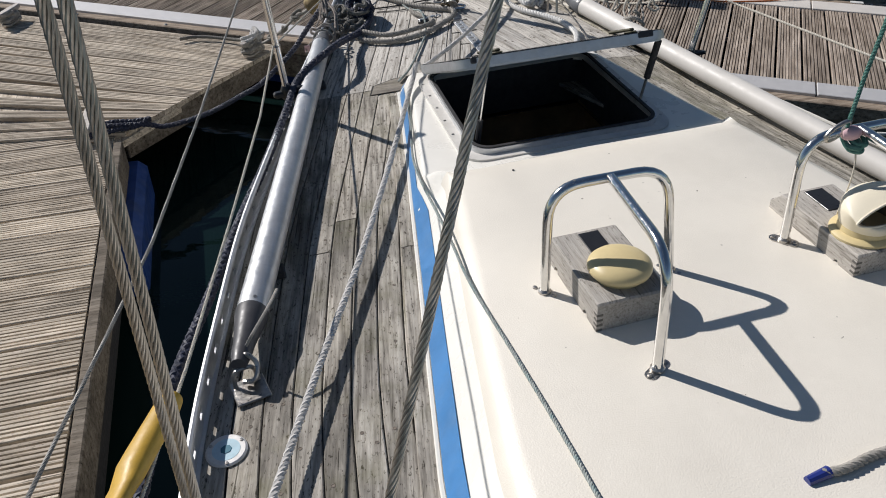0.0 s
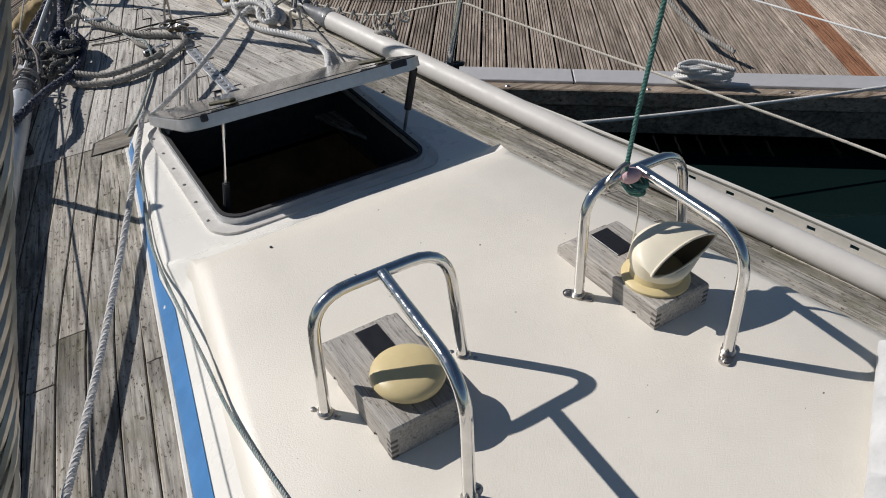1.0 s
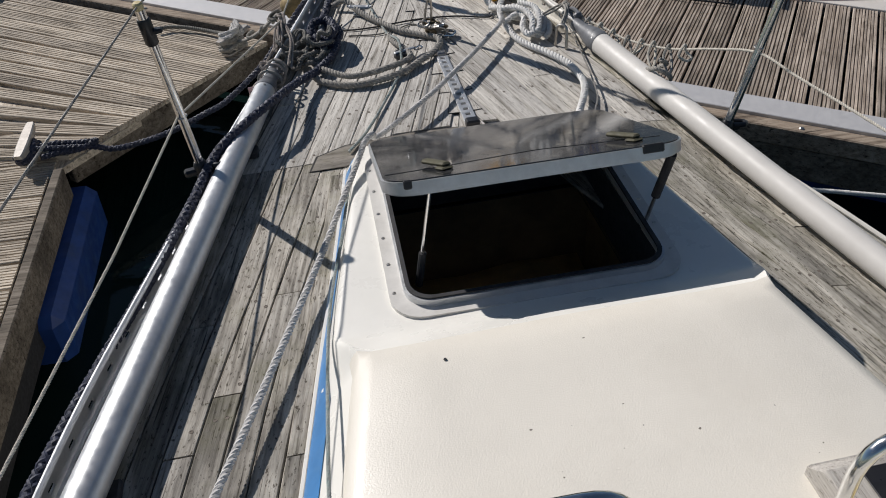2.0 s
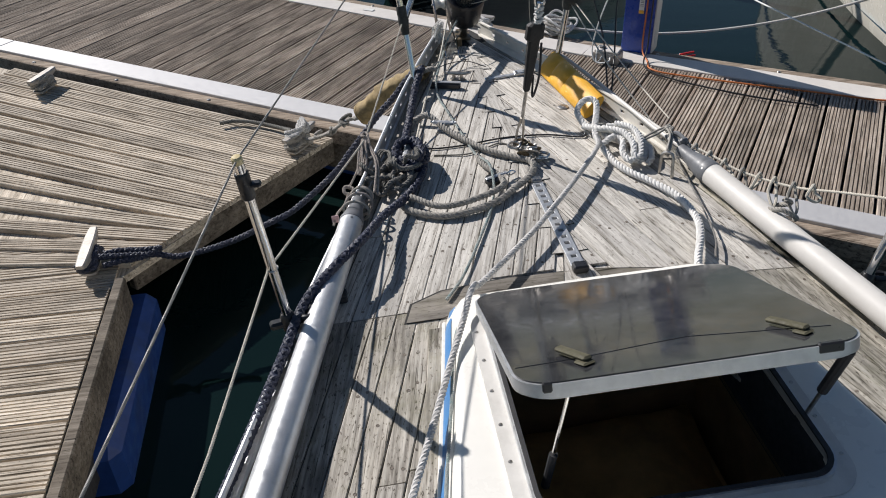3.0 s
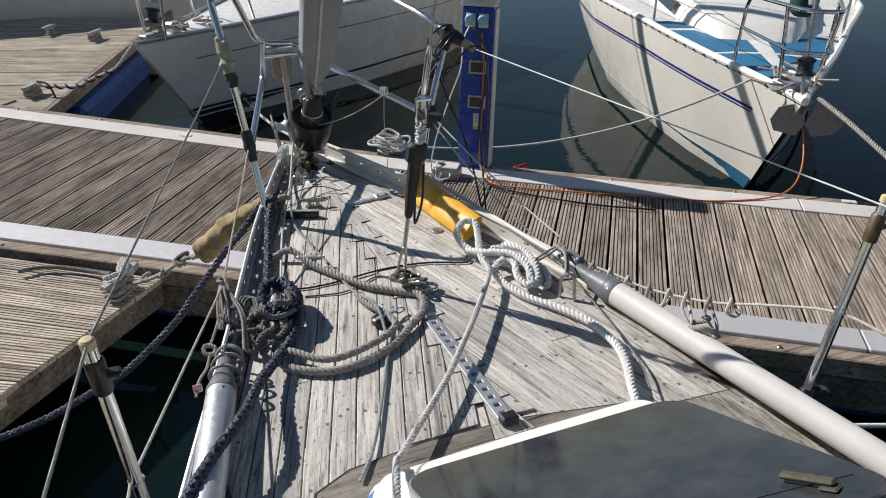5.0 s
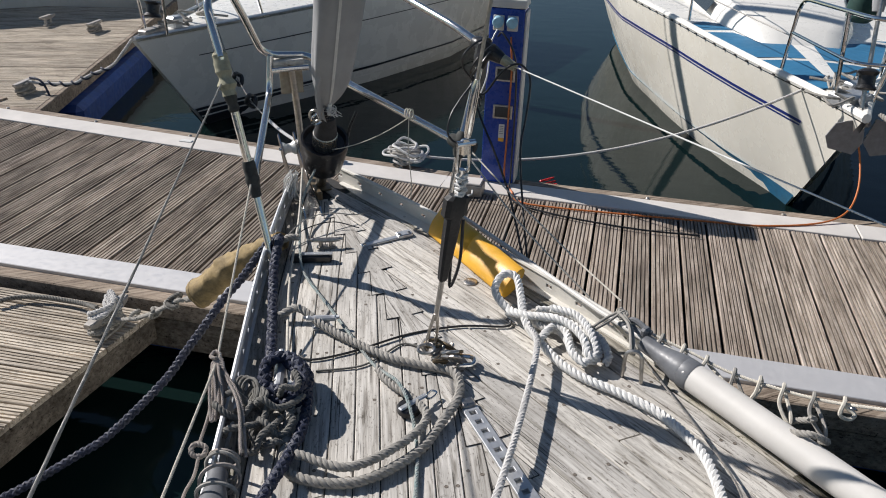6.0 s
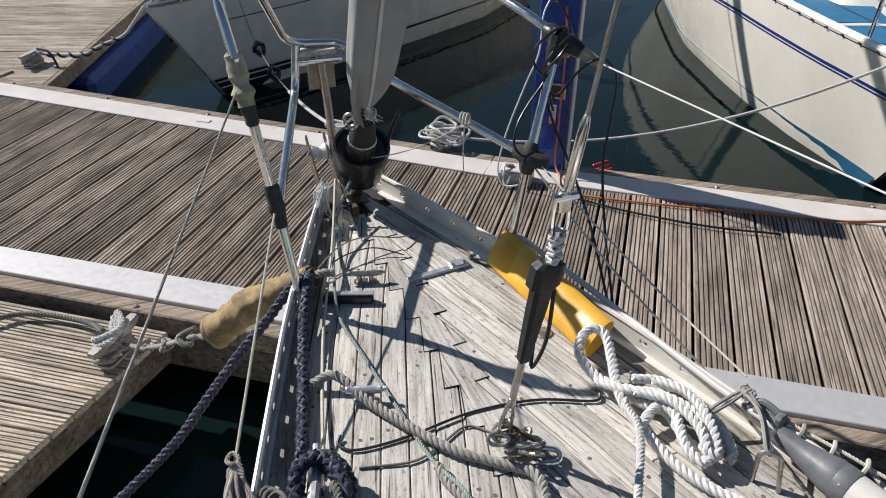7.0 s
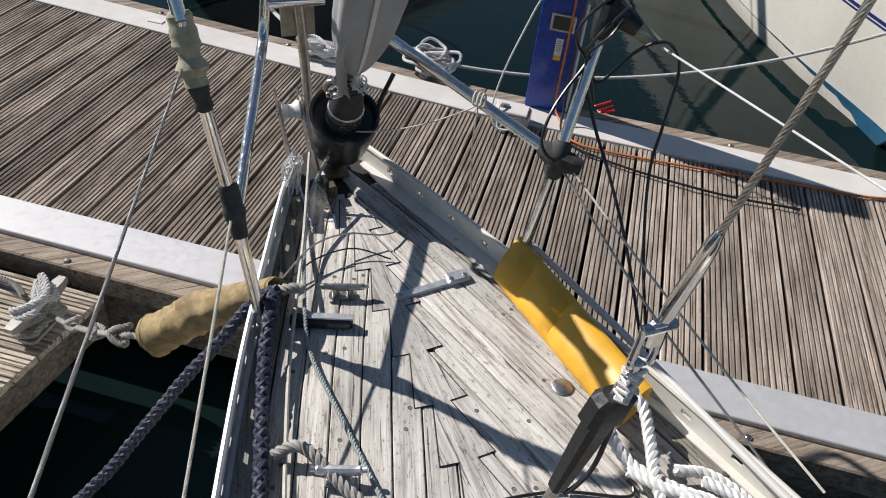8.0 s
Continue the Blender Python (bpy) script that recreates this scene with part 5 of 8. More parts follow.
for d_, l_ in (((0.66, -0.75, -0.45), 0.075), ((-0.4, -0.3, -0.9), 0.07), ((-0.3, 0.9, 0.25), 0.05)):
    q = j1 + Vector(d_).normalized() * l_
    tape_t.tube([j1.lerp(q, i / 6) for i in range(7)], [0.029, 0.028, 0.026, 0.027, 0.024, 0.022, 0.018], 10)
part("tape", tape_t, M_BLACK, pulpit, "black tape and foam round the upper joint")
part("arm_cover", Shape().tube([(0.530, 4.328, 0.570), (0.562, 4.291, 0.546)], [0.018, 0.014], 10), M_GUARD, pulpit, "frayed cover on the arm")
cb_ = thing("cables", "black cables wound round the pulpit's upper joint", "cable", (0.486, 4.378, 0.6))
cl_ = (0.434, 4.345, 0.501)
for pts in ([(0.46, 4.33, 0.44), cl_, (0.391, 4.33, 0.557), (0.389, 4.32, 0.602), (0.441, 4.335, 0.632), (0.495, 4.36, 0.632), (0.52, 4.39, 0.60)],
            [(0.45, 4.32, 0.42), cl_, (0.410, 4.315, 0.545), (0.43, 4.305, 0.587), (0.465, 4.310, 0.612), (0.502, 4.335, 0.618), (0.525, 4.37, 0.59)],
            [cl_, (0.425, 4.33, 0.53), (0.446, 4.30, 0.575), (0.478, 4.315, 0.598), (0.50, 4.35, 0.58), (0.48, 4.37, 0.56)],
            [(0.43, 4.35, 0.52), (0.445, 4.335, 0.468), (0.472, 4.33, 0.462), (0.513, 4.305, 0.528), (0.548, 4.275, 0.564), (0.583, 4.265, 0.550), (0.597, 4.25, 0.503), (0.573, 4.225, 0.398), (0.534, 4.18, 0.30), (0.50, 4.08, 0.14), (0.44, 3.92, 0.03)],
            [(0.44, 4.35, 0.54), cl_, (0.375, 4.32, 0.45), (0.333, 4.295, 0.41), (0.314, 4.275, 0.362), (0.330, 4.250, 0.335), (0.36, 4.245, 0.345)],
            [(0.43, 4.35, 0.53), (0.428, 4.325, 0.46), (0.438, 4.275, 0.381), (0.45, 4.21, 0.307), (0.46, 4.10, 0.18), (0.42, 3.90, 0.03)]):
    part("cable", Shape().tube(smooth(pts, 6), 0.0037, 7), M_BLACK, cb_)

tie = thing("cord_tie", "thin cord tied round the pulpit's lower rail", "cord", (0.243, 4.44, 0.38))
tk = Shape()
for i in range(3):
    c = Vector((0.235 + 0.006 * i, 4.452 - 0.008 * i, 0.384))
    tk.tube([c + Vector((0.010 * math.cos(w), 0.010 * math.cos(w), 0.016 * math.sin(w))) for w in [2 * math.pi * j / 10 for j in range(10)]], 0.0028, 5, closed=True)
part("turns", tk, M_CORD, tie)
part("tail", Shape().tube(sag((0.24, 4.445, 0.37), (0.02, 4.66, 0.21), 0.02), 0.0018, 5), M_CORD, tie)
part("hanging_end", Shape().tube(smooth([(0.24, 4.445, 0.37), (0.238, 4.452, 0.25), (0.242, 4.44, 0.12), (0.236, 4.45, 0.03)], 5), 0.0018, 5), M_CORD, tie)

# ---- furling gear and furled sail ----
F0, FD = Vector((0.002, 4.832, 0.0)), Vector((0.011, -0.528, 1.0)).normalized()
fm = aim(F0, F0 + FD)
FS = fm @ Matrix.Translation((0, 0, 0.040)) @ Matrix.Diagonal((1.05, 1.03, 1.0, 1.0))
furl = thing("furling_gear", "black headsail furling drum on the forestay at the stem", "furler", F0)
part("base_plate", Shape().lathe([(0.020, -0.05), (0.020, 0.056), (0.044, 0.062), (0.050, 0.068), (0.050, 0.076)], FS, 20), M_STEELD, furl, "steel base and link plates")
part("drum", Shape().lathe([(0.046, 0.072), (0.060, 0.075), (0.070, 0.088), (0.079, 0.150), (0.084, 0.20), (0.0855, 0.218), (0.083, 0.228), (0.076, 0.228), (0.070, 0.205), (0.040, 0.195)], FS, 36), M_BLACK, furl, "black plastic drum with two flanges")
part("silver_ring", Shape().lathe([(0.0435, 0.196), (0.0435, 0.200), (0.0432, 0.256), (0.040, 0.260)], FS, 28), mat_plain("satin_steel", (0.50, 0.46, 0.40), 0.28, 0.85, vary=0.35, scale=70.0), furl, "polished steel ring")
part("cone", Shape().lathe([(0.0405, 0.259), (0.0400, 0.266), (0.0335, 0.312), (0.029, 0.345), (0.021, 0.349), (0.0, 0.350)], FS, 24), M_RUBBER, furl, "black tapered neck")
fu = fm @ Matrix.Translation((0, 0, 0.036))
part("tack_post", Shape().box((0.026, 0.022, 0.12), fu @ Vector((0, 0, 0.40)), fu.to_3x3(), 0.004), M_FLANGE, furl, "pale square post under the sail")
for k_, (dx, dz, w0) in enumerate(((-0.040, 0.362, 0.3), (-0.034, 0.392, 1.5), (-0.050, 0.378, 2.4))):
    ring_ = [fu @ Vector((dx + 0.022 * math.cos(w) * math.cos(w0), -0.018 + 0.014 * math.cos(w) * math.sin(w0), dz + 0.026 * math.sin(w))) for w in [2 * math.pi * j / 16 for j in range(16)]]
    part("shackle", Shape().tube(ring_, 0.0055, 8, closed=True), M_STEELD if k_ else M_STEEL, furl, "shackle at the sail's tack")
lash_ = [fu @ Vector((0.027 * math.cos(i * 1.15) - 0.016, 0.022 * math.sin(i * 1.15) - 0.008, 0.352 + 0.0017 * i + 0.008 * math.sin(i * 2.3))) for i in range(34)]
part("lashing", Shape().tube(lash_, 0.0036, 6), M_BLACK, furl, "black cord lashing the tack")
part("side_arm", Shape().tube([fu @ Vector((0.070, 0.0, 0.12)), fu @ Vector((0.084, 0.0, 0.2)), fu @ Vector((0.100, 0.02, 0.26)), fu @ Vector((0.13, 0.05, 0.30))], 0.006, 8), M_BLACK, furl, "black line guide arm")

sail = thing("furled_headsail", "headsail rolled up in its grey sun strip on the forestay", "sail", F0 + FD * 0.36)
sail_r = lambda z: 0.016 + 0.056 * (1 - math.exp(-(z - 0.412) / 0.075)) + 0.012 * min(1, z / 2)
sv, n_a = [], 40
zs = [0.418, 0.424, 0.434, 0.45, 0.47, 0.495, 0.53, 0.58, 0.66, 0.75, 0.9, 1.1, 1.4, 1.9, 2.6, 3.6, 5.0, 7.0]
for z in zs:
    r = sail_r(z)
    for i in range(n_a):
        w = 2 * math.pi * i / n_a
        fold = 1 + 0.10 * math.sin(3 * w + z * 3.1) + 0.05 * math.sin(7 * w - z * 9) * min(1, 0.6 / z)
        low = -0.03 * max(0, math.cos(w - 2.4)) * (1 if z < 0.46 else 0)
        sv.append(fu @ Vector((r * fold * math.cos(w), 0.86 * r * fold * math.sin(w), z + low)))
ss = Shape().add(sv, [(j * n_a + i, j * n_a + (i + 1) % n_a, (j + 1) * n_a + (i + 1) % n_a, (j + 1) * n_a + i) for j in range(len(zs) - 1) for i in range(n_a)])
part("roll", ss, M_SAIL, sail, "grey canvas roll, loose at the foot", 60)
strip_v = []
zz = np.linspace(0.425, 3.0, 70).tolist()
for z in zz:
    r = sail_r(z)
    for w in (-1.80, -1.74, -1.68):
        fold = 1.06 + 0.10 * math.sin(3 * w + z * 3.1) + 0.05 * math.sin(7 * w - z * 9) * min(1, 0.6 / z)
        strip_v.append(fu @ Vector((r * fold * math.cos(w), 0.86 * r * fold * math.sin(w), z)))
part("zip_strip", Shape().add(strip_v, [(j * 3 + i, j * 3 + i + 1, (j + 1) * 3 + i + 1, (j + 1) * 3 + i) for j in range(len(zz) - 1) for i in range(2)]), M_TEALSTRIP, sail, "pale stitched strip")
flap = Shape()
for j in range(9):
    f = j / 8
    c = fu @ Vector((-0.038 - 0.030 * math.sin(f * 3), -0.026 - 0.018 * f, 0.66 - 0.27 * f))
    for i in range(6):
        g = i / 5
        flap.v.append(tuple(c + Vector((0.05 * g * (1 - 0.5 * f), -0.018 * math.sin(g * 4 + f * 2), -0.02 * g))))
flap.f = [(j * 6 + i, j * 6 + i + 1, (j + 1) * 6 + i + 1, (j + 1) * 6 + i) for j in range(8) for i in range(5)]
part("loose_corner", flap, M_SAIL, sail, "frayed loose corner at the foot")

wz = -1.72
part("zip_pull", Shape().tube([fu @ Vector((0.034 * math.cos(wz), 0.034 * math.sin(wz), 0.445)), fu @ Vector((0.036 * math.cos(wz), 0.036 * math.sin(wz), 0.395))], 0.0075, 10), M_LABEL, sail, "white plastic end of the zip")
rnd = random.Random(44)
tf = Shape()
for i in range(14):
    q0 = fu @ Vector((0.030 * math.cos(wz) + rnd.uniform(-0.012, 0.02), 0.034 * math.sin(wz) + rnd.uniform(-0.01, 0.01), 0.432))
    tf.tube(smooth([q0, q0 + Vector((rnd.uniform(-0.01, 0.02), rnd.uniform(-0.015, 0.005), -0.012)), q0 + Vector((rnd.uniform(-0.015, 0.028), rnd.uniform(-0.02, 0.005), -0.03))], 3), 0.0014, 4)
part("frayed_hem", tf, M_TEALSTRIP, sail, "frayed threads at the foot")

# bow roller with rope tails
br = thing("bow_roller", "steel bow roller with a white nylon roller at the stem", "bow roller", (-0.10, 4.75, 0.0))
for x in (-0.122, -0.062):
    v = [(4.56, 0.002), (4.72, 0.002), (4.86, 0.06), (4.962, 0.178), (4.948, 0.194), (4.86, 0.135), (4.72, 0.065), (4.58, 0.032)]
    s = Shape()
    k = len(v)
    s.add([(x - 0.0025, y, z) for y, z in v] + [(x + 0.0025, y, z) for y, z in v], [tuple(range(k)), tuple(range(2 * k - 1, k - 1, -1))] + [(i, k + i, k + (i + 1) % k, (i + 1) % k) for i in range(k)])
    part("cheek", s, M_STEEL, br, "bright cheek plate")
part("roller", Shape().lathe([(0.026, -0.026), (0.028, -0.022), (0.018, -0.008), (0.018, 0.008), (0.028, 0.022), (0.026, 0.026)], Matrix.Translation((-0.092, 4.918, 0.140)) @ Matrix.Rotation(radians(90), 4, "Y"), 18), M_WHITE, br, "white nylon roller")
part("pin", Shape().tube([(-0.130, 4.918, 0.140), (-0.054, 4.918, 0.140)], 0.006, 8), M_STEEL, br)
fray = Shape()
rnd = random.Random(4)
for i in range(26):
    a0 = Vector((-0.125 + rnd.uniform(-0.01, 0.02), 4.72 + rnd.uniform(-0.03, 0.03), 0.12))
    fray.tube(smooth([a0, a0 + Vector((rnd.uniform(-0.03, 0.0), rnd.uniform(-0.02, 0.02), -0.03)), a0 + Vector((rnd.uniform(-0.05, 0.0), rnd.uniform(-0.03, 0.02), -0.08))], 3), 0.0022, 4)
solo("frayed_rope_end", fray, M_ROPEW, "frayed white rope end hanging by the bow roller", "rope", (-0.125, 4.72, 0.1))
stem_ = Shape().prism([(-0.03, 4.765), (0.03, 4.765), (0.035, 4.84), (0.02, 4.91), (-0.02, 4.91), (-0.035, 4.84)], 0.004, 0.010)
stem_.box((0.024, 0.036, 0.034), (-0.040, 4.69, 0.027), None, 0.004)
solo("stem_fitting", stem_, M_BRASS, "rust-stained block and plate under the furling drum", "stem plate", (0, 4.75, 0.0))

# ---- inner forestay ----
IS = lambda z: Vector((-0.010 + 0.094 * z, 3.621 - 0.154 * z, z))
stay = thing("inner_forestay", "inner forestay with a lever, shackle and chain at the deck", "stay", IS(0))
part("wire", Shape().rope([IS(0.74), IS(6.0)], 0.0042, 8, 0.06, 6), M_WIRE, stay, "twisted stainless wire")
part("swage", Shape().tube([IS(0.64), IS(0.655), IS(0.74), IS(0.76), IS(0.775)], [0.0075, 0.0095, 0.0095, 0.0085, 0.005], 12), M_STEEL, stay, "polished swaged end")
tg = Shape().box((0.022, 0.014, 0.04), IS(0.615), None, 0.004)
tg.tube([IS(0.625) + Vector((-0.022, 0, 0)), IS(0.625) + Vector((0.022, 0, 0))], 0.007, 10)
tg.tube(smooth([IS(0.60) + Vector((-0.014, 0, 0.02)), IS(0.58) + Vector((-0.014, 0, -0.02)), IS(0.555), IS(0.58) + Vector((0.014, 0, -0.02)), IS(0.60) + Vector((0.014, 0, 0.02))], 5), 0.005, 8)
part("toggle", tg, M_STEEL, stay, "steel toggle and shackle")
part("lashing", Shape().tube([IS(0.555) + Vector((0.013 * math.cos(i * 1.1), 0.010 * math.sin(i * 1.7), -0.0016 * i)) for i in range(40)], 0.004, 6), M_ROPEW, stay, "white cord lashing")
part("rod", Shape().tube([IS(0.56), IS(0.44)], 0.008, 12), M_STEEL, stay, "steel rod")
rings = []
for z, hx, hy in ((0.494, 0.016, 0.014), (0.486, 0.028, 0.018), (0.440, 0.029, 0.019), (0.434, 0.019, 0.016), (0.38, 0.0175, 0.0155), (0.345, 0.0155, 0.015), (0.300, 0.0135, 0.014), (0.252, 0.0105, 0.012), (0.246, 0.007, 0.008)):
    c = IS(z)
    rings.append([c + Vector((hx * sx, hy * sy, 0)) for sx, sy in ((1, 0.6), (0.6, 1), (-0.6, 1), (-1, 0.6), (-1, -0.6), (-0.6, -1), (0.6, -1), (1, -0.6))])
cov = loft(rings)
cov.f += [tuple(range(8)), tuple(len(rings) * 8 - 1 - i for i in range(8))]
part("lever_cover", cov, mat_plain("worn_black_rubber", (0.015, 0.015, 0.016), 0.6, vary=0.4, scale=60.0, relief=0.4, relief_scale=200.0), stay, "worn black rubber lever cover", 30)
fork = Shape()
for sx in (-0.011, 0.011):
    fork.tube([IS(0.14) + Vector((sx * 0.35, 0, 0)), IS(0.09) + Vector((sx, 0, 0)), IS(0.02) + Vector((sx * 1.3, 0, 0))], 0.0045, 8)
fork.tube([IS(0.26), IS(0.24), IS(0.15), IS(0.12)], [0.008, 0.0105, 0.0105, 0.008], 10, squash=0.55)
for sx in (-0.011, 0.011):
    fork.box((0.004, 0.014, 0.05), IS(0.045) + Vector((sx, 0, 0)), None, 0.0015)
fork.tube([IS(0.03) + Vector((-0.02, 0, 0)), IS(0.03) + Vector((0.02, 0, 0))], 0.006, 10)
part("fork", fork, M_STEELD, stay, "tarnished steel fork")
loose = Shape().tube(smooth([IS(0.42) + Vector((0.028, 0, 0)), IS(0.30) + Vector((0.034, -0.01, 0)), IS(0.22) + Vector((0.025, 0, 0)), IS(0.30) + Vector((0.02, 0.012, 0))], 6), 0.004, 6)
part("strap", loose, M_RUBBER, stay, "hanging strap")

# chain and shackles at its foot
ch = thing("chain_heap", "heap of rusty chain and shackles at the foot of the stay", "chain", (0.0, 3.58, 0.0))
rnd = random.Random(6)
for i in range(11):
    c = Vector((rnd.uniform(-0.035, 0.055), 3.575 + rnd.uniform(-0.045, 0.04), 0.010 + 0.035 * rnd.random()))
    m = Matrix.Translation(c) @ Euler((rnd.uniform(-0.9, 0.9), rnd.uniform(-0.9, 0.9), rnd.uniform(0, 6.28))).to_matrix().to_4x4()
    lk = Shape().tube([m @ Vector((0.012 * math.cos(w) , 0.022 * math.sin(w), 0)) for w in [2 * math.pi * j / 14 for j in range(14)]], 0.0048, 7, closed=True)
    part("link", lk, M_STEELD if i % 3 else M_BRASS, ch)
part("shackle", Shape().tube(fillet([(0.03, 3.53, 0.014), (0.075, 3.515, 0.014), (0.088, 3.545, 0.016), (0.05, 3.565, 0.018)], 0.02), 0.006, 9), M_STEEL, ch, "bright shackle")
part("ring", Shape().tube([(-0.005 + 0.024 * math.cos(w), 3.615 + 0.02 * math.sin(w), 0.03 + 0.012 * math.sin(w)) for w in [2 * math.pi * j / 18 for j in range(18)]], 0.0055, 8, closed=True), M_STEELD, ch, "ring on the deck eye")

# ---- deck fittings ----
trk = thing("deck_track", "pierced aluminium track on the centreline of the foredeck", "track", (-0.003, 3.12, 0.0))
tr = Shape()
for x in (-0.0135, 0.0135):
    tr.box((0.012, 0.49, 0.008), (-0.003 + x * 1.04, 3.125, 0.0078), None, 0.0008)
for i in range(15):
    y = 2.885 + 0.48 * i / 14
    tr.box((0.021, 0.020, 0.008), (-0.003, y, 0.0078), None, 0.0006)
part("rail", tr, M_ALU, trk, "pale metal rail with a row of holes")
part("end_stop", Shape().box((0.044, 0.034, 0.026), (-0.003, 2.872, 0.0165), None, 0.005), M_BLACK, trk, "black end stop")
part("front_stop", Shape().box((0.036, 0.03, 0.018), (-0.003, 3.383, 0.012), None, 0.004), M_STEELD, trk, "steel end stop")


def horn_cleat(name, label, a, b, mat, h=0.03, r=0.0085, m=HEEL, group="cleats on the foredeck", base_z=0.0):
    a, b = Vector((*a, base_z)), Vector((*b, base_z))
    c, d = (a + b) / 2, (b - a)
    t = thing(name, label, "cleat", c, m, group)
    up = Vector((0, 0, h))
    part("horn_bar", Shape().tube(smooth([a + up * 1.12, a.lerp(b, 0.2) + up, c + up * 0.98, a.lerp(b, 0.8) + up, b + up * 1.12], 5), [r * 0.55] * 3 + [r * 0.9] * 4 + [r] * 7 + [r * 0.9] * 4 + [r * 0.55] * 3, 10), mat, t, "two horns")
    bs = Shape()
    for f in (0.36, 0.64):
        bs.tube([a.lerp(b, f), a.lerp(b, f) + up], r * 0.9, 10)
    ang = math.atan2(d.y, d.x)
    bs.prism(rounded_rect(d.length * 0.55, r * 3.2, r * 1.2, 4), 0.001, 0.006, Matrix.Translation(c) @ Matrix.Rotation(ang, 4, "Z"))
    part("base", bs, mat, t, "screwed base")
    return t


horn_cleat("deck_cleat", "tarnished steel horn cleat on the bare foredeck", (-0.165, 4.336), (-0.055, 4.300), M_STEELD)
t_ = thing("fairlead", "black fairlead with a steel wear strip by the toe rail", "fairlead", (-0.18, 4.24, 0.0))
part("body", Shape().box((0.135, 0.03, 0.026), (-0.178, 4.242, 0.0145), Matrix.Rotation(radians(-20), 3, "Z"), 0.006), M_BLACK, t_)
part("wear_strip", Shape().box((0.10, 0.018, 0.004), (-0.160, 4.236, 0.0295), Matrix.Rotation(radians(-20), 3, "Z"), 0.001), M_ALU, t_, "bright wear strip")
fl_ = thing("deck_plate", "flat silver plate screwed across the foredeck", "plate", (0.09, 4.29, 0.0))
part("bar", Shape().box((0.15, 0.022, 0.007), (0.075, 4.283, 0.0055), Matrix.Rotation(radians(6), 3, "Z"), 0.002), M_ALU, fl_)
part("block", Shape().box((0.055, 0.034, 0.014), (0.160, 4.296, 0.0085), Matrix.Rotation(radians(6), 3, "Z"), 0.003), M_ALU, fl_)
for x in (0.012, 0.14, 0.175):
    part("screw", Shape().lathe([(0.006, 0), (0.005, 0.003), (0.001, 0.004)], Matrix.Translation((x, 4.275 + 0.1 * (x - 0.01), 0.009 if x < 0.1 else 0.0155)), 9), M_STEELD, fl_)
horn_cleat("deck_cleat", "grey metal cleat holding a grey rope near the toe rail", (-0.290, 3.872), (-0.195, 3.838), M_ALU, 0.032, 0.010)
horn_cleat("mooring_cleat", "bright aluminium mooring cleat buried in navy rope", (-0.430, 3.53), (-0.385, 3.69), M_ALU, 0.062, 0.015)
blk = thing("snatch_block", "small black and grey pulley block lying on the deck", "block", (-0.14, 3.42, 0.0))
part("cheeks", Shape().lathe([(0.0, -0.011), (0.026, -0.010), (0.030, -0.006), (0.030, 0.006), (0.026, 0.010), (0.0, 0.011)], Matrix.Translation((-0.14, 3.418, 0.014)), 18), M_BLACK, blk)
part("strap", Shape().box((0.085, 0.016, 0.006), (-0.128, 3.422, 0.0265), Matrix.Rotation(0.35, 3, "Z"), 0.003), M_ALU, blk, "pierced metal strap")
part("shackle", Shape().tube(smooth([(-0.09, 3.436, 0.02), (-0.07, 3.45, 0.022), (-0.06, 3.44, 0.02), (-0.08, 3.428, 0.018)], 5, True), 0.003, 6, closed=True), M_STEEL, blk)
fc = thing("deck_filler", "round steel filler cap with a pale blue centre on deck", "filler cap", (-1.119, 1.193, 0.0))
fmx = Matrix.Translation((-1.119, 1.193, 0.001))
part("flange", Shape().lathe([(0.041, 0), (0.042, 0.003), (0.038, 0.006), (0.029, 0.006)], fmx, 32), mat_plain("dull_filler_flange", (0.72, 0.71, 0.69), 0.5, 0.25, vary=0.15, scale=60.0), fc, "pale metal flange")
part("lid", Shape().lathe([(0.0285, 0.004), (0.028, 0.0065), (0.0, 0.007)], fmx, 28), mat_plain("pale_cap", (0.50, 0.68, 0.76), 0.4, vary=0.15, scale=40.0), fc, "pale blue cap")
part("socket", Shape().lathe([(0.012, 0.0068), (0.011, 0.008), (0.0, 0.0081)], fmx, 7), mat_plain("teal_socket", (0.05, 0.18, 0.25), 0.5), fc, "dark star-shaped key socket")
sc = Shape()
for w in (0.5, 2.6, 4.7):
    sc.lathe([(0.004, 0.006), (0.0035, 0.0078), (0.001, 0.008)], fmx @ Matrix.Translation((0.035 * math.cos(w), 0.035 * math.sin(w), 0)), 8)
part("screw", sc, M_STEELD, fc)
dp = Shape().lathe([(0.022, 0.001), (0.022, 0.004), (0.018, 0.006), (0.0, 0.0065)], Matrix.Translation((0.245, 3.925, 0)), 18)
solo("deck_disc", dp, M_STEELD, "small worn metal disc let into the foredeck", "deck fitting", (0.245, 3.925, 0))

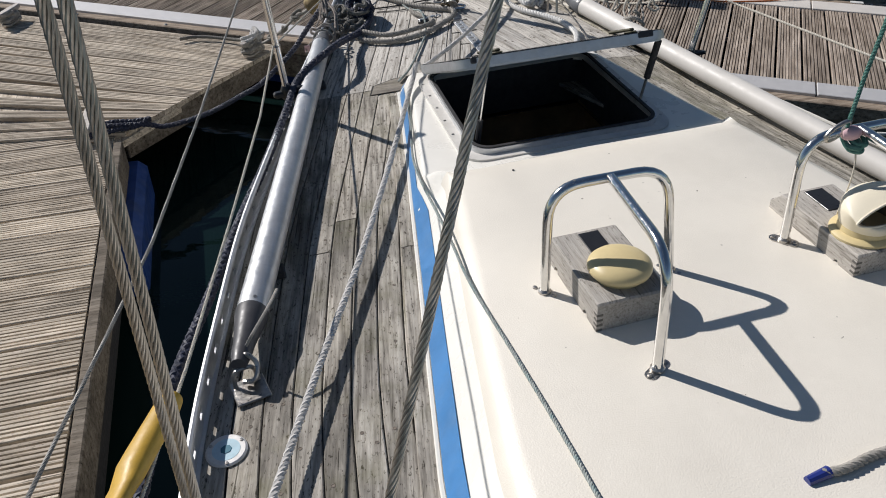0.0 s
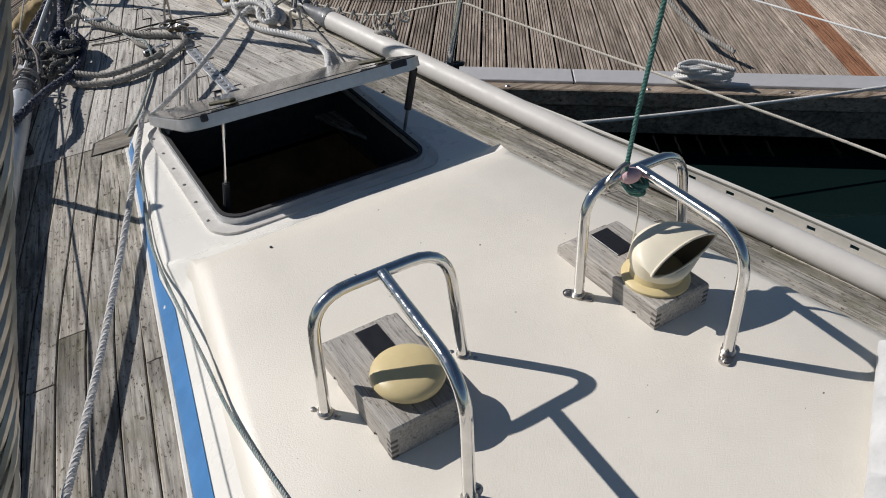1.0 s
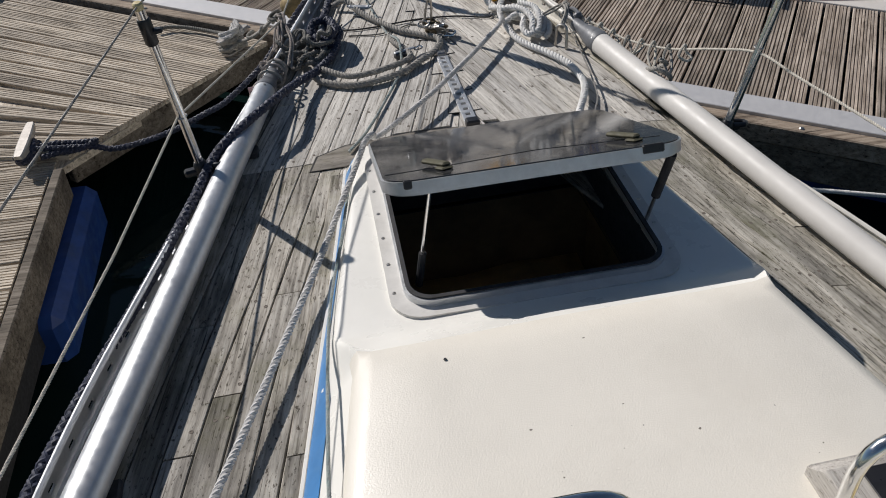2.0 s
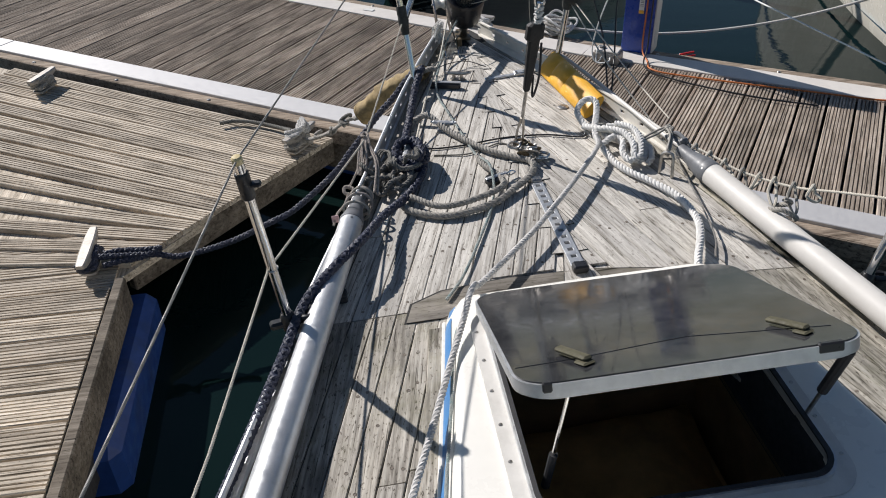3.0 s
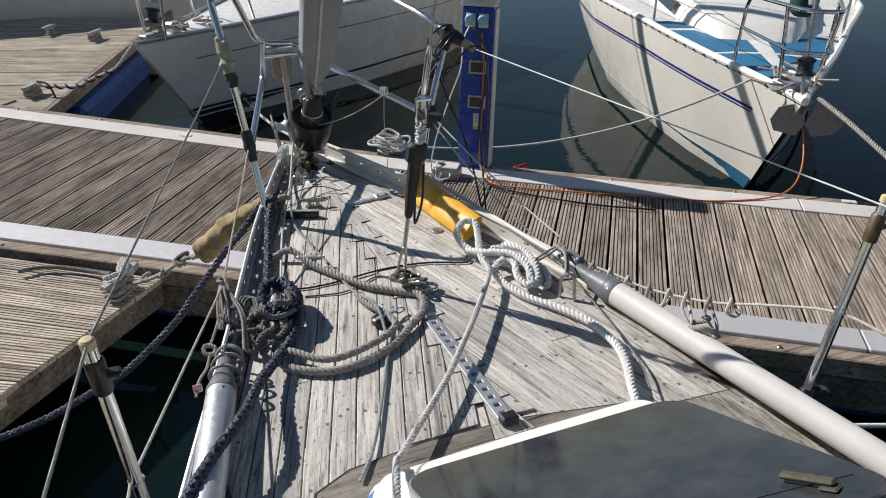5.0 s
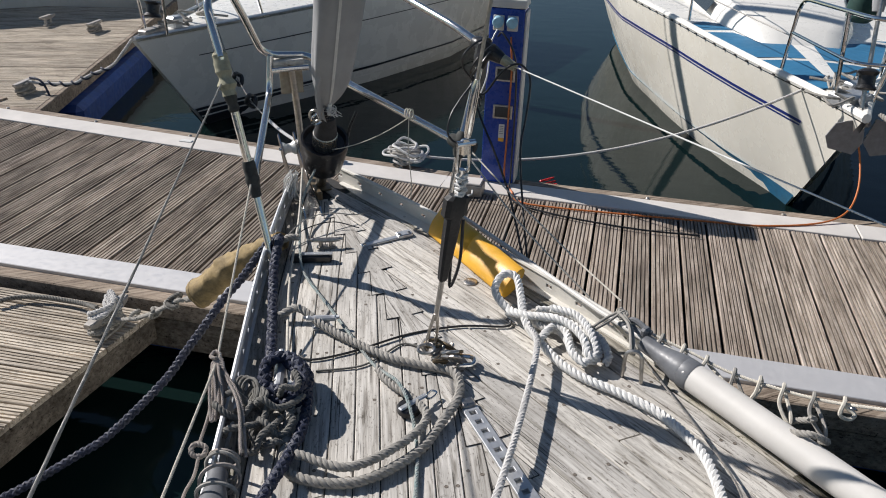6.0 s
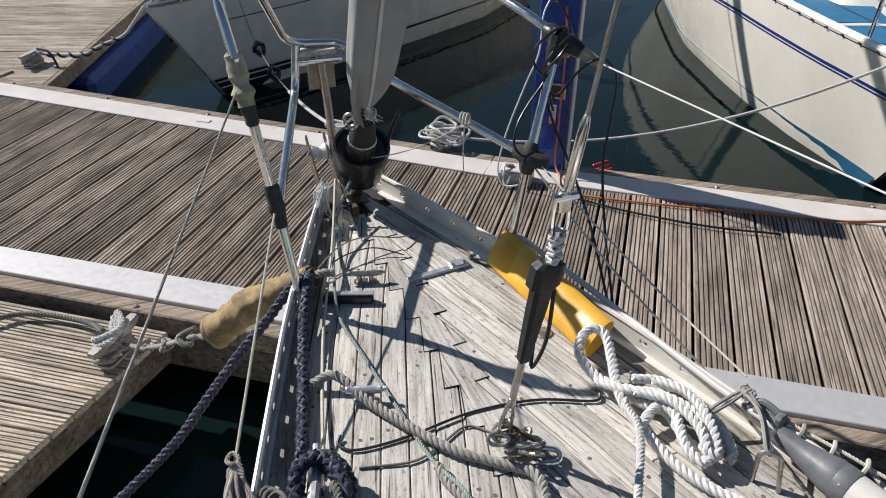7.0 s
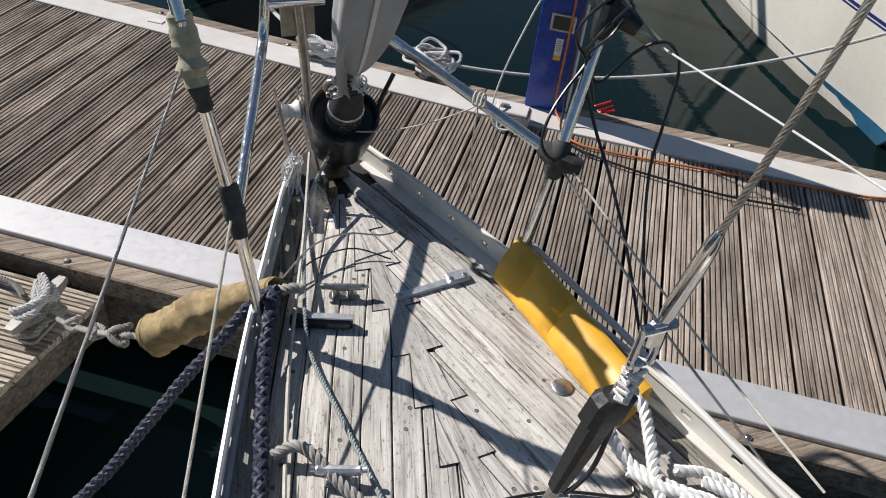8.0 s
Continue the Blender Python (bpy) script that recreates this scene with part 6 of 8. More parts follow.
# ---- yellow plastic sleeves ----
def soft_sleeve(a0, a1, b0, b1, thick, seed, dents):
    """A flattened plastic tube: its two edges run from a0 to b0 and a1 to b1."""
    rings = []
    n, k = 26, 20
    for j in range(n + 1):
        f = j / n
        p, q = Vector(a0).lerp(Vector(b0), f), Vector(a1).lerp(Vector(b1), f)
        c, u = (p + q) / 2, (q - p) / 2
        ax = (Vector(b0) - Vector(a0)).normalized()
        nn = u.normalized().cross(ax)
        if nn.z < 0:
            nn = -nn
        r = []
        for i in range(k):
            w = 2 * math.pi * i / k
            t = thick * (1 - (0.62 if math.sin(w) > 0 else 0.2) * sum(math.exp(-((f - d) / 0.035) ** 2) for d in dents)) * (0.8 if j in (0, n) else 1)
            t *= 1 + 0.14 * noise.noise((f * 5, math.cos(w) * 1.5, seed))
            r.append(c + u * math.cos(w) + nn * (t * math.sin(w)) + nn * (0.003 * noise.noise((f * 7, seed, math.sin(w)))))
        rings.append(r)
    s = loft(rings)
    s.f += [tuple(range(k)), tuple(len(rings) * k - 1 - i for i in range(k))]
    return s


solo("rail_sleeve", soft_sleeve((0.238, 4.262, 0.010), (0.325, 4.315, 0.078), (0.293, 3.795, 0.010), (0.372, 3.815, 0.078), 0.024, 2.0, (0.47, 0.18)), M_YELLOW, "bright yellow creased plastic sleeve along the toe rail", "sleeve", (0.29, 4.05, 0.01), group="yellow sleeves")
solo("rail_sleeve", soft_sleeve((-1.170, 1.09, 0.258), (-1.143, 1.078, 0.284), (-1.520, 0.35, 0.240), (-1.430, 0.35, 0.300), 0.022, 5.0, (0.25, 0.6)), M_YOLD, "worn yellow plastic sleeve on the lower lifeline", "sleeve", (-1.17, 0.7, 0.3), group="yellow sleeves")
rim_ = Shape().tube([(0.345, 4.30, 0.062), (0.40, 4.0, 0.062), (0.47, 3.55, 0.062), (0.53, 3.30, 0.058)], 0.008, 10)
solo("jackstay", rim_, M_ALUW, "thin pale grey rod along the toe rail", "rod", (0.40, 4.0, 0.06))

# ---- ropes on deck ----
def rope_thing(name, label, pts, r, mat, strands=3, n=8, closed=False, group=""):
    p = smooth(pts, n, closed)
    return solo(name, Shape().rope(p, r, strands), mat, label, "rope", p[0], group=group)


rope_thing("sheet", "grey laid rope running taut along the side deck", [(-1.24, 0.20, 0.06), (-1.165, 0.70, 0.045), (-1.032, 1.033, 0.040), (-0.901, 1.352, 0.038), (-0.739, 1.728, 0.038), (-0.535, 2.25, 0.046), (-0.44, 2.48, 0.078), (-0.372, 2.64, 0.106), (-0.350, 2.70, 0.112), (-0.322, 2.775, 0.085), (-0.29, 2.83, 0.050), (-0.06, 3.08, 0.05), (0.226, 3.461, 0.048), (0.275, 3.60, 0.035)], 0.0092, M_SHEET)
solo("flecked_line", Shape().rope(smooth([(-0.372, 2.70, 0.052), (-0.412, 2.58, 0.060), (-0.458, 2.35, 0.058), (-0.502, 2.14, 0.057), (-0.5225, 1.955, 0.082), (-0.538, 1.70, 0.124), (-0.546, 1.545, 0.143), (-0.553, 1.36, 0.150), (-0.540, 1.12, 0.153), (-0.527, 0.82, 0.154), (-0.52, 0.30, 0.155)], 8), 0.0042, 3, 0.02), M_FLECK, "thin flecked grey-green line along the coachroof edge", "line", (-0.54, 1.6, 0.12))
rope_thing("mooring_rope", "thick grey laid rope looped on the foredeck", [(-0.345, 3.93, 0.022), (-0.292, 3.915, 0.042), (-0.235, 3.815, 0.020), (-0.128, 3.640, 0.016), (-0.045, 3.560, 0.016), (0.012, 3.50, 0.018), (-0.010, 3.415, 0.020), (-0.09, 3.335, 0.018), (-0.185, 3.262, 0.016), (-0.334, 3.232, 0.016), (-0.455, 3.310, 0.018), (-0.435, 3.42, 0.03), (-0.40, 3.52, 0.05)], 0.0125, M_ROPEG)
rope_thing("mooring_rope", "second grey strand of the looped rope on the foredeck", [(-0.43, 3.345, 0.034), (-0.335, 3.262, 0.034), (-0.20, 3.288, 0.036), (-0.12, 3.352, 0.030), (-0.120, 3.44, 0.018), (-0.155, 3.54, 0.014), (-0.160, 3.60, 0.014)], 0.0115, M_ROPEG)
rope_thing("white_rope", "clean white laid rope with an eye, led along the starboard deck", [(0.335, 3.60, 0.040), (0.300, 3.650, 0.030), (0.268, 3.705, 0.026), (0.254, 3.762, 0.050), (0.276, 3.797, 0.070), (0.312, 3.808, 0.080), (0.332, 3.784, 0.072), (0.312, 3.717, 0.052), (0.285, 3.648, 0.040), (0.276, 3.583, 0.026), (0.280, 3.478, 0.018), (0.290, 3.41, 0.016), (0.316, 3.343, 0.016), (0.362, 3.265, 0.016), (0.408, 3.150, 0.016), (0.405, 3.0, 0.016), (0.330, 2.835, 0.016), (0.315, 2.80, 0.016)], 0.0128, M_ROPEW)
HITCH = "clean white laid rope hitched in a bundle by the toe rail"
rope_thing("white_rope", HITCH, [(0.255, 3.69, 0.030), (0.294, 3.622, 0.048), (0.351, 3.580, 0.050), (0.388, 3.513, 0.046), (0.378, 3.432, 0.040), (0.330, 3.390, 0.036), (0.318, 3.439, 0.042), (0.344, 3.513, 0.050), (0.330, 3.555, 0.048), (0.270, 3.530, 0.030)], 0.0122, M_ROPEW, group="white hitches")
rope_thing("white_rope", HITCH, [(0.293, 3.675, 0.026), (0.318, 3.590, 0.024), (0.352, 3.552, 0.022), (0.345, 3.470, 0.020), (0.365, 3.405, 0.022), (0.400, 3.440, 0.026), (0.428, 3.548, 0.030), (0.395, 3.632, 0.030), (0.335, 3.662, 0.034)], 0.0122, M_ROPEW, group="white hitches")
rope_thing("white_rope", HITCH, [(0.300, 3.600, 0.060), (0.345, 3.535, 0.072), (0.358, 3.455, 0.066), (0.345, 3.405, 0.050), (0.362, 3.395, 0.044), (0.385, 3.455, 0.066), (0.390, 3.540, 0.074), (0.350, 3.610, 0.068)], 0.0118, M_ROPEW, group="white hitches")
rope_thing("white_rope", HITCH, [(0.305, 3.62, 0.018), (0.360, 3.600, 0.020), (0.425, 3.500, 0.030), (0.412, 3.410, 0.028), (0.390, 3.385, 0.020)], 0.0118, M_ROPEW, group="white hitches")
ub = Shape().tube(fillet([(0.413, 3.343, 0.002), (0.418, 3.345, 0.080), (0.446, 3.318, 0.084), (0.441, 3.300, 0.002)], 0.022), 0.0052, 9)
solo("deck_eye", ub, M_STEELD, "tarnished bent steel eye by the toe rail", "deck eye", (0.43, 3.35, 0.0))
tc = thing("tied_cord", "grey cord hitched round the lifeline and tied down to the rail", "cord", (0.43, 3.42, 0.06))
TK = Vector((0.494, 3.488, 0.092))
for pts in ([(0.410, 3.492, 0.060), (0.452, 3.492, 0.080), TK, (0.498, 3.478, 0.070)], [(0.414, 3.484, 0.058), (0.458, 3.484, 0.074), TK + Vector((0.004, -0.008, 0.006)), (0.500, 3.47, 0.072)], [TK + Vector((-0.008, 0.0, 0.002)), (0.474, 3.42, 0.095), (0.437, 3.352, 0.078), (0.430, 3.338, 0.070)], [TK + Vector((0.0, -0.008, 0.002)), (0.482, 3.42, 0.088), (0.446, 3.352, 0.074), (0.436, 3.336, 0.066)]):
    part("strand", Shape().tube(smooth(pts, 6), 0.0042, 7), M_ROPEG, tc)
part("hitch", Shape().tube([TK + Vector((0.011 * math.cos(i * 0.9), 0.012 * math.sin(i * 0.9) - 0.0006 * i, 0.008 * math.sin(i * 1.3) - 0.003)) for i in range(26)], 0.0042, 6), M_ROPEG, tc, "turns round the lifeline")
# navy plait: turns on the cleat, a lead to the bow fairlead, one aft along the pole
navy = lambda label, pts, r=0.0145: solo("navy_rope", Shape().plait(smooth(pts, 8), r), M_ROPEN, label, "rope", pts[0], group="navy mooring ropes")
navy("dark navy plaited rope led from the fairlead to the cleat", [(-0.262, 4.300, 0.080), (-0.285, 4.235, 0.072), (-0.313, 4.16, 0.05), (-0.345, 4.03, 0.03), (-0.382, 3.86, 0.022), (-0.418, 3.70, 0.03), (-0.445, 3.585, 0.055), (-0.40, 3.515, 0.07), (-0.365, 3.575, 0.07), (-0.40, 3.665, 0.075)])
navy("dark navy plaited rope turned round the cleat", [(-0.435, 3.66, 0.055), (-0.37, 3.66, 0.06), (-0.345, 3.585, 0.05), (-0.385, 3.51, 0.045), (-0.45, 3.53, 0.05), (-0.44, 3.62, 0.085), (-0.38, 3.63, 0.09), (-0.365, 3.54, 0.085), (-0.42, 3.48, 0.06)])
navy("dark navy plaited rope led aft over the silver pole", [(-0.365, 3.60, 0.045), (-0.362, 3.52, 0.04), (-0.40, 3.42, 0.035), (-0.454, 3.335, 0.035), (-0.53, 3.21, 0.06), (-0.60, 3.04, 0.10), (-0.70, 2.91, 0.095), (-0.775, 2.79, 0.085), (-0.840, 2.60, 0.060), (-0.943, 2.27, 0.047), (-1.037, 1.98, 0.045), (-1.130, 1.66, 0.042), (-1.220, 1.377, 0.036), (-1.275, 1.1, 0.03), (-1.36, 0.5, 0.03)], 0.0132)
cb_w = to_boat((-1.755, 4.13, -0.60))
navy("dark navy plaited rope hanging from the bow to a pontoon cleat", [(-0.262, 4.30, 0.078), (-0.31, 4.295, 0.060), (-0.40, 4.285, -0.035), (-0.47, 4.276, -0.098), (-0.61, 4.26, -0.250), (-0.70, 4.25, -0.345), (-0.886, 4.227, -0.480), (-1.0, 4.215, -0.525), (-1.2, 4.19, -0.587), (-1.42, 4.165, -0.610), (-1.53, 4.155, -0.575), tuple(cb_w)], 0.0135)
# grey tangle beside the cleat
rnd = random.Random(12)
for i in range(7):
    c = Vector((-0.475 + 0.012 * i * (-1) ** i, 3.43 + 0.018 * i, 0.03 + 0.008 * i))
    m = Matrix.Translation(c) @ Euler((rnd.uniform(-0.5, 0.5), rnd.uniform(-0.5, 0.5), rnd.uniform(0, 3))).to_matrix().to_4x4()
    k_ = rnd.uniform(0.8, 1.2)
    rope_thing("tangled_rope", "dirty grey rope in a tangle beside the cleat", [m @ Vector((k_ * 0.055 * math.cos(w), k_ * 0.035 * math.sin(w), 0.012 * math.sin(3 * w + i))) for w in [2 * math.pi * j / 9 for j in range(9)]], 0.0085, M_ROPED, group="rope tangle")
# hank of cord hung on the lower lifeline
M_HANK = mat_plain("faded_cord", (0.40, 0.35, 0.31), 0.85, vary=0.3, scale=70.0, relief=0.5, relief_scale=800.0, dirt=(0.18, 0.16, 0.14), dirt_amount=0.4)
hk = thing("rope_hank", "hank of faded beige cord tied to the lower lifeline", "rope", (-0.555, 3.63, 0.03))
rnd = random.Random(17)
HT = Vector((-0.549, 3.648, 0.104))
for i in range(9):
    o = (i - 4) / 4
    ln_ = rnd.uniform(0.85, 1.12)
    side_ = Vector((0.40, -0.10, 0)) * 0.040 * o
    dn = Vector((-0.02, -0.115 - 0.02 * abs(o), -0.050)) * ln_
    deep = Vector((-0.010, -0.012, 0.012)) * (i % 3 - 1)
    part("loop", Shape().rope(smooth([HT + side_ * 0.15, HT + side_ * 0.8 + dn * 0.25 + deep, HT + side_ * 1.15 + dn * 0.7 + deep, HT + side_ * 1.0 + dn + deep, HT + side_ * 0.55 + dn * 0.97 + deep, HT + side_ * 0.35 + dn * 0.5 + deep * 0.5], 6, True), 0.0042, 3), M_HANK, hk)
part("binding", Shape().tube([HT + Vector((0.014 * math.cos(w * 0.8), 0.009 * math.sin(w * 0.8) - 0.0008 * w, 0.011 * math.sin(w * 0.8 + 0.6) - 0.0004 * w)) for w in range(36)], 0.0042, 7), M_HANK, hk, "turns binding the hank")
part("knot", Shape().rope(smooth([HT + Vector(v) for v in ((0.006, 0.0, 0.006), (0.012, 0.018, 0.012), (0.002, 0.032, 0.014), (-0.010, 0.018, 0.012), (-0.002, 0.004, 0.014), (0.008, 0.012, 0.004))], 6, True), 0.005, 3), M_HANK, hk, "hitch on the lifeline")
for a_, b_, c_ in (((-0.556, 3.63, 0.095), (-0.590, 3.53, 0.055), (-0.626, 3.450, 0.036)), ((-0.540, 3.63, 0.095), (-0.525, 3.50, 0.085), (-0.545, 3.36, 0.060)), ((-0.536, 3.63, 0.095), (-0.518, 3.51, 0.082), (-0.535, 3.36, 0.050))):
    part("strand", Shape().rope(smooth([a_, b_, c_], 8), 0.0042, 3), M_HANK, hk)
KN = Vector((-0.628, 3.439, 0.030))
part("overhand_knot", Shape().rope(smooth([KN + Vector(v) for v in ((0.010, 0.014, 0.004), (-0.010, 0.010, 0.012), (-0.014, -0.008, 0.002), (0.006, -0.014, -0.004), (0.016, 0.0, 0.006), (-0.002, 0.014, 0.012))], 6, True), 0.0065, 3), M_HANK, hk)
part("tail", Shape().rope(smooth([KN + Vector((0, -0.01, 0)), KN + Vector((-0.018, -0.055, -0.015)), KN + Vector((-0.045, -0.10, -0.02)), KN + Vector((-0.06, -0.15, -0.03))], 7), 0.0042, 3), M_HANK, hk)
part("tag", Shape().box((0.024, 0.005, 0.036), KN + Vector((-0.052, -0.13, -0.02)), Matrix.Rotation(0.4, 3, "X"), 0.002), M_PINK, hk, "small faded red and white tag")
hk2 = thing("rope_hank", "small dark hank of grey cord on the toe rail", "rope", (-0.50, 3.56, 0.03))
for i in range(6):
    c = Vector((-0.500 + 0.005 * i, 3.575 - 0.010 * i, 0.062 + 0.004 * (i % 3)))
    part("loop", Shape().tube([c + Vector((0.020 * math.cos(w), 0.034 * math.sin(w), 0.016 * math.sin(w + i * 0.5))) for w in [2 * math.pi * j / 16 for j in range(16)]], 0.0045, 7, closed=True), M_ROPED, hk2)
cl_ = thing("cord_lashing", "turns of grey cord lashing round the pole's front end", "cord", (-0.60, 3.30, 0.06))
pd_ = Vector((0.30, 1, 0)).normalized()
ps1, ps2 = sweep([Vector((0, 0, 0)), pd_])[0]
rnd = random.Random(23)
for i in range(4):
    c = Vector((-0.612, 3.255, 0.058)) + pd_ * (0.040 * i + rnd.uniform(-0.01, 0.01))
    r_ = (0.0405, 0.040, 0.035, 0.031)[i]
    part("turn", Shape().tube([c + ps1 * (r_ * math.cos(w)) + ps2 * (r_ * math.sin(w)) + pd_ * (0.008 * math.sin(w + i * 1.9)) for w in [2 * math.pi * j / 20 for j in range(20)]], 0.0042, 6, closed=True), M_HANK if i % 2 else M_ROPEG, cl_)
# thin lines and cords on deck
thin = lambda name, label, pts, r, mat, cat="line": solo(name, Shape().tube(smooth(pts, 7), r, 7), mat, label, cat, pts[0])
solo("furling_line", Shape().rope(smooth([(-0.03, 4.70, 0.15), (-0.10, 4.66, 0.05), (-0.135, 4.58, 0.014), (-0.205, 4.28, 0.040), (-0.222, 4.16, 0.014), (-0.205, 3.988, 0.010), (-0.185, 3.80, 0.010), (-0.165, 3.62, 0.012), (-0.140, 3.47, 0.040), (-0.165, 3.30, 0.012), (-0.255, 3.08, 0.010), (-0.335, 2.91, 0.012), (-0.395, 2.82, 0.012)], 8), 0.005, 3, 0.024), M_FLECK, "flecked grey-blue furling line led aft along the deck", "line", (-0.2, 4.0, 0.01))
thin("side_line", "pale cord led from the bow along the port deck edge", [(-0.085, 4.72, 0.13), (-0.155, 4.50, 0.05), (-0.225, 4.28, 0.035), (-0.275, 4.12, 0.022), (-0.330, 3.90, 0.015), (-0.37, 3.72, 0.02)], 0.0042, M_CORD)
thin("black_cord", "black elastic cord with hooked ends across the foredeck", [(-0.325, 3.757, 0.012), (-0.334, 3.735, 0.007), (-0.300, 3.708, 0.006), (-0.192, 3.705, 0.006), (-0.034, 3.724, 0.006), (0.116, 3.707, 0.006), (0.232, 3.657, 0.006), (0.256, 3.668, 0.008), (0.252, 3.684, 0.012)], 0.0033, M_BLACK)
thin("thin_cord", "thin grey cord curled on the foredeck", [(-0.31, 3.66, 0.004), (-0.20, 3.635, 0.006), (-0.13, 3.66, 0.004), (-0.06, 3.69, 0.004), (-0.01, 3.64, 0.006)], 0.0028, M_ROPED)
thin("thin_cord", "thin dark wire curved from the toe rail to the furling drum", [(-0.245, 4.37, 0.03), (-0.15, 4.45, 0.05), (-0.06, 4.475, 0.05), (0.03, 4.47, 0.03), (0.10, 4.50, 0.012)], 0.0022, M_WIRE)
thin("thin_cord", "thin dark wire lying by the forward cleat", [(-0.215, 4.39, 0.02), (-0.14, 4.43, 0.03), (-0.05, 4.44, 0.03), (0.03, 4.40, 0.01)], 0.002, M_BLACK)
thin("stay_wire", "dark thin wire from the toe rail up to the pulpit joint", [(0.365, 4.27, 0.30), (0.42, 3.93, 0.16), (0.49, 3.50, 0.04), (0.44, 3.0, 0.012), (0.385, 2.84, 0.010)], 0.0028, M_WIRE)
thin("stay_line", "pale cord from the pulpit joint to the lashed lifeline", [(0.372, 4.265, 0.315), (0.43, 4.0, 0.22), (0.475, 3.72, 0.15), (0.50, 3.50, 0.118)], 0.0026, M_CORD)
# cord lashings along the starboard lifeline
rnd = random.Random(31)
for i in range(8):
    y = 3.36 - 0.058 * i - rnd.uniform(0, 0.03)
    x, z = (float(np.interp(-y, [-p[1] for p in CORD_S], [p[k] for p in CORD_S])) for k in (0, 2))
    a = Vector((x, y, z))
    k_ = rnd.choice((0.6, 0.9, 1.1, 1.3))
    tx, ty = rnd.uniform(-0.02, 0.02), rnd.uniform(-0.04, 0.02)
    s = Shape()
    s.tube(smooth([a + Vector((0.006, 0.012, 0.006)), a + Vector((-0.008, 0.0, 0.007)), a + Vector((-0.022, -0.012 * k_, -0.03 * k_)), a + Vector((-0.012 + tx, -0.036 * k_ + ty, -0.062 * k_)), a + Vector((0.004 + tx, -0.020 + ty, -0.05 * k_)), a + Vector((0.012, 0.010, -0.018))], 6, True), 0.0046, 6, closed=True)
    solo("lashing", s, M_CORD if i % 3 else M_ROPEG, "loop of pale cord lashing the lifeline to the toe rail", "lashing", a, group="lifeline lashings")
bl = Shape().rope(smooth([(0.64, 2.96, 0.09), (0.675, 2.98, 0.06), (0.65, 3.02, 0.03), (0.605, 2.98, 0.05), (0.62, 2.93, 0.075), (0.66, 2.92, 0.05), (0.68, 2.95, 0.02)], 7), 0.0085, 3)
solo("knotted_rope", bl, M_ROPEG, "knot of grey rope on the starboard lifeline", "rope", (0.62, 2.96, 0.1))
# rope to the pontoon cleat with its chafe sleeve
ca = to_boat((-0.825, 5.075, -0.595))
p0 = Vector((-0.252, 4.318, 0.058))
low = Vector((-0.533, 4.528, -0.205))
ln = smooth([p0 + Vector((0.05, -0.02, 0.01)), p0, (p0 + low) / 2 + Vector((0, 0, 0.012)), low, Vector((-0.575, 4.58, -0.245))], 8)
ml = thing("mooring_line", "grey mooring line from the bow fairlead to a pontoon cleat", "rope", p0)
part("eye_end", Shape().rope(ln, 0.0125, 3), M_ROPEG, ml, "end under the chafe sleeve")
k1 = Vector((-0.612, 4.622, -0.268))
run = smooth([k1 + Vector((0.03, -0.03, 0.015)), k1, k1.lerp(ca, 0.35) + Vector((0, 0, -0.02)), k1.lerp(ca, 0.7) + Vector((0, 0, -0.02)), ca, to_boat((-0.88, 5.12, -0.60))], 8)
part("run", Shape().rope(run, 0.0095, 3), M_ROPEG, ml, "thinner rope to the cleat")
kd = (ca - k1).normalized()
ku, kv = sweep([k1, k1 + kd])[0]
for f, k_ in ((0.0, 1.35), (0.06, 1.1), (0.34, 1.0), (0.66, 0.95)):
    c = k1.lerp(ca, f) + Vector((0, 0, -0.02 * math.sin(math.pi * min(1, f * 1.3))))
    kn = [c + ku * (0.017 * k_ * math.sin(w)) + kv * (0.015 * k_ * math.cos(w + 0.4)) + kd * (0.020 * k_ * math.sin(2 * w + f * 9)) for w in [2 * math.pi * j / 16 for j in range(16)]]
    part("knot", Shape().rope(smooth(kn, 4, True), 0.0088, 3), M_ROPEG if k_ < 1.2 else M_ROPED, ml, "half hitch")
rings = []
for j in range(46):
    f = j / 45
    c = p0.lerp(low, 0.0 + 0.99 * f) + Vector((0, 0, 0.020 * math.sin(math.pi * f)))
    a, b = sweep([c, c + (low - p0)])[0]
    rr = float(np.interp(f, (0, 0.25, 0.45, 0.7, 1.0), (0.030, 0.036, 0.040, 0.049, 0.052))) * (1 + 0.10 * noise.noise((j * 0.22, 2.2, 0)))
    rings.append([])
    for w in [2 * math.pi * i / 24 for i in range(24)]:
        lump = 1 + (0.14 + 0.22 * math.exp(-((f - 0.55) / 0.2) ** 2)) * noise.noise((j * 0.28, 1.6 * math.cos(w), 1.6 * math.sin(w))) + 0.10 * noise.noise((j * 0.9, 4 * math.cos(w), 4 * math.sin(w)))
        rings[-1].append(c + a * (rr * lump * math.cos(w)) + b * (rr * lump * math.sin(w)))
cf = loft(rings)
# rolled-in mouths at both ends
for e, sg in ((rings[0], -1), (rings[-1], 1)):
    c = sum(e, Vector()) / 24
    o = len(cf.v)
    cf.v += [tuple(c + (p - c) * 0.80 - (low - p0).normalized() * (sg * 0.03)) for p in e]
    e0 = 0 if sg < 0 else (len(rings) - 1) * 24
    cf.f += [(e0 + i, e0 + (i + 1) % 24, o + (i + 1) % 24, o + i) if sg > 0 else (e0 + (i + 1) % 24, e0 + i, o + i, o + (i + 1) % 24) for i in range(24)]
chs = thing("chafe_sleeve", "grubby tan canvas chafe sleeve on the mooring line", "sleeve", p0)
part("tube", cf, M_TAN, chs, "stiff stained canvas tube", 75)
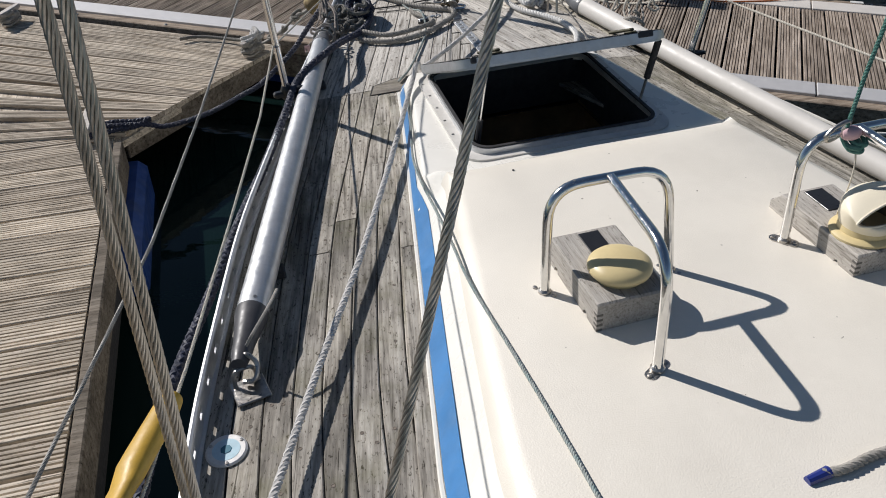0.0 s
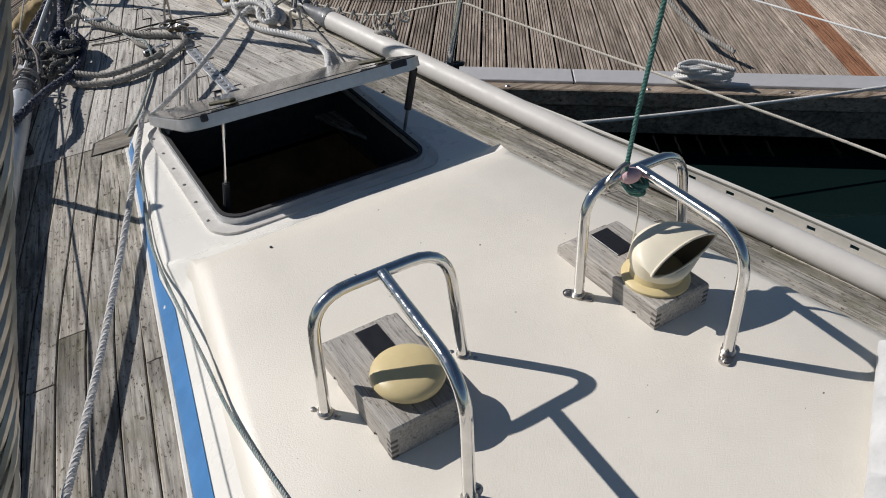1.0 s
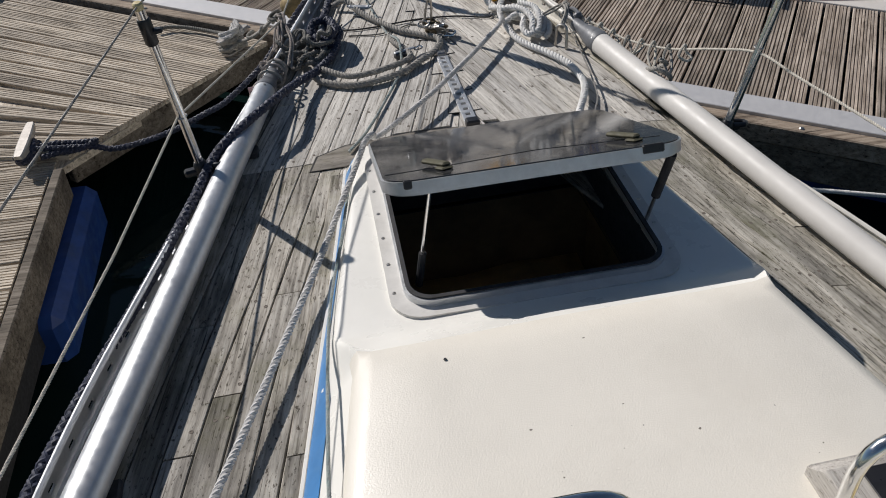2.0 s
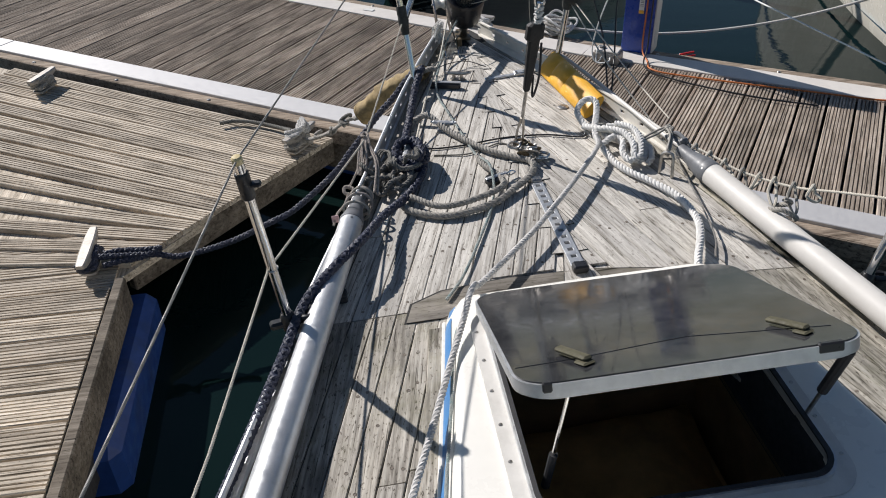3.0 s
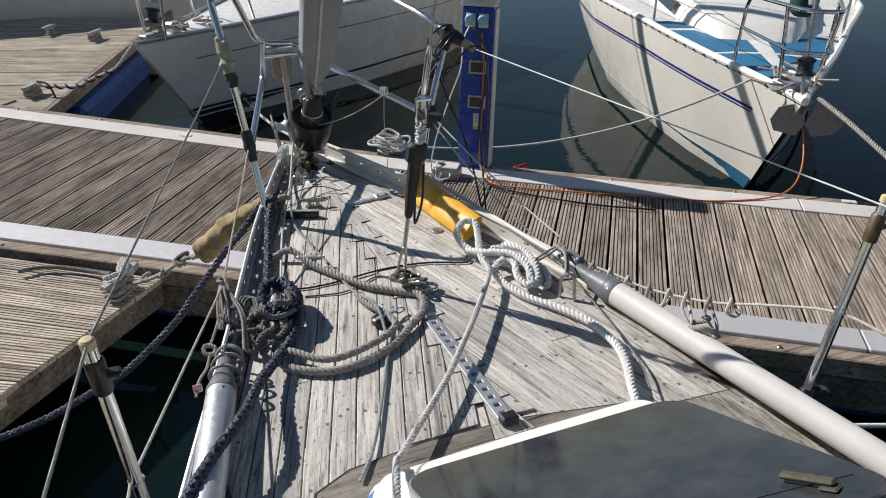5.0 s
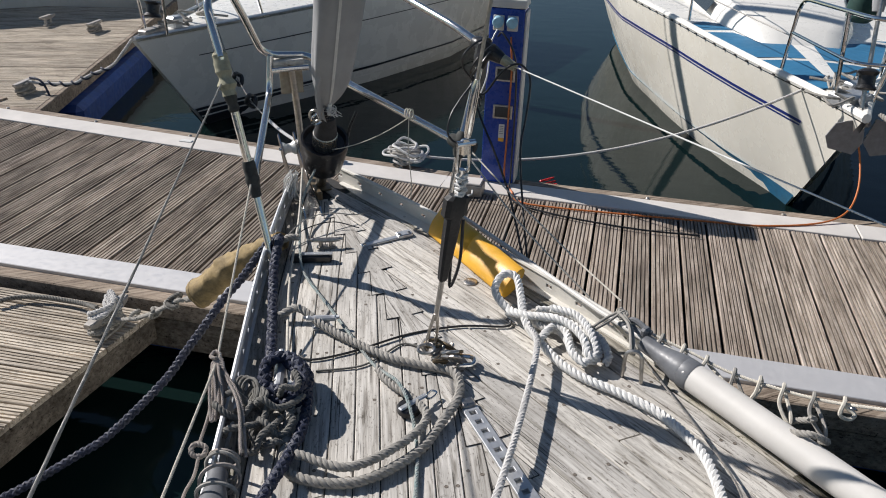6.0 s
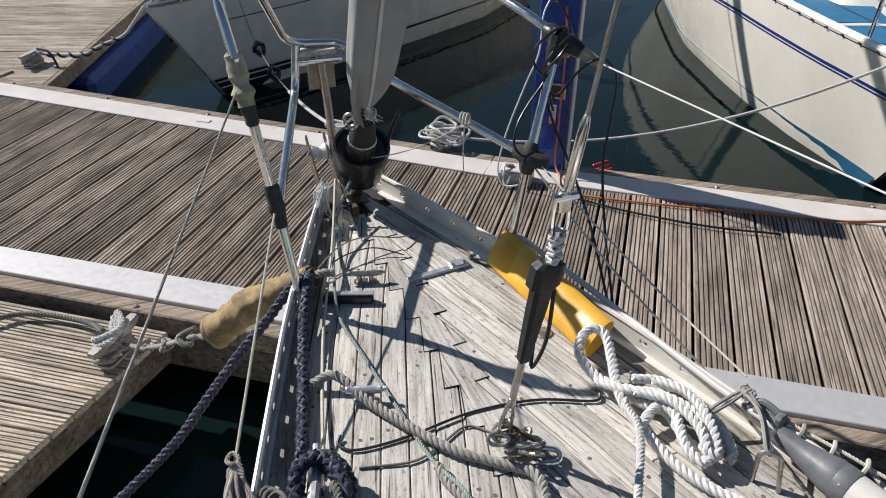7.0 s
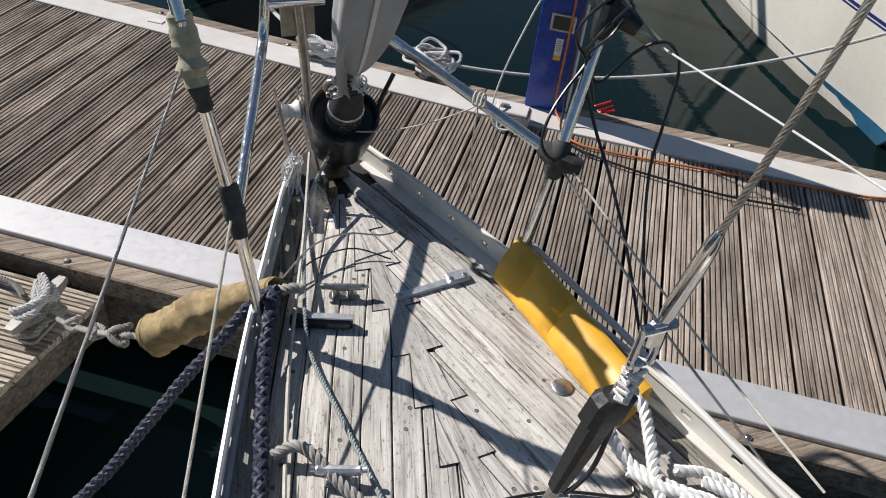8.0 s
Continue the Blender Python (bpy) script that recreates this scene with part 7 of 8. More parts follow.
for e in (rings[1], rings[-2]):
    part("hem", Shape().tube(e, 0.0022, 6, closed=True), M_TAN, chs, "turned hem")
ROPE_END = (-0.202, 0.691, 0.155)
RT = Vector(ROPE_END)
fb_ = Shape().rope(smooth([RT + Vector((0.03, 0.004, 0.004)), RT + Vector((0.07, 0.0, 0.005)), RT + Vector((0.15, 0.01, 0.005)), RT + Vector((0.3, 0.0, 0.005))], 6), 0.009, 3)
rb = thing("rope_tail", "grey rope end with a blue whipping on the coachroof", "rope", tuple(RT - Vector((0, 0, 0.01))))
part("rope", fb_, M_ROPEG, rb)
part("whipping", Shape().tube([RT, RT + Vector((0.042, 0.004, 0.003))], [0.008, 0.0105], 10), M_HBLUE, rb, "frayed blue whipping")
solo("folded_canvas", soft_sleeve((0.52, 0.845, 0.165), (0.50, 0.70, 0.235), (0.12, 0.605, 0.163), (0.16, 0.47, 0.235), 0.035, 9.0, (0.3, 0.7)), mat_plain("pale_grey_canvas", (0.55, 0.55, 0.54), 0.8, vary=0.2, scale=12.0, relief=0.5, relief_scale=120.0), "pale grey canvas folded up, lying on the coachroof", "canvas", (0.3, 0.65, 0.15))

# ---- things on the pontoons ----
def dock_cleat(label, c, ang, rope=True, seed=0, length=0.26):
    c = Vector(c)
    t = thing("dock_cleat", label, "cleat", c, LEVEL, "pontoon cleats")
    m = Matrix.Translation(c) @ Matrix.Rotation(radians(ang), 4, "Z")
    L = length / 2
    hs = Shape()
    prof = [(-L, 0.016, 0.082), (-L * 0.85, 0.021, 0.074), (-L * 0.35, 0.025, 0.062), (L * 0.35, 0.025, 0.062), (L * 0.85, 0.021, 0.074), (L, 0.016, 0.082)]
    hs = loft([[m @ Vector((x, y_ * w, z_)) for y_, z_ in ((-1, zl), (-1, 0.094), (-0.75, 0.099), (0.75, 0.099), (1, 0.094), (1, zl))] for x, w, zl in prof])
    hs.f += [tuple(range(5, -1, -1)), tuple(30 + i for i in range(6))]
    part("horn_bar", hs, M_CLEAT, t, "long galvanised horns")
    b = Shape()
    for x in (-0.05, 0.05):
        b.tube([m @ Vector((x, 0, 0.0)), m @ Vector((x * 0.8, 0, 0.076))], [0.02, 0.014], 10)
    b.prism(rounded_rect(0.18, 0.07, 0.02, 4), 0.001, 0.012, m)
    part("base", b, M_CLEAT, t, "bolted base")
    return t, m


def turns(m, mat, label, n=4, r=0.011, seed=0, spread=0.09):
    rr = random.Random(seed)
    for i in range(n):
        q = [m @ Vector((spread * math.cos(w) * rr.uniform(0.8, 1.1), 0.035 * math.sin(2 * w + i * 0.7), 0.03 + 0.012 * i + 0.014 * math.sin(w + i))) for w in [2 * math.pi * j / 10 for j in range(10)]]
        s = Shape().rope(smooth(q, 6, True), r, 3)
        solo("cleat_rope", s, mat, label, "rope", q[0], LEVEL, "rope turns on pontoon cleats")


t_, m_ = dock_cleat("galvanised cleat wrapped in grey rope on the finger's corner", (-0.862, 5.115, PONT), 54)
turns(m_, M_ROPEG, "grey mooring rope made fast round a pontoon cleat", 4, 0.012, 1)
turns(m_ @ Matrix.Translation((0, 0, 0.068)), M_SHEET, "pale grey rope crossed over the horns of a pontoon cleat", 3, 0.011, 21, 0.075)
tail = smooth([(-0.90, 5.17, PONT + 0.08), (-0.945, 5.30, PONT + 0.03), (-1.03, 5.39, PONT + 0.016), (-1.14, 5.46, PONT + 0.016), (-1.24, 5.49, PONT + 0.016), (-1.32, 5.475, PONT + 0.016)], 6)
solo("rope_tail", Shape().rope(tail, 0.012, 3), M_ROPED, "dark-ended tail of grey rope lying on the finger planks", "rope", tail[0], LEVEL)
t_, m_ = dock_cleat("galvanised cleat with navy rope on the finger's edge", (-1.775, 4.165, PONT), 91, length=0.31)
for i in range(3):
    q = [m_ @ Vector((0.09 * math.cos(w), 0.035 * math.sin(2 * w + i * 0.7), 0.03 + 0.013 * i + 0.012 * math.sin(w))) for w in [2 * math.pi * j / 10 for j in range(10)]]
    solo("cleat_rope", Shape().plait(smooth(q, 6, True), 0.013), M_ROPEN, "navy rope made fast round a pontoon cleat", "rope", q[0], LEVEL, "rope turns on pontoon cleats")
for dy, dz in ((0.035, 0.055), (-0.02, 0.03), (0.06, 0.03)):
    q = smooth([(-1.71, 4.12 + dy, PONT + dz), (-1.64, 4.14 + dy * 0.8, PONT + dz), (-1.56, 4.155 + dy * 0.5, PONT + dz * 0.8), (-1.47, 4.165, PONT + 0.05)], 6)
    solo("navy_rope", Shape().plait(q, 0.0135), M_ROPEN, "navy rope made fast round a pontoon cleat", "rope", q[0], LEVEL, "rope turns on pontoon cleats")
t_, m_ = dock_cleat("galvanised cleat with grey rope far along the finger", (-2.49, 6.27, PONT), 70)
turns(m_, M_ROPEG, "grey rope made fast round a pontoon cleat", 4, 0.012, 3)
t_, m_ = dock_cleat("galvanised cleat under a heap of white rope on the walkway edge", (2.68, 3.05, PONT + 0.008), -38)
turns(m_, M_ROPEW, "white rope heaped round a pontoon cleat", 7, 0.012, 5, 0.15)
q = smooth([(3.70, 2.36, PONT + 0.04), (3.0, 2.59, PONT + 0.025), (2.1, 2.88, PONT + 0.03), (1.2, 3.18, PONT + 0.06), (0.62, 3.36, PONT + 0.09), (0.53, 3.50, -0.30), (0.46, 3.72, 0.0)], 8)
solo("mooring_line", Shape().rope(q, 0.010, 3), M_ROPEW, "white mooring line slung from the walkway to the boat", "rope", q[0], LEVEL)
t_, m_ = dock_cleat("galvanised cleat with grey rope on the far finger", (-1.375, 8.97, PONT - 0.026), 60)
turns(m_, M_ROPEG, "grey rope made fast round a far pontoon cleat", 4, 0.012, 7)
t_, m_ = dock_cleat("galvanised cleat with grey rope at the far finger's end", (-0.83, 11.15, PONT - 0.026), 60)
turns(m_, M_ROPEG, "grey rope made fast round a far pontoon cleat", 4, 0.012, 8)
t_, m_ = dock_cleat("bare galvanised cleat on the far finger", (-1.29, 11.60, PONT - 0.026), 60)
fl = thing("mooring_line", "pale mooring rope wound with black cord at the far finger", "rope", (-1.3, 8.95, PONT + 0.06), LEVEL)
FARL = [(-1.34, 8.98, PONT + 0.06), (-1.258, 8.932, -0.605), (-1.027, 8.778, -0.586), (-0.94, 8.72, -0.54), (-0.854, 8.662, -0.489), (-0.71, 8.566, -0.413), (-0.616, 8.504, -0.30), (-0.536, 8.45, -0.19)]
part("rope", Shape().rope(smooth(FARL, 8), 0.0125, 3), M_SHEET, fl)
wind = even(smooth(FARL[1:6], 8), 0.012)
part("winding", Shape().tube([p + a * (0.017 * math.cos(j * 0.72)) + b * (0.017 * math.sin(j * 0.72)) for j, (p, (a, b)) in enumerate(zip(wind, sweep(wind)))], 0.0085, 7), M_ROPEN, fl, "black cord wound round the rope")
part("tail", Shape().tube(smooth([(-1.33, 8.98, PONT + 0.09), (-1.25, 8.90, PONT + 0.08), (-1.205, 8.84, PONT - 0.02), (-1.20, 8.82, PONT - 0.16)], 7), 0.009, 7), M_ROPEN, fl, "loose black end")

# coil of rope on the far edge of the walkway
co = thing("rope_coil", "loose coil of grey-white rope on the walkway's far edge", "rope", (1.0, 6.58, PONT), LEVEL)
rnd = random.Random(9)
for i in range(13):
    c = Vector((0.985 + rnd.uniform(-0.05, 0.05), 6.58 + rnd.uniform(-0.035, 0.035), PONT + 0.03 + 0.006 * i))
    a, b = rnd.uniform(0.06, 0.14), rnd.uniform(0.03, 0.08)
    tw = rnd.uniform(-0.7, 0.7) - 0.6
    up = rnd.uniform(0.008, 0.035)
    pts = [c + Vector((a * math.cos(w) * math.cos(tw) - b * math.sin(w) * math.sin(tw), a * math.cos(w) * math.sin(tw) + b * math.sin(w) * math.cos(tw), up * math.sin(w + i) + 0.008 * math.sin(3 * w))) for w in [2 * math.pi * j / 12 for j in range(12)]]
    part("turn", Shape().rope(smooth(pts, 5, True), 0.0088, 3), (M_SHEET, M_ROPEW, M_ROPEG)[i % 3], co)
q = sag((1.10, 6.53, PONT + 0.04), (3.30, 5.60, -0.07), 0.185, 24)
solo("mooring_line", Shape().rope(q, 0.0095, 3), M_SHEET, "grey-white mooring line from the walkway to the cream boat", "rope", q[0], LEVEL)

# service pedestal
PC = Vector((1.315, 6.114, PONT + 0.008))
pu, pw = ALONG, ACROSS
pm_ = Matrix((pu, pw, Vector((0, 0, 1)))).transposed()
ped = thing("service_pedestal", "tall blue power pedestal with sockets and meters on the walkway", "power pedestal", PC, LEVEL)
pc = lambda u, w, z: PC + pu * u + pw * w + Vector((0, 0, z))
part("column", Shape().box((0.200, 0.16, 1.05), pc(0.10, 0.08, 0.525), pm_, 0.010, 2), M_PED, ped, "glossy blue column")
part("side_trim", Shape().box((0.012, 0.13, 1.03), pc(0.206, 0.08, 0.52), pm_, 0.003), M_BAND, ped, "pale side panel")
part("cap", Shape().box((0.215, 0.175, 0.05), pc(0.10, 0.08, 1.076), pm_, 0.012, 2), M_BAND, ped, "pale grey cap")
for z in (0.455, 0.68):
    w_ = part("meter", Shape().box((0.115, 0.012, 0.085), pc(0.112, -0.004, z), pm_, 0.003), M_STEELD, ped, "meter window frame")
    part("glass", Shape().box((0.092, 0.004, 0.062), pc(0.112, -0.0115, z), pm_, 0.001), M_GLASSK, w_, "dark window")
for u in (0.055, 0.135):
    s_ = part("socket", Shape().box((0.062, 0.012, 0.085), pc(u, -0.005, 0.970), pm_, 0.004), M_BAND, ped, "socket plate")
    part("cover", Shape().lathe([(0.031, 0), (0.032, 0.03), (0.026, 0.037), (0.0, 0.039)], aim(pc(u, -0.010, 0.980), pc(u, -1, 0.90)), 16), M_LBLUE, s_, "pale blue round socket cover")
lb = part("label", Shape().box((0.034, 0.002, 0.085), pc(0.112, -0.002, 0.335), pm_, 0.0005), M_LABEL, ped, "white label")
part("label_foot", Shape().box((0.034, 0.0025, 0.022), pc(0.112, -0.0025, 0.281), pm_, 0.0005), M_YELLOW, lb, "yellow strip")
bars = Shape()
for i in range(5):
    bars.box((0.022, 0.001, 0.0035), pc(0.112, -0.0035, 0.365 - 0.011 * i), pm_)
part("print", bars, M_GREYP, lb, "fine grey lines of print")
oc = smooth([pc(0.135, -0.03, 0.90), pc(0.140, -0.045, 0.86), pc(0.150, -0.02, 0.70), pc(0.150, -0.015, 0.3), pc(0.155, -0.03, 0.05), Vector((1.42, 5.88, PONT + 0.012)), Vector((1.40, 5.75, PONT + 0.010)), Vector((1.567, 5.60, PONT + 0.010)), Vector((2.238, 5.20, PONT + 0.010)), Vector((2.60, 5.0, PONT + 0.012)), Vector((3.0, 4.92, PONT + 0.03)), Vector((3.22, 5.0, -0.52)), Vector((3.36, 5.2, -0.30)), Vector((3.42, 5.45, -0.08))], 8)
solo("power_cable", Shape().tube(oc, 0.0055, 8), M_ORANGE, "orange power cable from the pedestal along the timber walkway", "cable", oc[0], LEVEL)
bc = smooth([pc(0.06, -0.03, 0.90), pc(0.10, -0.10, 0.93), pc(0.18, -0.12, 0.80), pc(0.19, -0.05, 0.5), pc(0.195, -0.06, 0.1), pc(0.24, -0.25, 0.008), pc(0.5, -0.38, 0.008), pc(0.95, -0.44, 0.008), pc(1.3, -0.42, 0.008)], 8)
solo("power_cable", Shape().tube(bc, 0.0055, 8), M_BLACK, "black cable hanging from the pedestal onto the walkway", "cable", bc[0], LEVEL)
pb = thing("junction_box", "small grey plastic junction box with a white cable on the planks", "junction box", (1.17, 5.975, PONT), LEVEL)
part("box", Shape().box((0.18, 0.12, 0.070), (1.18, 5.985, PONT + 0.032), pm_, 0.008, 2), M_CLEAT, pb, "pale grey box")
part("lid", Shape().box((0.16, 0.105, 0.014), (1.18, 5.985, PONT + 0.074), pm_, 0.004), M_BAND, pb, "paler lid")
part("gland", Shape().box((0.04, 0.03, 0.02), (1.15, 6.005, PONT + 0.083), pm_, 0.004), M_GREYP, pb)
wc = smooth([(1.155, 6.005, PONT + 0.09), (1.11, 5.985, PONT + 0.10), (1.085, 5.925, PONT + 0.02), (1.15, 5.885, PONT + 0.03), (1.18, 5.935, PONT + 0.05)], 8)
part("cable", Shape().tube(wc, 0.005, 8), M_LABEL, pb, "white cable loop")
wc = smooth([pc(0.055, -0.035, 0.94), pc(0.03, -0.09, 0.86), (1.236, 5.941, 0.054), (1.181, 5.955, -0.11), (1.10, 5.974, -0.37), (1.065, 5.975, -0.57), (1.085, 5.93, PONT + 0.012), (1.13, 5.95, PONT + 0.05), (1.155, 6.005, PONT + 0.09)], 8)
solo("white_cable", Shape().tube(wc, 0.0045, 7), M_LABEL, "white cable hanging from the pedestal to the junction box", "cable", wc[0], LEVEL)
rd = Shape().box((0.125, 0.012, 0.012), (1.845, 6.20, PONT - 0.085), Matrix.Rotation(0.25, 3, "Z"), 0.003)
rd.box((0.115, 0.010, 0.010), (1.855, 6.18, PONT - 0.10), Matrix.Rotation(0.25, 3, "Z"), 0.003)
rd.box((0.09, 0.03, 0.012), (1.865, 6.17, PONT - 0.115), Matrix.Rotation(0.1, 3, "Z"), 0.005)
rd.box((0.03, 0.16, 0.012), (1.84, 6.12, PONT - 0.118), Matrix.Rotation(0.2, 3, "Z"), 0.004)
solo("red_bracket", rd, M_RED, "small bright red plastic bracket on the walkway's far edge", "bracket", (1.845, 6.19, PONT - 0.12), LEVEL)
pt = Shape().box((0.085, 0.04, 0.006), at(-1.53, inner_at(-1.53) + 0.10, PONT + 0.011), pm_, 0.001)
solo("number_plate", pt, M_LABEL, "small white plate on the walkway's edge band", "plate", at(-1.53, inner_at(-1.53) + 0.10, PONT + 0.008), LEVEL, group="berth plates")
pt = Shape().box((0.085, 0.04, 0.006), at(3.0, INNER + 0.22, PONT + 0.011), pm_, 0.001)
solo("number_plate", pt, M_LABEL, "small white plate on the walkway's edge band", "plate", at(3.0, INNER + 0.22, PONT + 0.008), LEVEL, group="berth plates")


# ---- neighbouring boats ----
def boat_hull(name, label, stem_top, aft, length, sheer, water_half, bow_wl, z_stern, hull_mat):
    """A hull from its stem head; aft: direction; sheer and water_half: half breadths along the length."""
    st, a = Vector(stem_top), Vector((*aft, 0)).normalized()
    sd = Vector((a.y, -a.x, 0))
    t = thing(name, label, "boat", (st.x, st.y, WATER), LEVEL)
    ss_ = np.linspace(0, length, 40).tolist()
    fr_z = [0, 0.12, 0.3, 0.5, 0.7, 0.85, 1.0, 1.25]

    def pt_(s, f, side, out=0.0):
        zt = st.z + (z_stern - st.z) * s / length
        hs, hw_ = lerp_table(sheer, s), lerp_table(water_half, s)
        g = f ** 1.4
        half = hs * (1 - g) + hw_ * g if f <= 1 else hw_ * 0.8
        z = zt + (WATER - zt) * f
        shift = bow_wl * f * max(0.0, 1 - s / (length * 0.5))
        p = st + a * (s + shift) + sd * (side * (half + out))
        return Vector((p.x, p.y, z))

    h = Shape()
    k = len(ss_)
    for side in (-1, 1):
        o = len(h.v)
        h.v += [tuple(pt_(s, f, side)) for f in fr_z for s in ss_]
        for j in range(len(fr_z) - 1):
            for i in range(k - 1):
                q = (o + j * k + i, o + (j + 1) * k + i, o + (j + 1) * k + i + 1, o + j * k + i + 1)
                h.f.append(q if side > 0 else q[::-1])
    part("hull", h, hull_mat, t, "smooth fibreglass topsides", 60)

    def band(nm, f0, f1, mat, lab, s0=0.0, out=0.004):
        b = Shape()
        for side in (-1, 1):
            o = len(b.v)
            se = [s for s in ss_ if s >= s0]
            b.v += [tuple(pt_(s, f, side, out)) for f in (f0, f1) for s in se]
            kk = len(se)
            for i in range(kk - 1):
                q = (o + i, o + kk + i, o + kk + i + 1, o + i + 1)
                b.f.append(q if side > 0 else q[::-1])
        part(nm, b, mat, t, lab, 60)

    def deck_patch(nm, s0, s1, in0, in1, dz, mat, lab, n=14):
        d = Shape()
        se = np.linspace(s0, s1, n).tolist()
        for s in se:
            half = lerp_table(sheer, s)
            zt = st.z + (z_stern - st.z) * s / length + dz
            for f in (-1, -0.5, 0, 0.5, 1):
                lim = max(0.0, half - in0 - (in1 - in0) * 0)
                p = st + a * s + sd * (f * lim)
                d.v.append((p.x, p.y, zt + 0.03 * (1 - f * f)))
        d.f = [(i * 5 + j, i * 5 + j + 1, (i + 1) * 5 + j + 1, (i + 1) * 5 + j) for i in range(n - 1) for j in range(4)]
        part(nm, d, mat, t, lab)

    def rail(nm, h_, mat, lab, r=0.02, out=-0.01):
        for side in (-1, 1):
            part(nm, Shape().tube([pt_(s, 0, side, out) + Vector((0, 0, h_)) for s in ss_], r, 8), mat, t, lab)

    place = lambda s, off, z: st + a * s + sd * off + Vector((0, 0, z))
    return t, band, deck_patch, rail, place, pt_, a, sd


# cream boat with the blue deck
CREAM_SHEER = [(0, 0.02), (0.3, 0.11), (0.7, 0.26), (1.2, 0.46), (1.85, 0.69), (2.5, 0.90), (3.1, 1.12), (3.74, 1.34), (5, 1.55), (6.5, 1.6), (8.5, 1.3)]
cream, band, deckp, railf, P, PT_, A_, SD_ = boat_hull("cream_sailing_boat", "cream sailing boat with a blue deck, moored at the walkway", (3.118, 5.000, -0.095), (0.55, 0.835), 8.5,
    CREAM_SHEER, [(0, 0.01), (0.3, 0.10), (1.07, 0.374), (1.85, 0.595), (2.6, 0.77), (4, 1.05), (6, 1.25), (8.5, 0.8)], 1.05, -0.05, M_HULLC)
band("cove_line", 0.218, 0.240, M_HBLUE, "dark blue line", 0.25)
band("cove_line", 0.252, 0.264, M_HBLUE, "thin dark blue line", 0.25)
band("boot_top", 0.855, 1.02, M_ANTIF, "blue antifouling at the waterline", 0.0, 0.016)
deckp("deck", 0.05, 8.4, 0.03, 0.03, 0.005, M_WHITE, "white deck")
railf("toe_rail", 0.026, M_WHITE, "white toe rail", 0.028, -0.022)
for i in range(48):
    part("scupper", Shape().box((0.02, 0.02, 0.012), PT_(0.25 + i * 0.16, 0, -1, 0.004) + Vector((0, 0, 0.012))), M_RUBBER, cream)
for side in (-1, 1):
    for i, (s0, s1, f0, f1) in enumerate(((0.55, 1.25, 0.12, 0.86), (1.32, 2.1, 0.12, 0.88), (2.18, 3.4, 0.52, 0.90), (3.48, 5.0, 0.55, 0.90), (5.1, 7.0, 0.6, 0.9))):
        d = Shape()
        n = 8
        for j in range(n + 1):
            s = s0 + (s1 - s0) * j / n
            half = lerp_table(CREAM_SHEER, s)
            for f in (f0, (f0 + f1) / 2, f1):
                p = P(s, side * half * f, 0.012 + 0.03 * (1 - f * f) + 0.01 * s / 8.5)
                d.v.append(tuple(p))
        d.f = [(j * 3 + k_, j * 3 + k_ + 1, (j + 1) * 3 + k_ + 1, (j + 1) * 3 + k_) for j in range(n) for k_ in range(2)]
        part("deck_panel", d, M_TEAL, cream, "blue non-slip deck panel")
ck = Shape()
rings = []
for s, w_, h_ in ((1.75, 0.30, 0.03), (1.9, 0.34, 0.12), (2.4, 0.50, 0.20), (3.5, 0.72, 0.27), (5.2, 0.85, 0.32), (6.4, 0.8, 0.34)):
    rings.append([P(s, x * w_, z * h_ + 0.01) for x, z in ((-1.05, 0), (-0.98, 0.5), (-0.85, 0.92), (-0.5, 1.0), (0, 1.06), (0.5, 1.0), (0.85, 0.92), (0.98, 0.5), (1.05, 0))])
ck = Shape()
ck.add([p for r in rings for p in r], [(j * 9 + i, j * 9 + i + 1, (j + 1) * 9 + i + 1, (j + 1) * 9 + i) for j in range(len(rings) - 1) for i in range(8)])
part("coachroof", ck, M_WHITE, cream, "white coachroof")
for side in (-1, 1):
    w4 = Shape()
    for j in range(9):
        s = 2.7 + 2.6 * j / 8
        wv = 0.55 + 0.3 * min(1, (s - 2.4) / 2.2)
        hv = 0.21 + 0.09 * min(1, (s - 2.4) / 2.2)
        w4.v += [tuple(P(s, side * (wv * 1.03 + 0.006), hv * 0.35)), tuple(P(s, side * (wv * 0.94 + 0.006), hv * 0.75))]
    w4.f = [(2 * j, 2 * j + 1, 2 * j + 3, 2 * j + 2) for j in range(8)]
    part("window", w4, M_GLASSK, cream, "dark side window")
pul = Shape().tube(fillet([P(0.90, -0.30, 0.02), P(0.82, -0.29, 0.52), P(0.0, -0.10, 0.56), P(0.0, 0.10, 0.56), P(0.82, 0.29, 0.52), P(0.90, 0.30, 0.02)], 0.12, 5), 0.0125, 10)
pul.tube([P(0.30, -0.10, 0.02), P(0.24, -0.16, 0.55)], 0.0125, 10)
pul.tube([P(0.30, 0.10, 0.02), P(0.24, 0.16, 0.55)], 0.0125, 10)
pul.tube(fillet([P(0.86, -0.295, 0.30), P(0.1, -0.12, 0.30), P(0.1, 0.12, 0.30), P(0.86, 0.295, 0.30)], 0.1, 5), 0.010, 10)
part("pulpit", pul, M_STEEL, cream, "steel pulpit")
for side in (-1, 1):
    for s in (2.3, 4.0, 5.8):
        hf = lerp_table(CREAM_SHEER, s) - 0.05
        part("stanchion", Shape().tube([P(s, side * hf, 0.02), P(s, side * hf, 0.6)], 0.011, 8), M_STEEL, cream)
    for z in (0.30, 0.58):
        pts = [P(0.86, side * 0.295, z * 0.92)] + [P(s, side * (lerp_table(CREAM_SHEER, s) - 0.05), z) for s in (2.3, 4.0, 5.8)]
        part("lifeline", Shape().tube(pts, 0.004, 6), M_WIRE, cream)
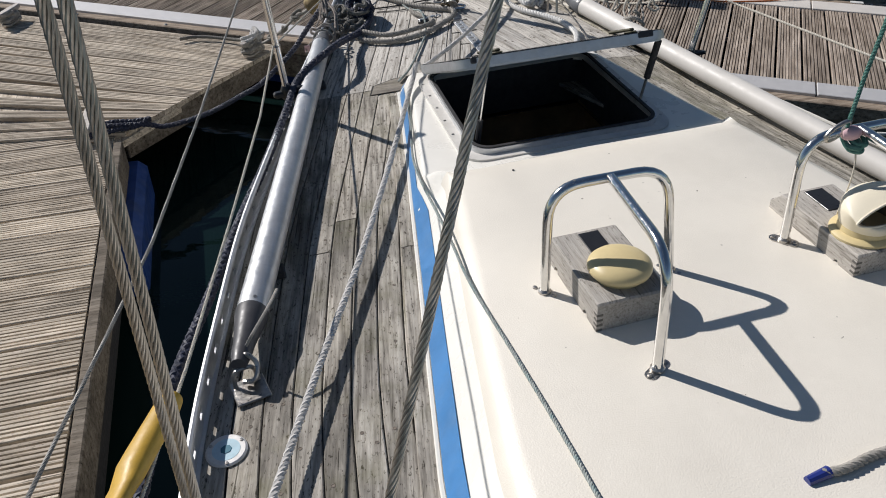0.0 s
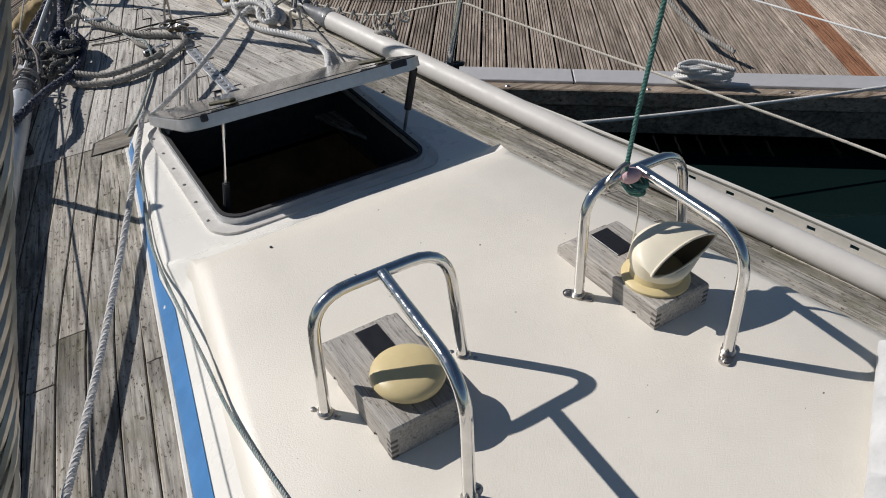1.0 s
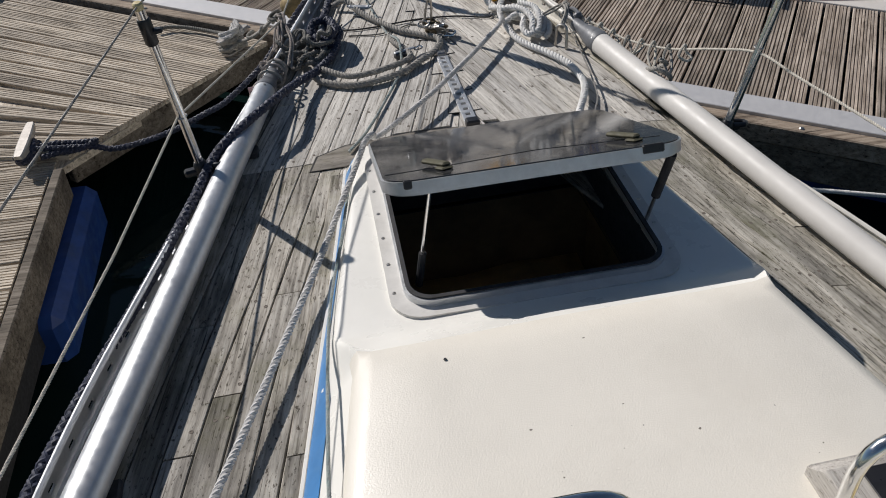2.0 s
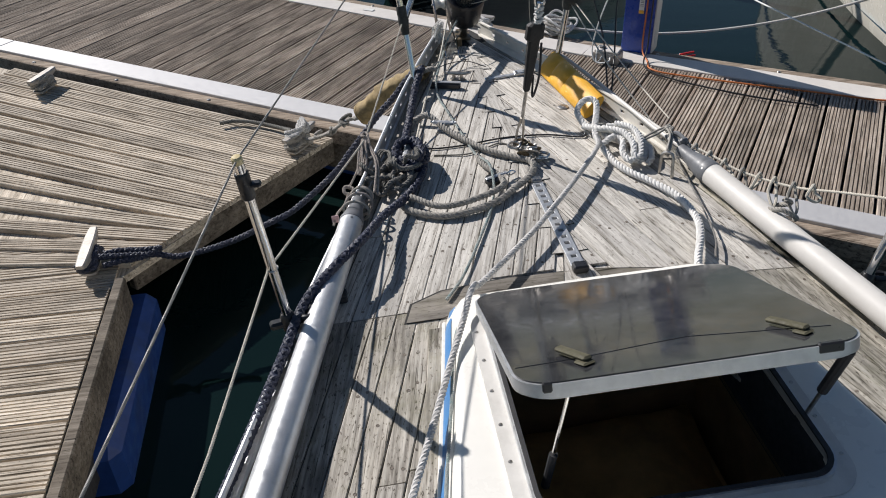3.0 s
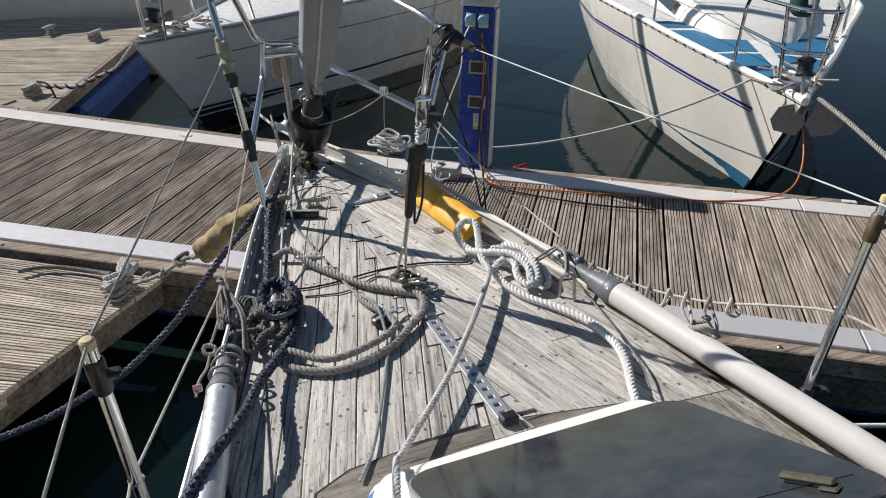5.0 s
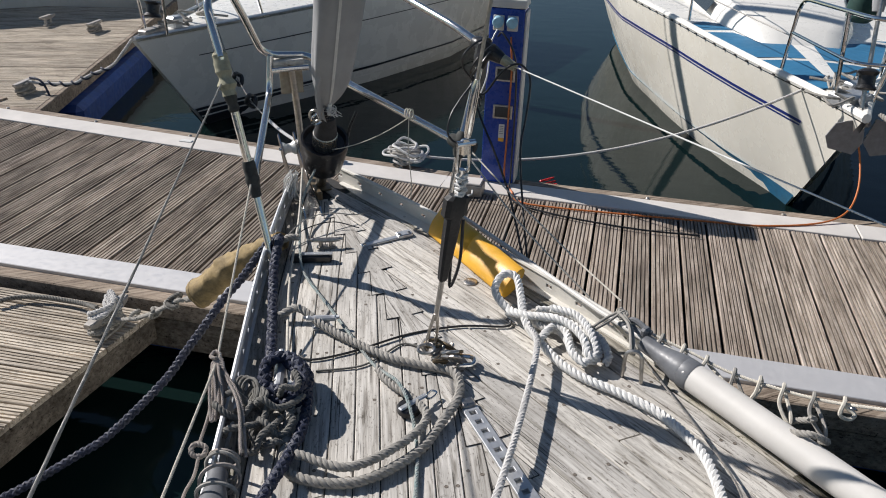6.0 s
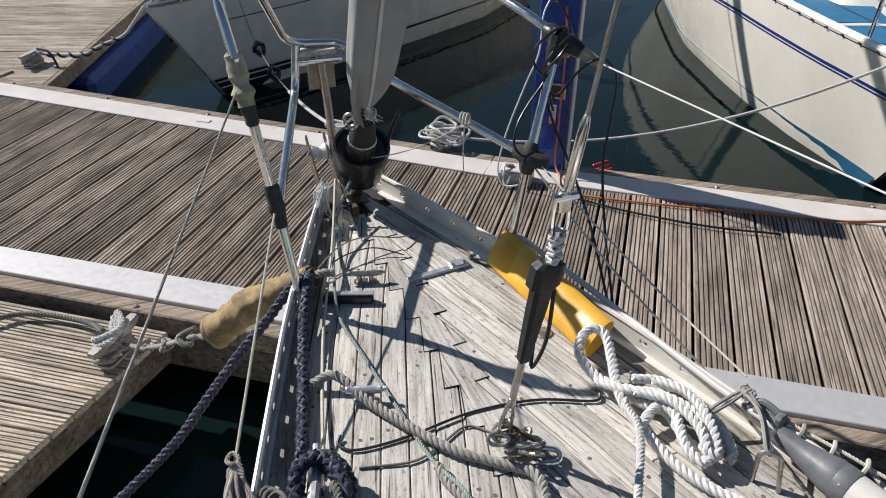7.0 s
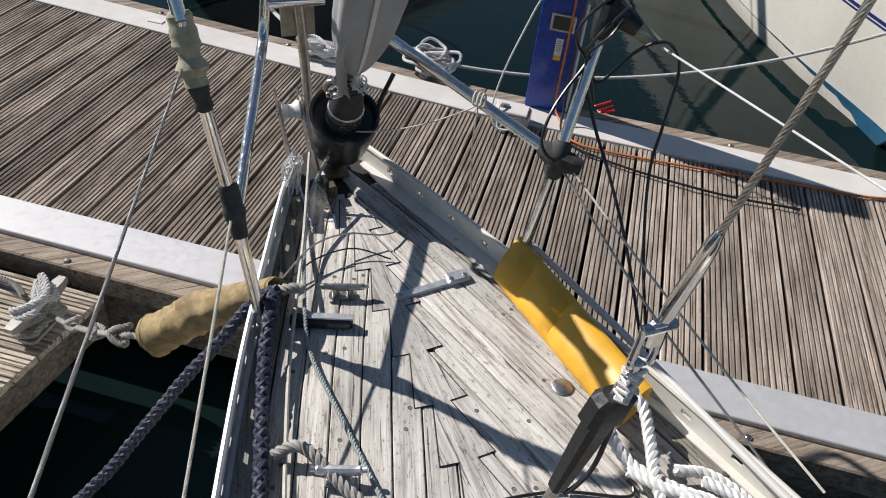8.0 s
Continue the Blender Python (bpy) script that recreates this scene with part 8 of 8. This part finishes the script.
anc = Shape()
rings = []
an0 = P(0.10, 0.06, -0.05)
for sgn in (-1, 1):
    bl_ = [(0, 0.03, 0.05), (-0.05, 0.19, 0.02), (-0.02, 0.22, -0.07), (0.02, 0.18, -0.15), (0.0, 0.05, -0.17), (0.02, 0.0, -0.10)]
    v = [an0 + A_ * x + SD_ * (sgn * y) + Vector((0, 0, z)) for x, y, z in bl_]
    anc.add([tuple(p) for p in v] + [tuple(p + A_ * 0.012) for p in v], [tuple(range(6)), tuple(range(11, 5, -1))] + [(i, 6 + i, 6 + (i + 1) % 6, (i + 1) % 6) for i in range(6)])
anc.tube([an0, P(0.15, 0.02, 0.06), P(0.42, 0.02, 0.07)], 0.016, 8)
anchor = part("anchor", anc, M_GREYP, cream, "grey plough anchor on the bow roller")
rnd = random.Random(31)
part("bow_roller", Shape().box((0.22, 0.14, 0.07), P(0.30, -0.02, 0.05), None, 0.01), M_ALU, cream, "dull metal bow fitting")
part("windlass", Shape().box((0.12, 0.08, 0.09), P(0.50, 0.05, 0.06), None, 0.01), M_ALU, cream, "dull metal bow fitting")
for i in range(8):
    p = P(0.2 + 0.08 * i, rnd.uniform(-0.15, 0.15), 0.05)
    part("rope_tail", Shape().tube(smooth([p + Vector((rnd.uniform(-0.12, 0.12), rnd.uniform(-0.12, 0.12), rnd.uniform(0, 0.06))) for _ in range(5)], 5), 0.008, 6), M_ROPEG, cream, "loose grey rope at the bow")
part("forestay", Shape().tube([P(0.12, 0, 0.05), P(1.6, 0, 5.0)], 0.012, 8), M_STEELD, cream, "forestay")
part("furling_drum", Shape().lathe([(0.05, 0.10), (0.06, 0.11), (0.045, 0.13), (0.045, 0.18), (0.06, 0.20), (0.05, 0.21), (0.03, 0.22)], aim(P(0.12, 0, 0.05), P(1.6, 0, 5.0)), 18), M_BLACK, cream, "black furling drum")
part("furled_sail", Shape().tube([P(0.30, 0, 0.55), P(0.36, 0, 0.75), P(1.6, 0, 4.9)], [0.03, 0.06, 0.05], 12), M_SAIL, cream, "rolled sail")
part("rope_bag", Shape().lathe([(0.05, -0.09), (0.085, -0.06), (0.09, 0.0), (0.08, 0.07), (0.03, 0.10)], Matrix.Translation(P(0.75, 0.05, 0.50)), 14), mat_plain("dark_green_bag", (0.012, 0.05, 0.04), 0.7), cream, "dark green bag on the pulpit")
q = smooth([P(0.1, 0.10, 0.03), P(-0.25, 0.25, -0.05), P(-0.8, 0.5, -0.22), P(-1.3, 0.75, -0.42), P(-1.6, 0.95, PONT + 0.13 + 0.05)], 8)
solo("mooring_line", Shape().rope(q, 0.016, 3), M_ROPEG, "thick grey mooring rope from the cream boat's bow", "rope", q[0], LEVEL)

# pale boat with black boot stripes
pale, band, deckp, railf, P, PT_, A_, SD_ = boat_hull("pale_sailing_boat", "pale grey sailing boat with black and white stripes at the waterline", (-0.525, 8.40, -0.205), (0.70, 0.714), 5.4,
    [(0, 0.02), (0.3, 0.10), (0.8, 0.25), (1.5, 0.45), (2.5, 0.72), (4, 1.06), (5.4, 1.15)],
    [(0, 0.01), (0.3, 0.07), (0.8, 0.20), (1.5, 0.38), (2.5, 0.63), (4, 0.98), (5.4, 1.0)], 0.70, -0.14, M_HULLG)
band("boot_stripe", 0.79, 1.01, M_HBLACK, "broad black boot top", 0.0, 0.022)
band("white_line", 0.815, 0.832, M_HULLG, "thin white line", 0.0, 0.028)
band("white_line", 0.880, 0.896, M_HULLG, "thin white line", 0.0, 0.028)
band("cove_line", 0.235, 0.245, M_HBLACK, "thin dark line", 0.35)
deckp("deck", 0.05, 5.35, 0.03, 0.03, 0.005, M_WHITE, "pale deck")
railf("toe_rail", 0.025, M_ALU, "aluminium toe rail", 0.016, -0.015)
pul = Shape().tube(fillet([P(1.2, -0.34, 0.02), P(1.05, -0.30, 0.55), P(-0.05, -0.10, 0.60), P(-0.05, 0.10, 0.60), P(1.05, 0.30, 0.55), P(1.2, 0.34, 0.02)], 0.12, 5), 0.0125, 10)
pul.tube([P(0.25, -0.10, 0.02), P(0.2, -0.14, 0.58)], 0.0125, 10)
pul.tube([P(0.25, 0.10, 0.02), P(0.2, 0.14, 0.58)], 0.0125, 10)
part("pulpit", pul, M_STEEL, pale, "steel pulpit")
part("bow_roller", Shape().box((0.22, 0.09, 0.04), P(0.20, 0, 0.05), Matrix.Rotation(0.79, 3, "Z"), 0.01), M_CLEAT, pale, "dull metal bow fitting")
part("windlass", Shape().box((0.10, 0.10, 0.10), P(0.45, 0.02, 0.07), Matrix.Rotation(0.6, 3, "Z"), 0.015), M_ALU, pale, "dull metal bow fitting")
for i in range(6):
    p = P(0.3 + 0.12 * i, rnd.uniform(-0.1, 0.1), 0.05)
    part("rope_tail", Shape().tube(smooth([p + Vector((rnd.uniform(-0.12, 0.12), rnd.uniform(-0.1, 0.1), rnd.uniform(0, 0.08))) for _ in range(5)], 5), 0.010, 6), M_ROPEG, pale, "loose grey rope at the bow")
part("furling_drum", Shape().lathe([(0.06, 0.10), (0.07, 0.11), (0.05, 0.13), (0.05, 0.19), (0.07, 0.21), (0.05, 0.22)], aim(P(0.2, 0, 0.05), P(1.9, 0, 6.0)), 18), M_BLACK, pale, "black furling drum")
part("furled_sail", Shape().tube([P(0.28, 0, 0.30), P(0.34, 0, 0.5), P(1.9, 0, 5.9)], [0.03, 0.07, 0.06], 12), M_SAIL, pale, "rolled sail")
ml = thing("mooring_line", "pale mooring line with two black knots on the walkway", "rope", (0.45, 6.75, PONT), LEVEL)
part("cord", Shape().tube(smooth([(0.124, 8.844, -0.15), (0.172, 8.491, -0.433), (0.196, 8.306, -0.512), (0.239, 7.992, -0.600), (0.29, 7.60, -0.632)], 6), 0.005, 6), M_WIRE, ml, "thin upper cord")
part("rope", Shape().rope(smooth([(0.28, 7.66, -0.628), (0.33, 7.30, -0.628), (0.40, 6.95, -0.612), (0.45, 6.76, PONT + 0.07)], 6), 0.0125, 3), M_ROPEW, ml, "thicker pale rope")
for c in (Vector((0.196, 8.306, -0.512)), Vector((0.239, 7.992, -0.600))):
    part("knot", Shape().tube([c + Vector((0.034 * math.cos(w), 0.02 * math.sin(2 * w), 0.042 * math.sin(w) + 0.01 * math.cos(3 * w))) for w in [2 * math.pi * j / 18 for j in range(18)]], 0.017, 7, closed=True), M_BLACK, ml, "black knot")
t_, m_ = dock_cleat("galvanised cleat heaped with pale rope on the walkway's far edge", (0.45, 6.78, PONT + 0.008), -35)
turns(m_, M_ROPEW, "pale rope heaped round a pontoon cleat", 6, 0.012, 15, 0.10)

part("mast", Shape().tube([P(2.70, 0, 0.02), P(2.70, 0, 9.5)], 0.062, 16), M_ALU, pale, "aluminium mast")
for side in (-1, 1):
    part("shroud", Shape().tube([P(2.85, side * 0.70, 0.03), P(2.70, 0, 8.8)], 0.008, 6), M_WIRE, pale)
# third hull beyond the far finger
t3, band, deckp, railf, P, PT_, A_, SD_ = boat_hull("grey_hull", "large pale grey boat hull beyond the far finger", (-3.95, 12.35, 0.25), (0.90, 0.436), 5.2,
    [(0, 0.02), (0.5, 0.3), (1.5, 0.7), (3, 1.15), (5.2, 1.3)], [(0, 0.01), (0.5, 0.12), (1.5, 0.45), (3, 0.9), (5.2, 1.1)], 0.45, 0.1, M_HULLG)
band("boot_stripe", 0.9, 1.01, M_HBLACK, "dark boot top")
deckp("deck", 0.05, 5.1, 0.03, 0.03, 0.005, M_WHITE, "pale deck")
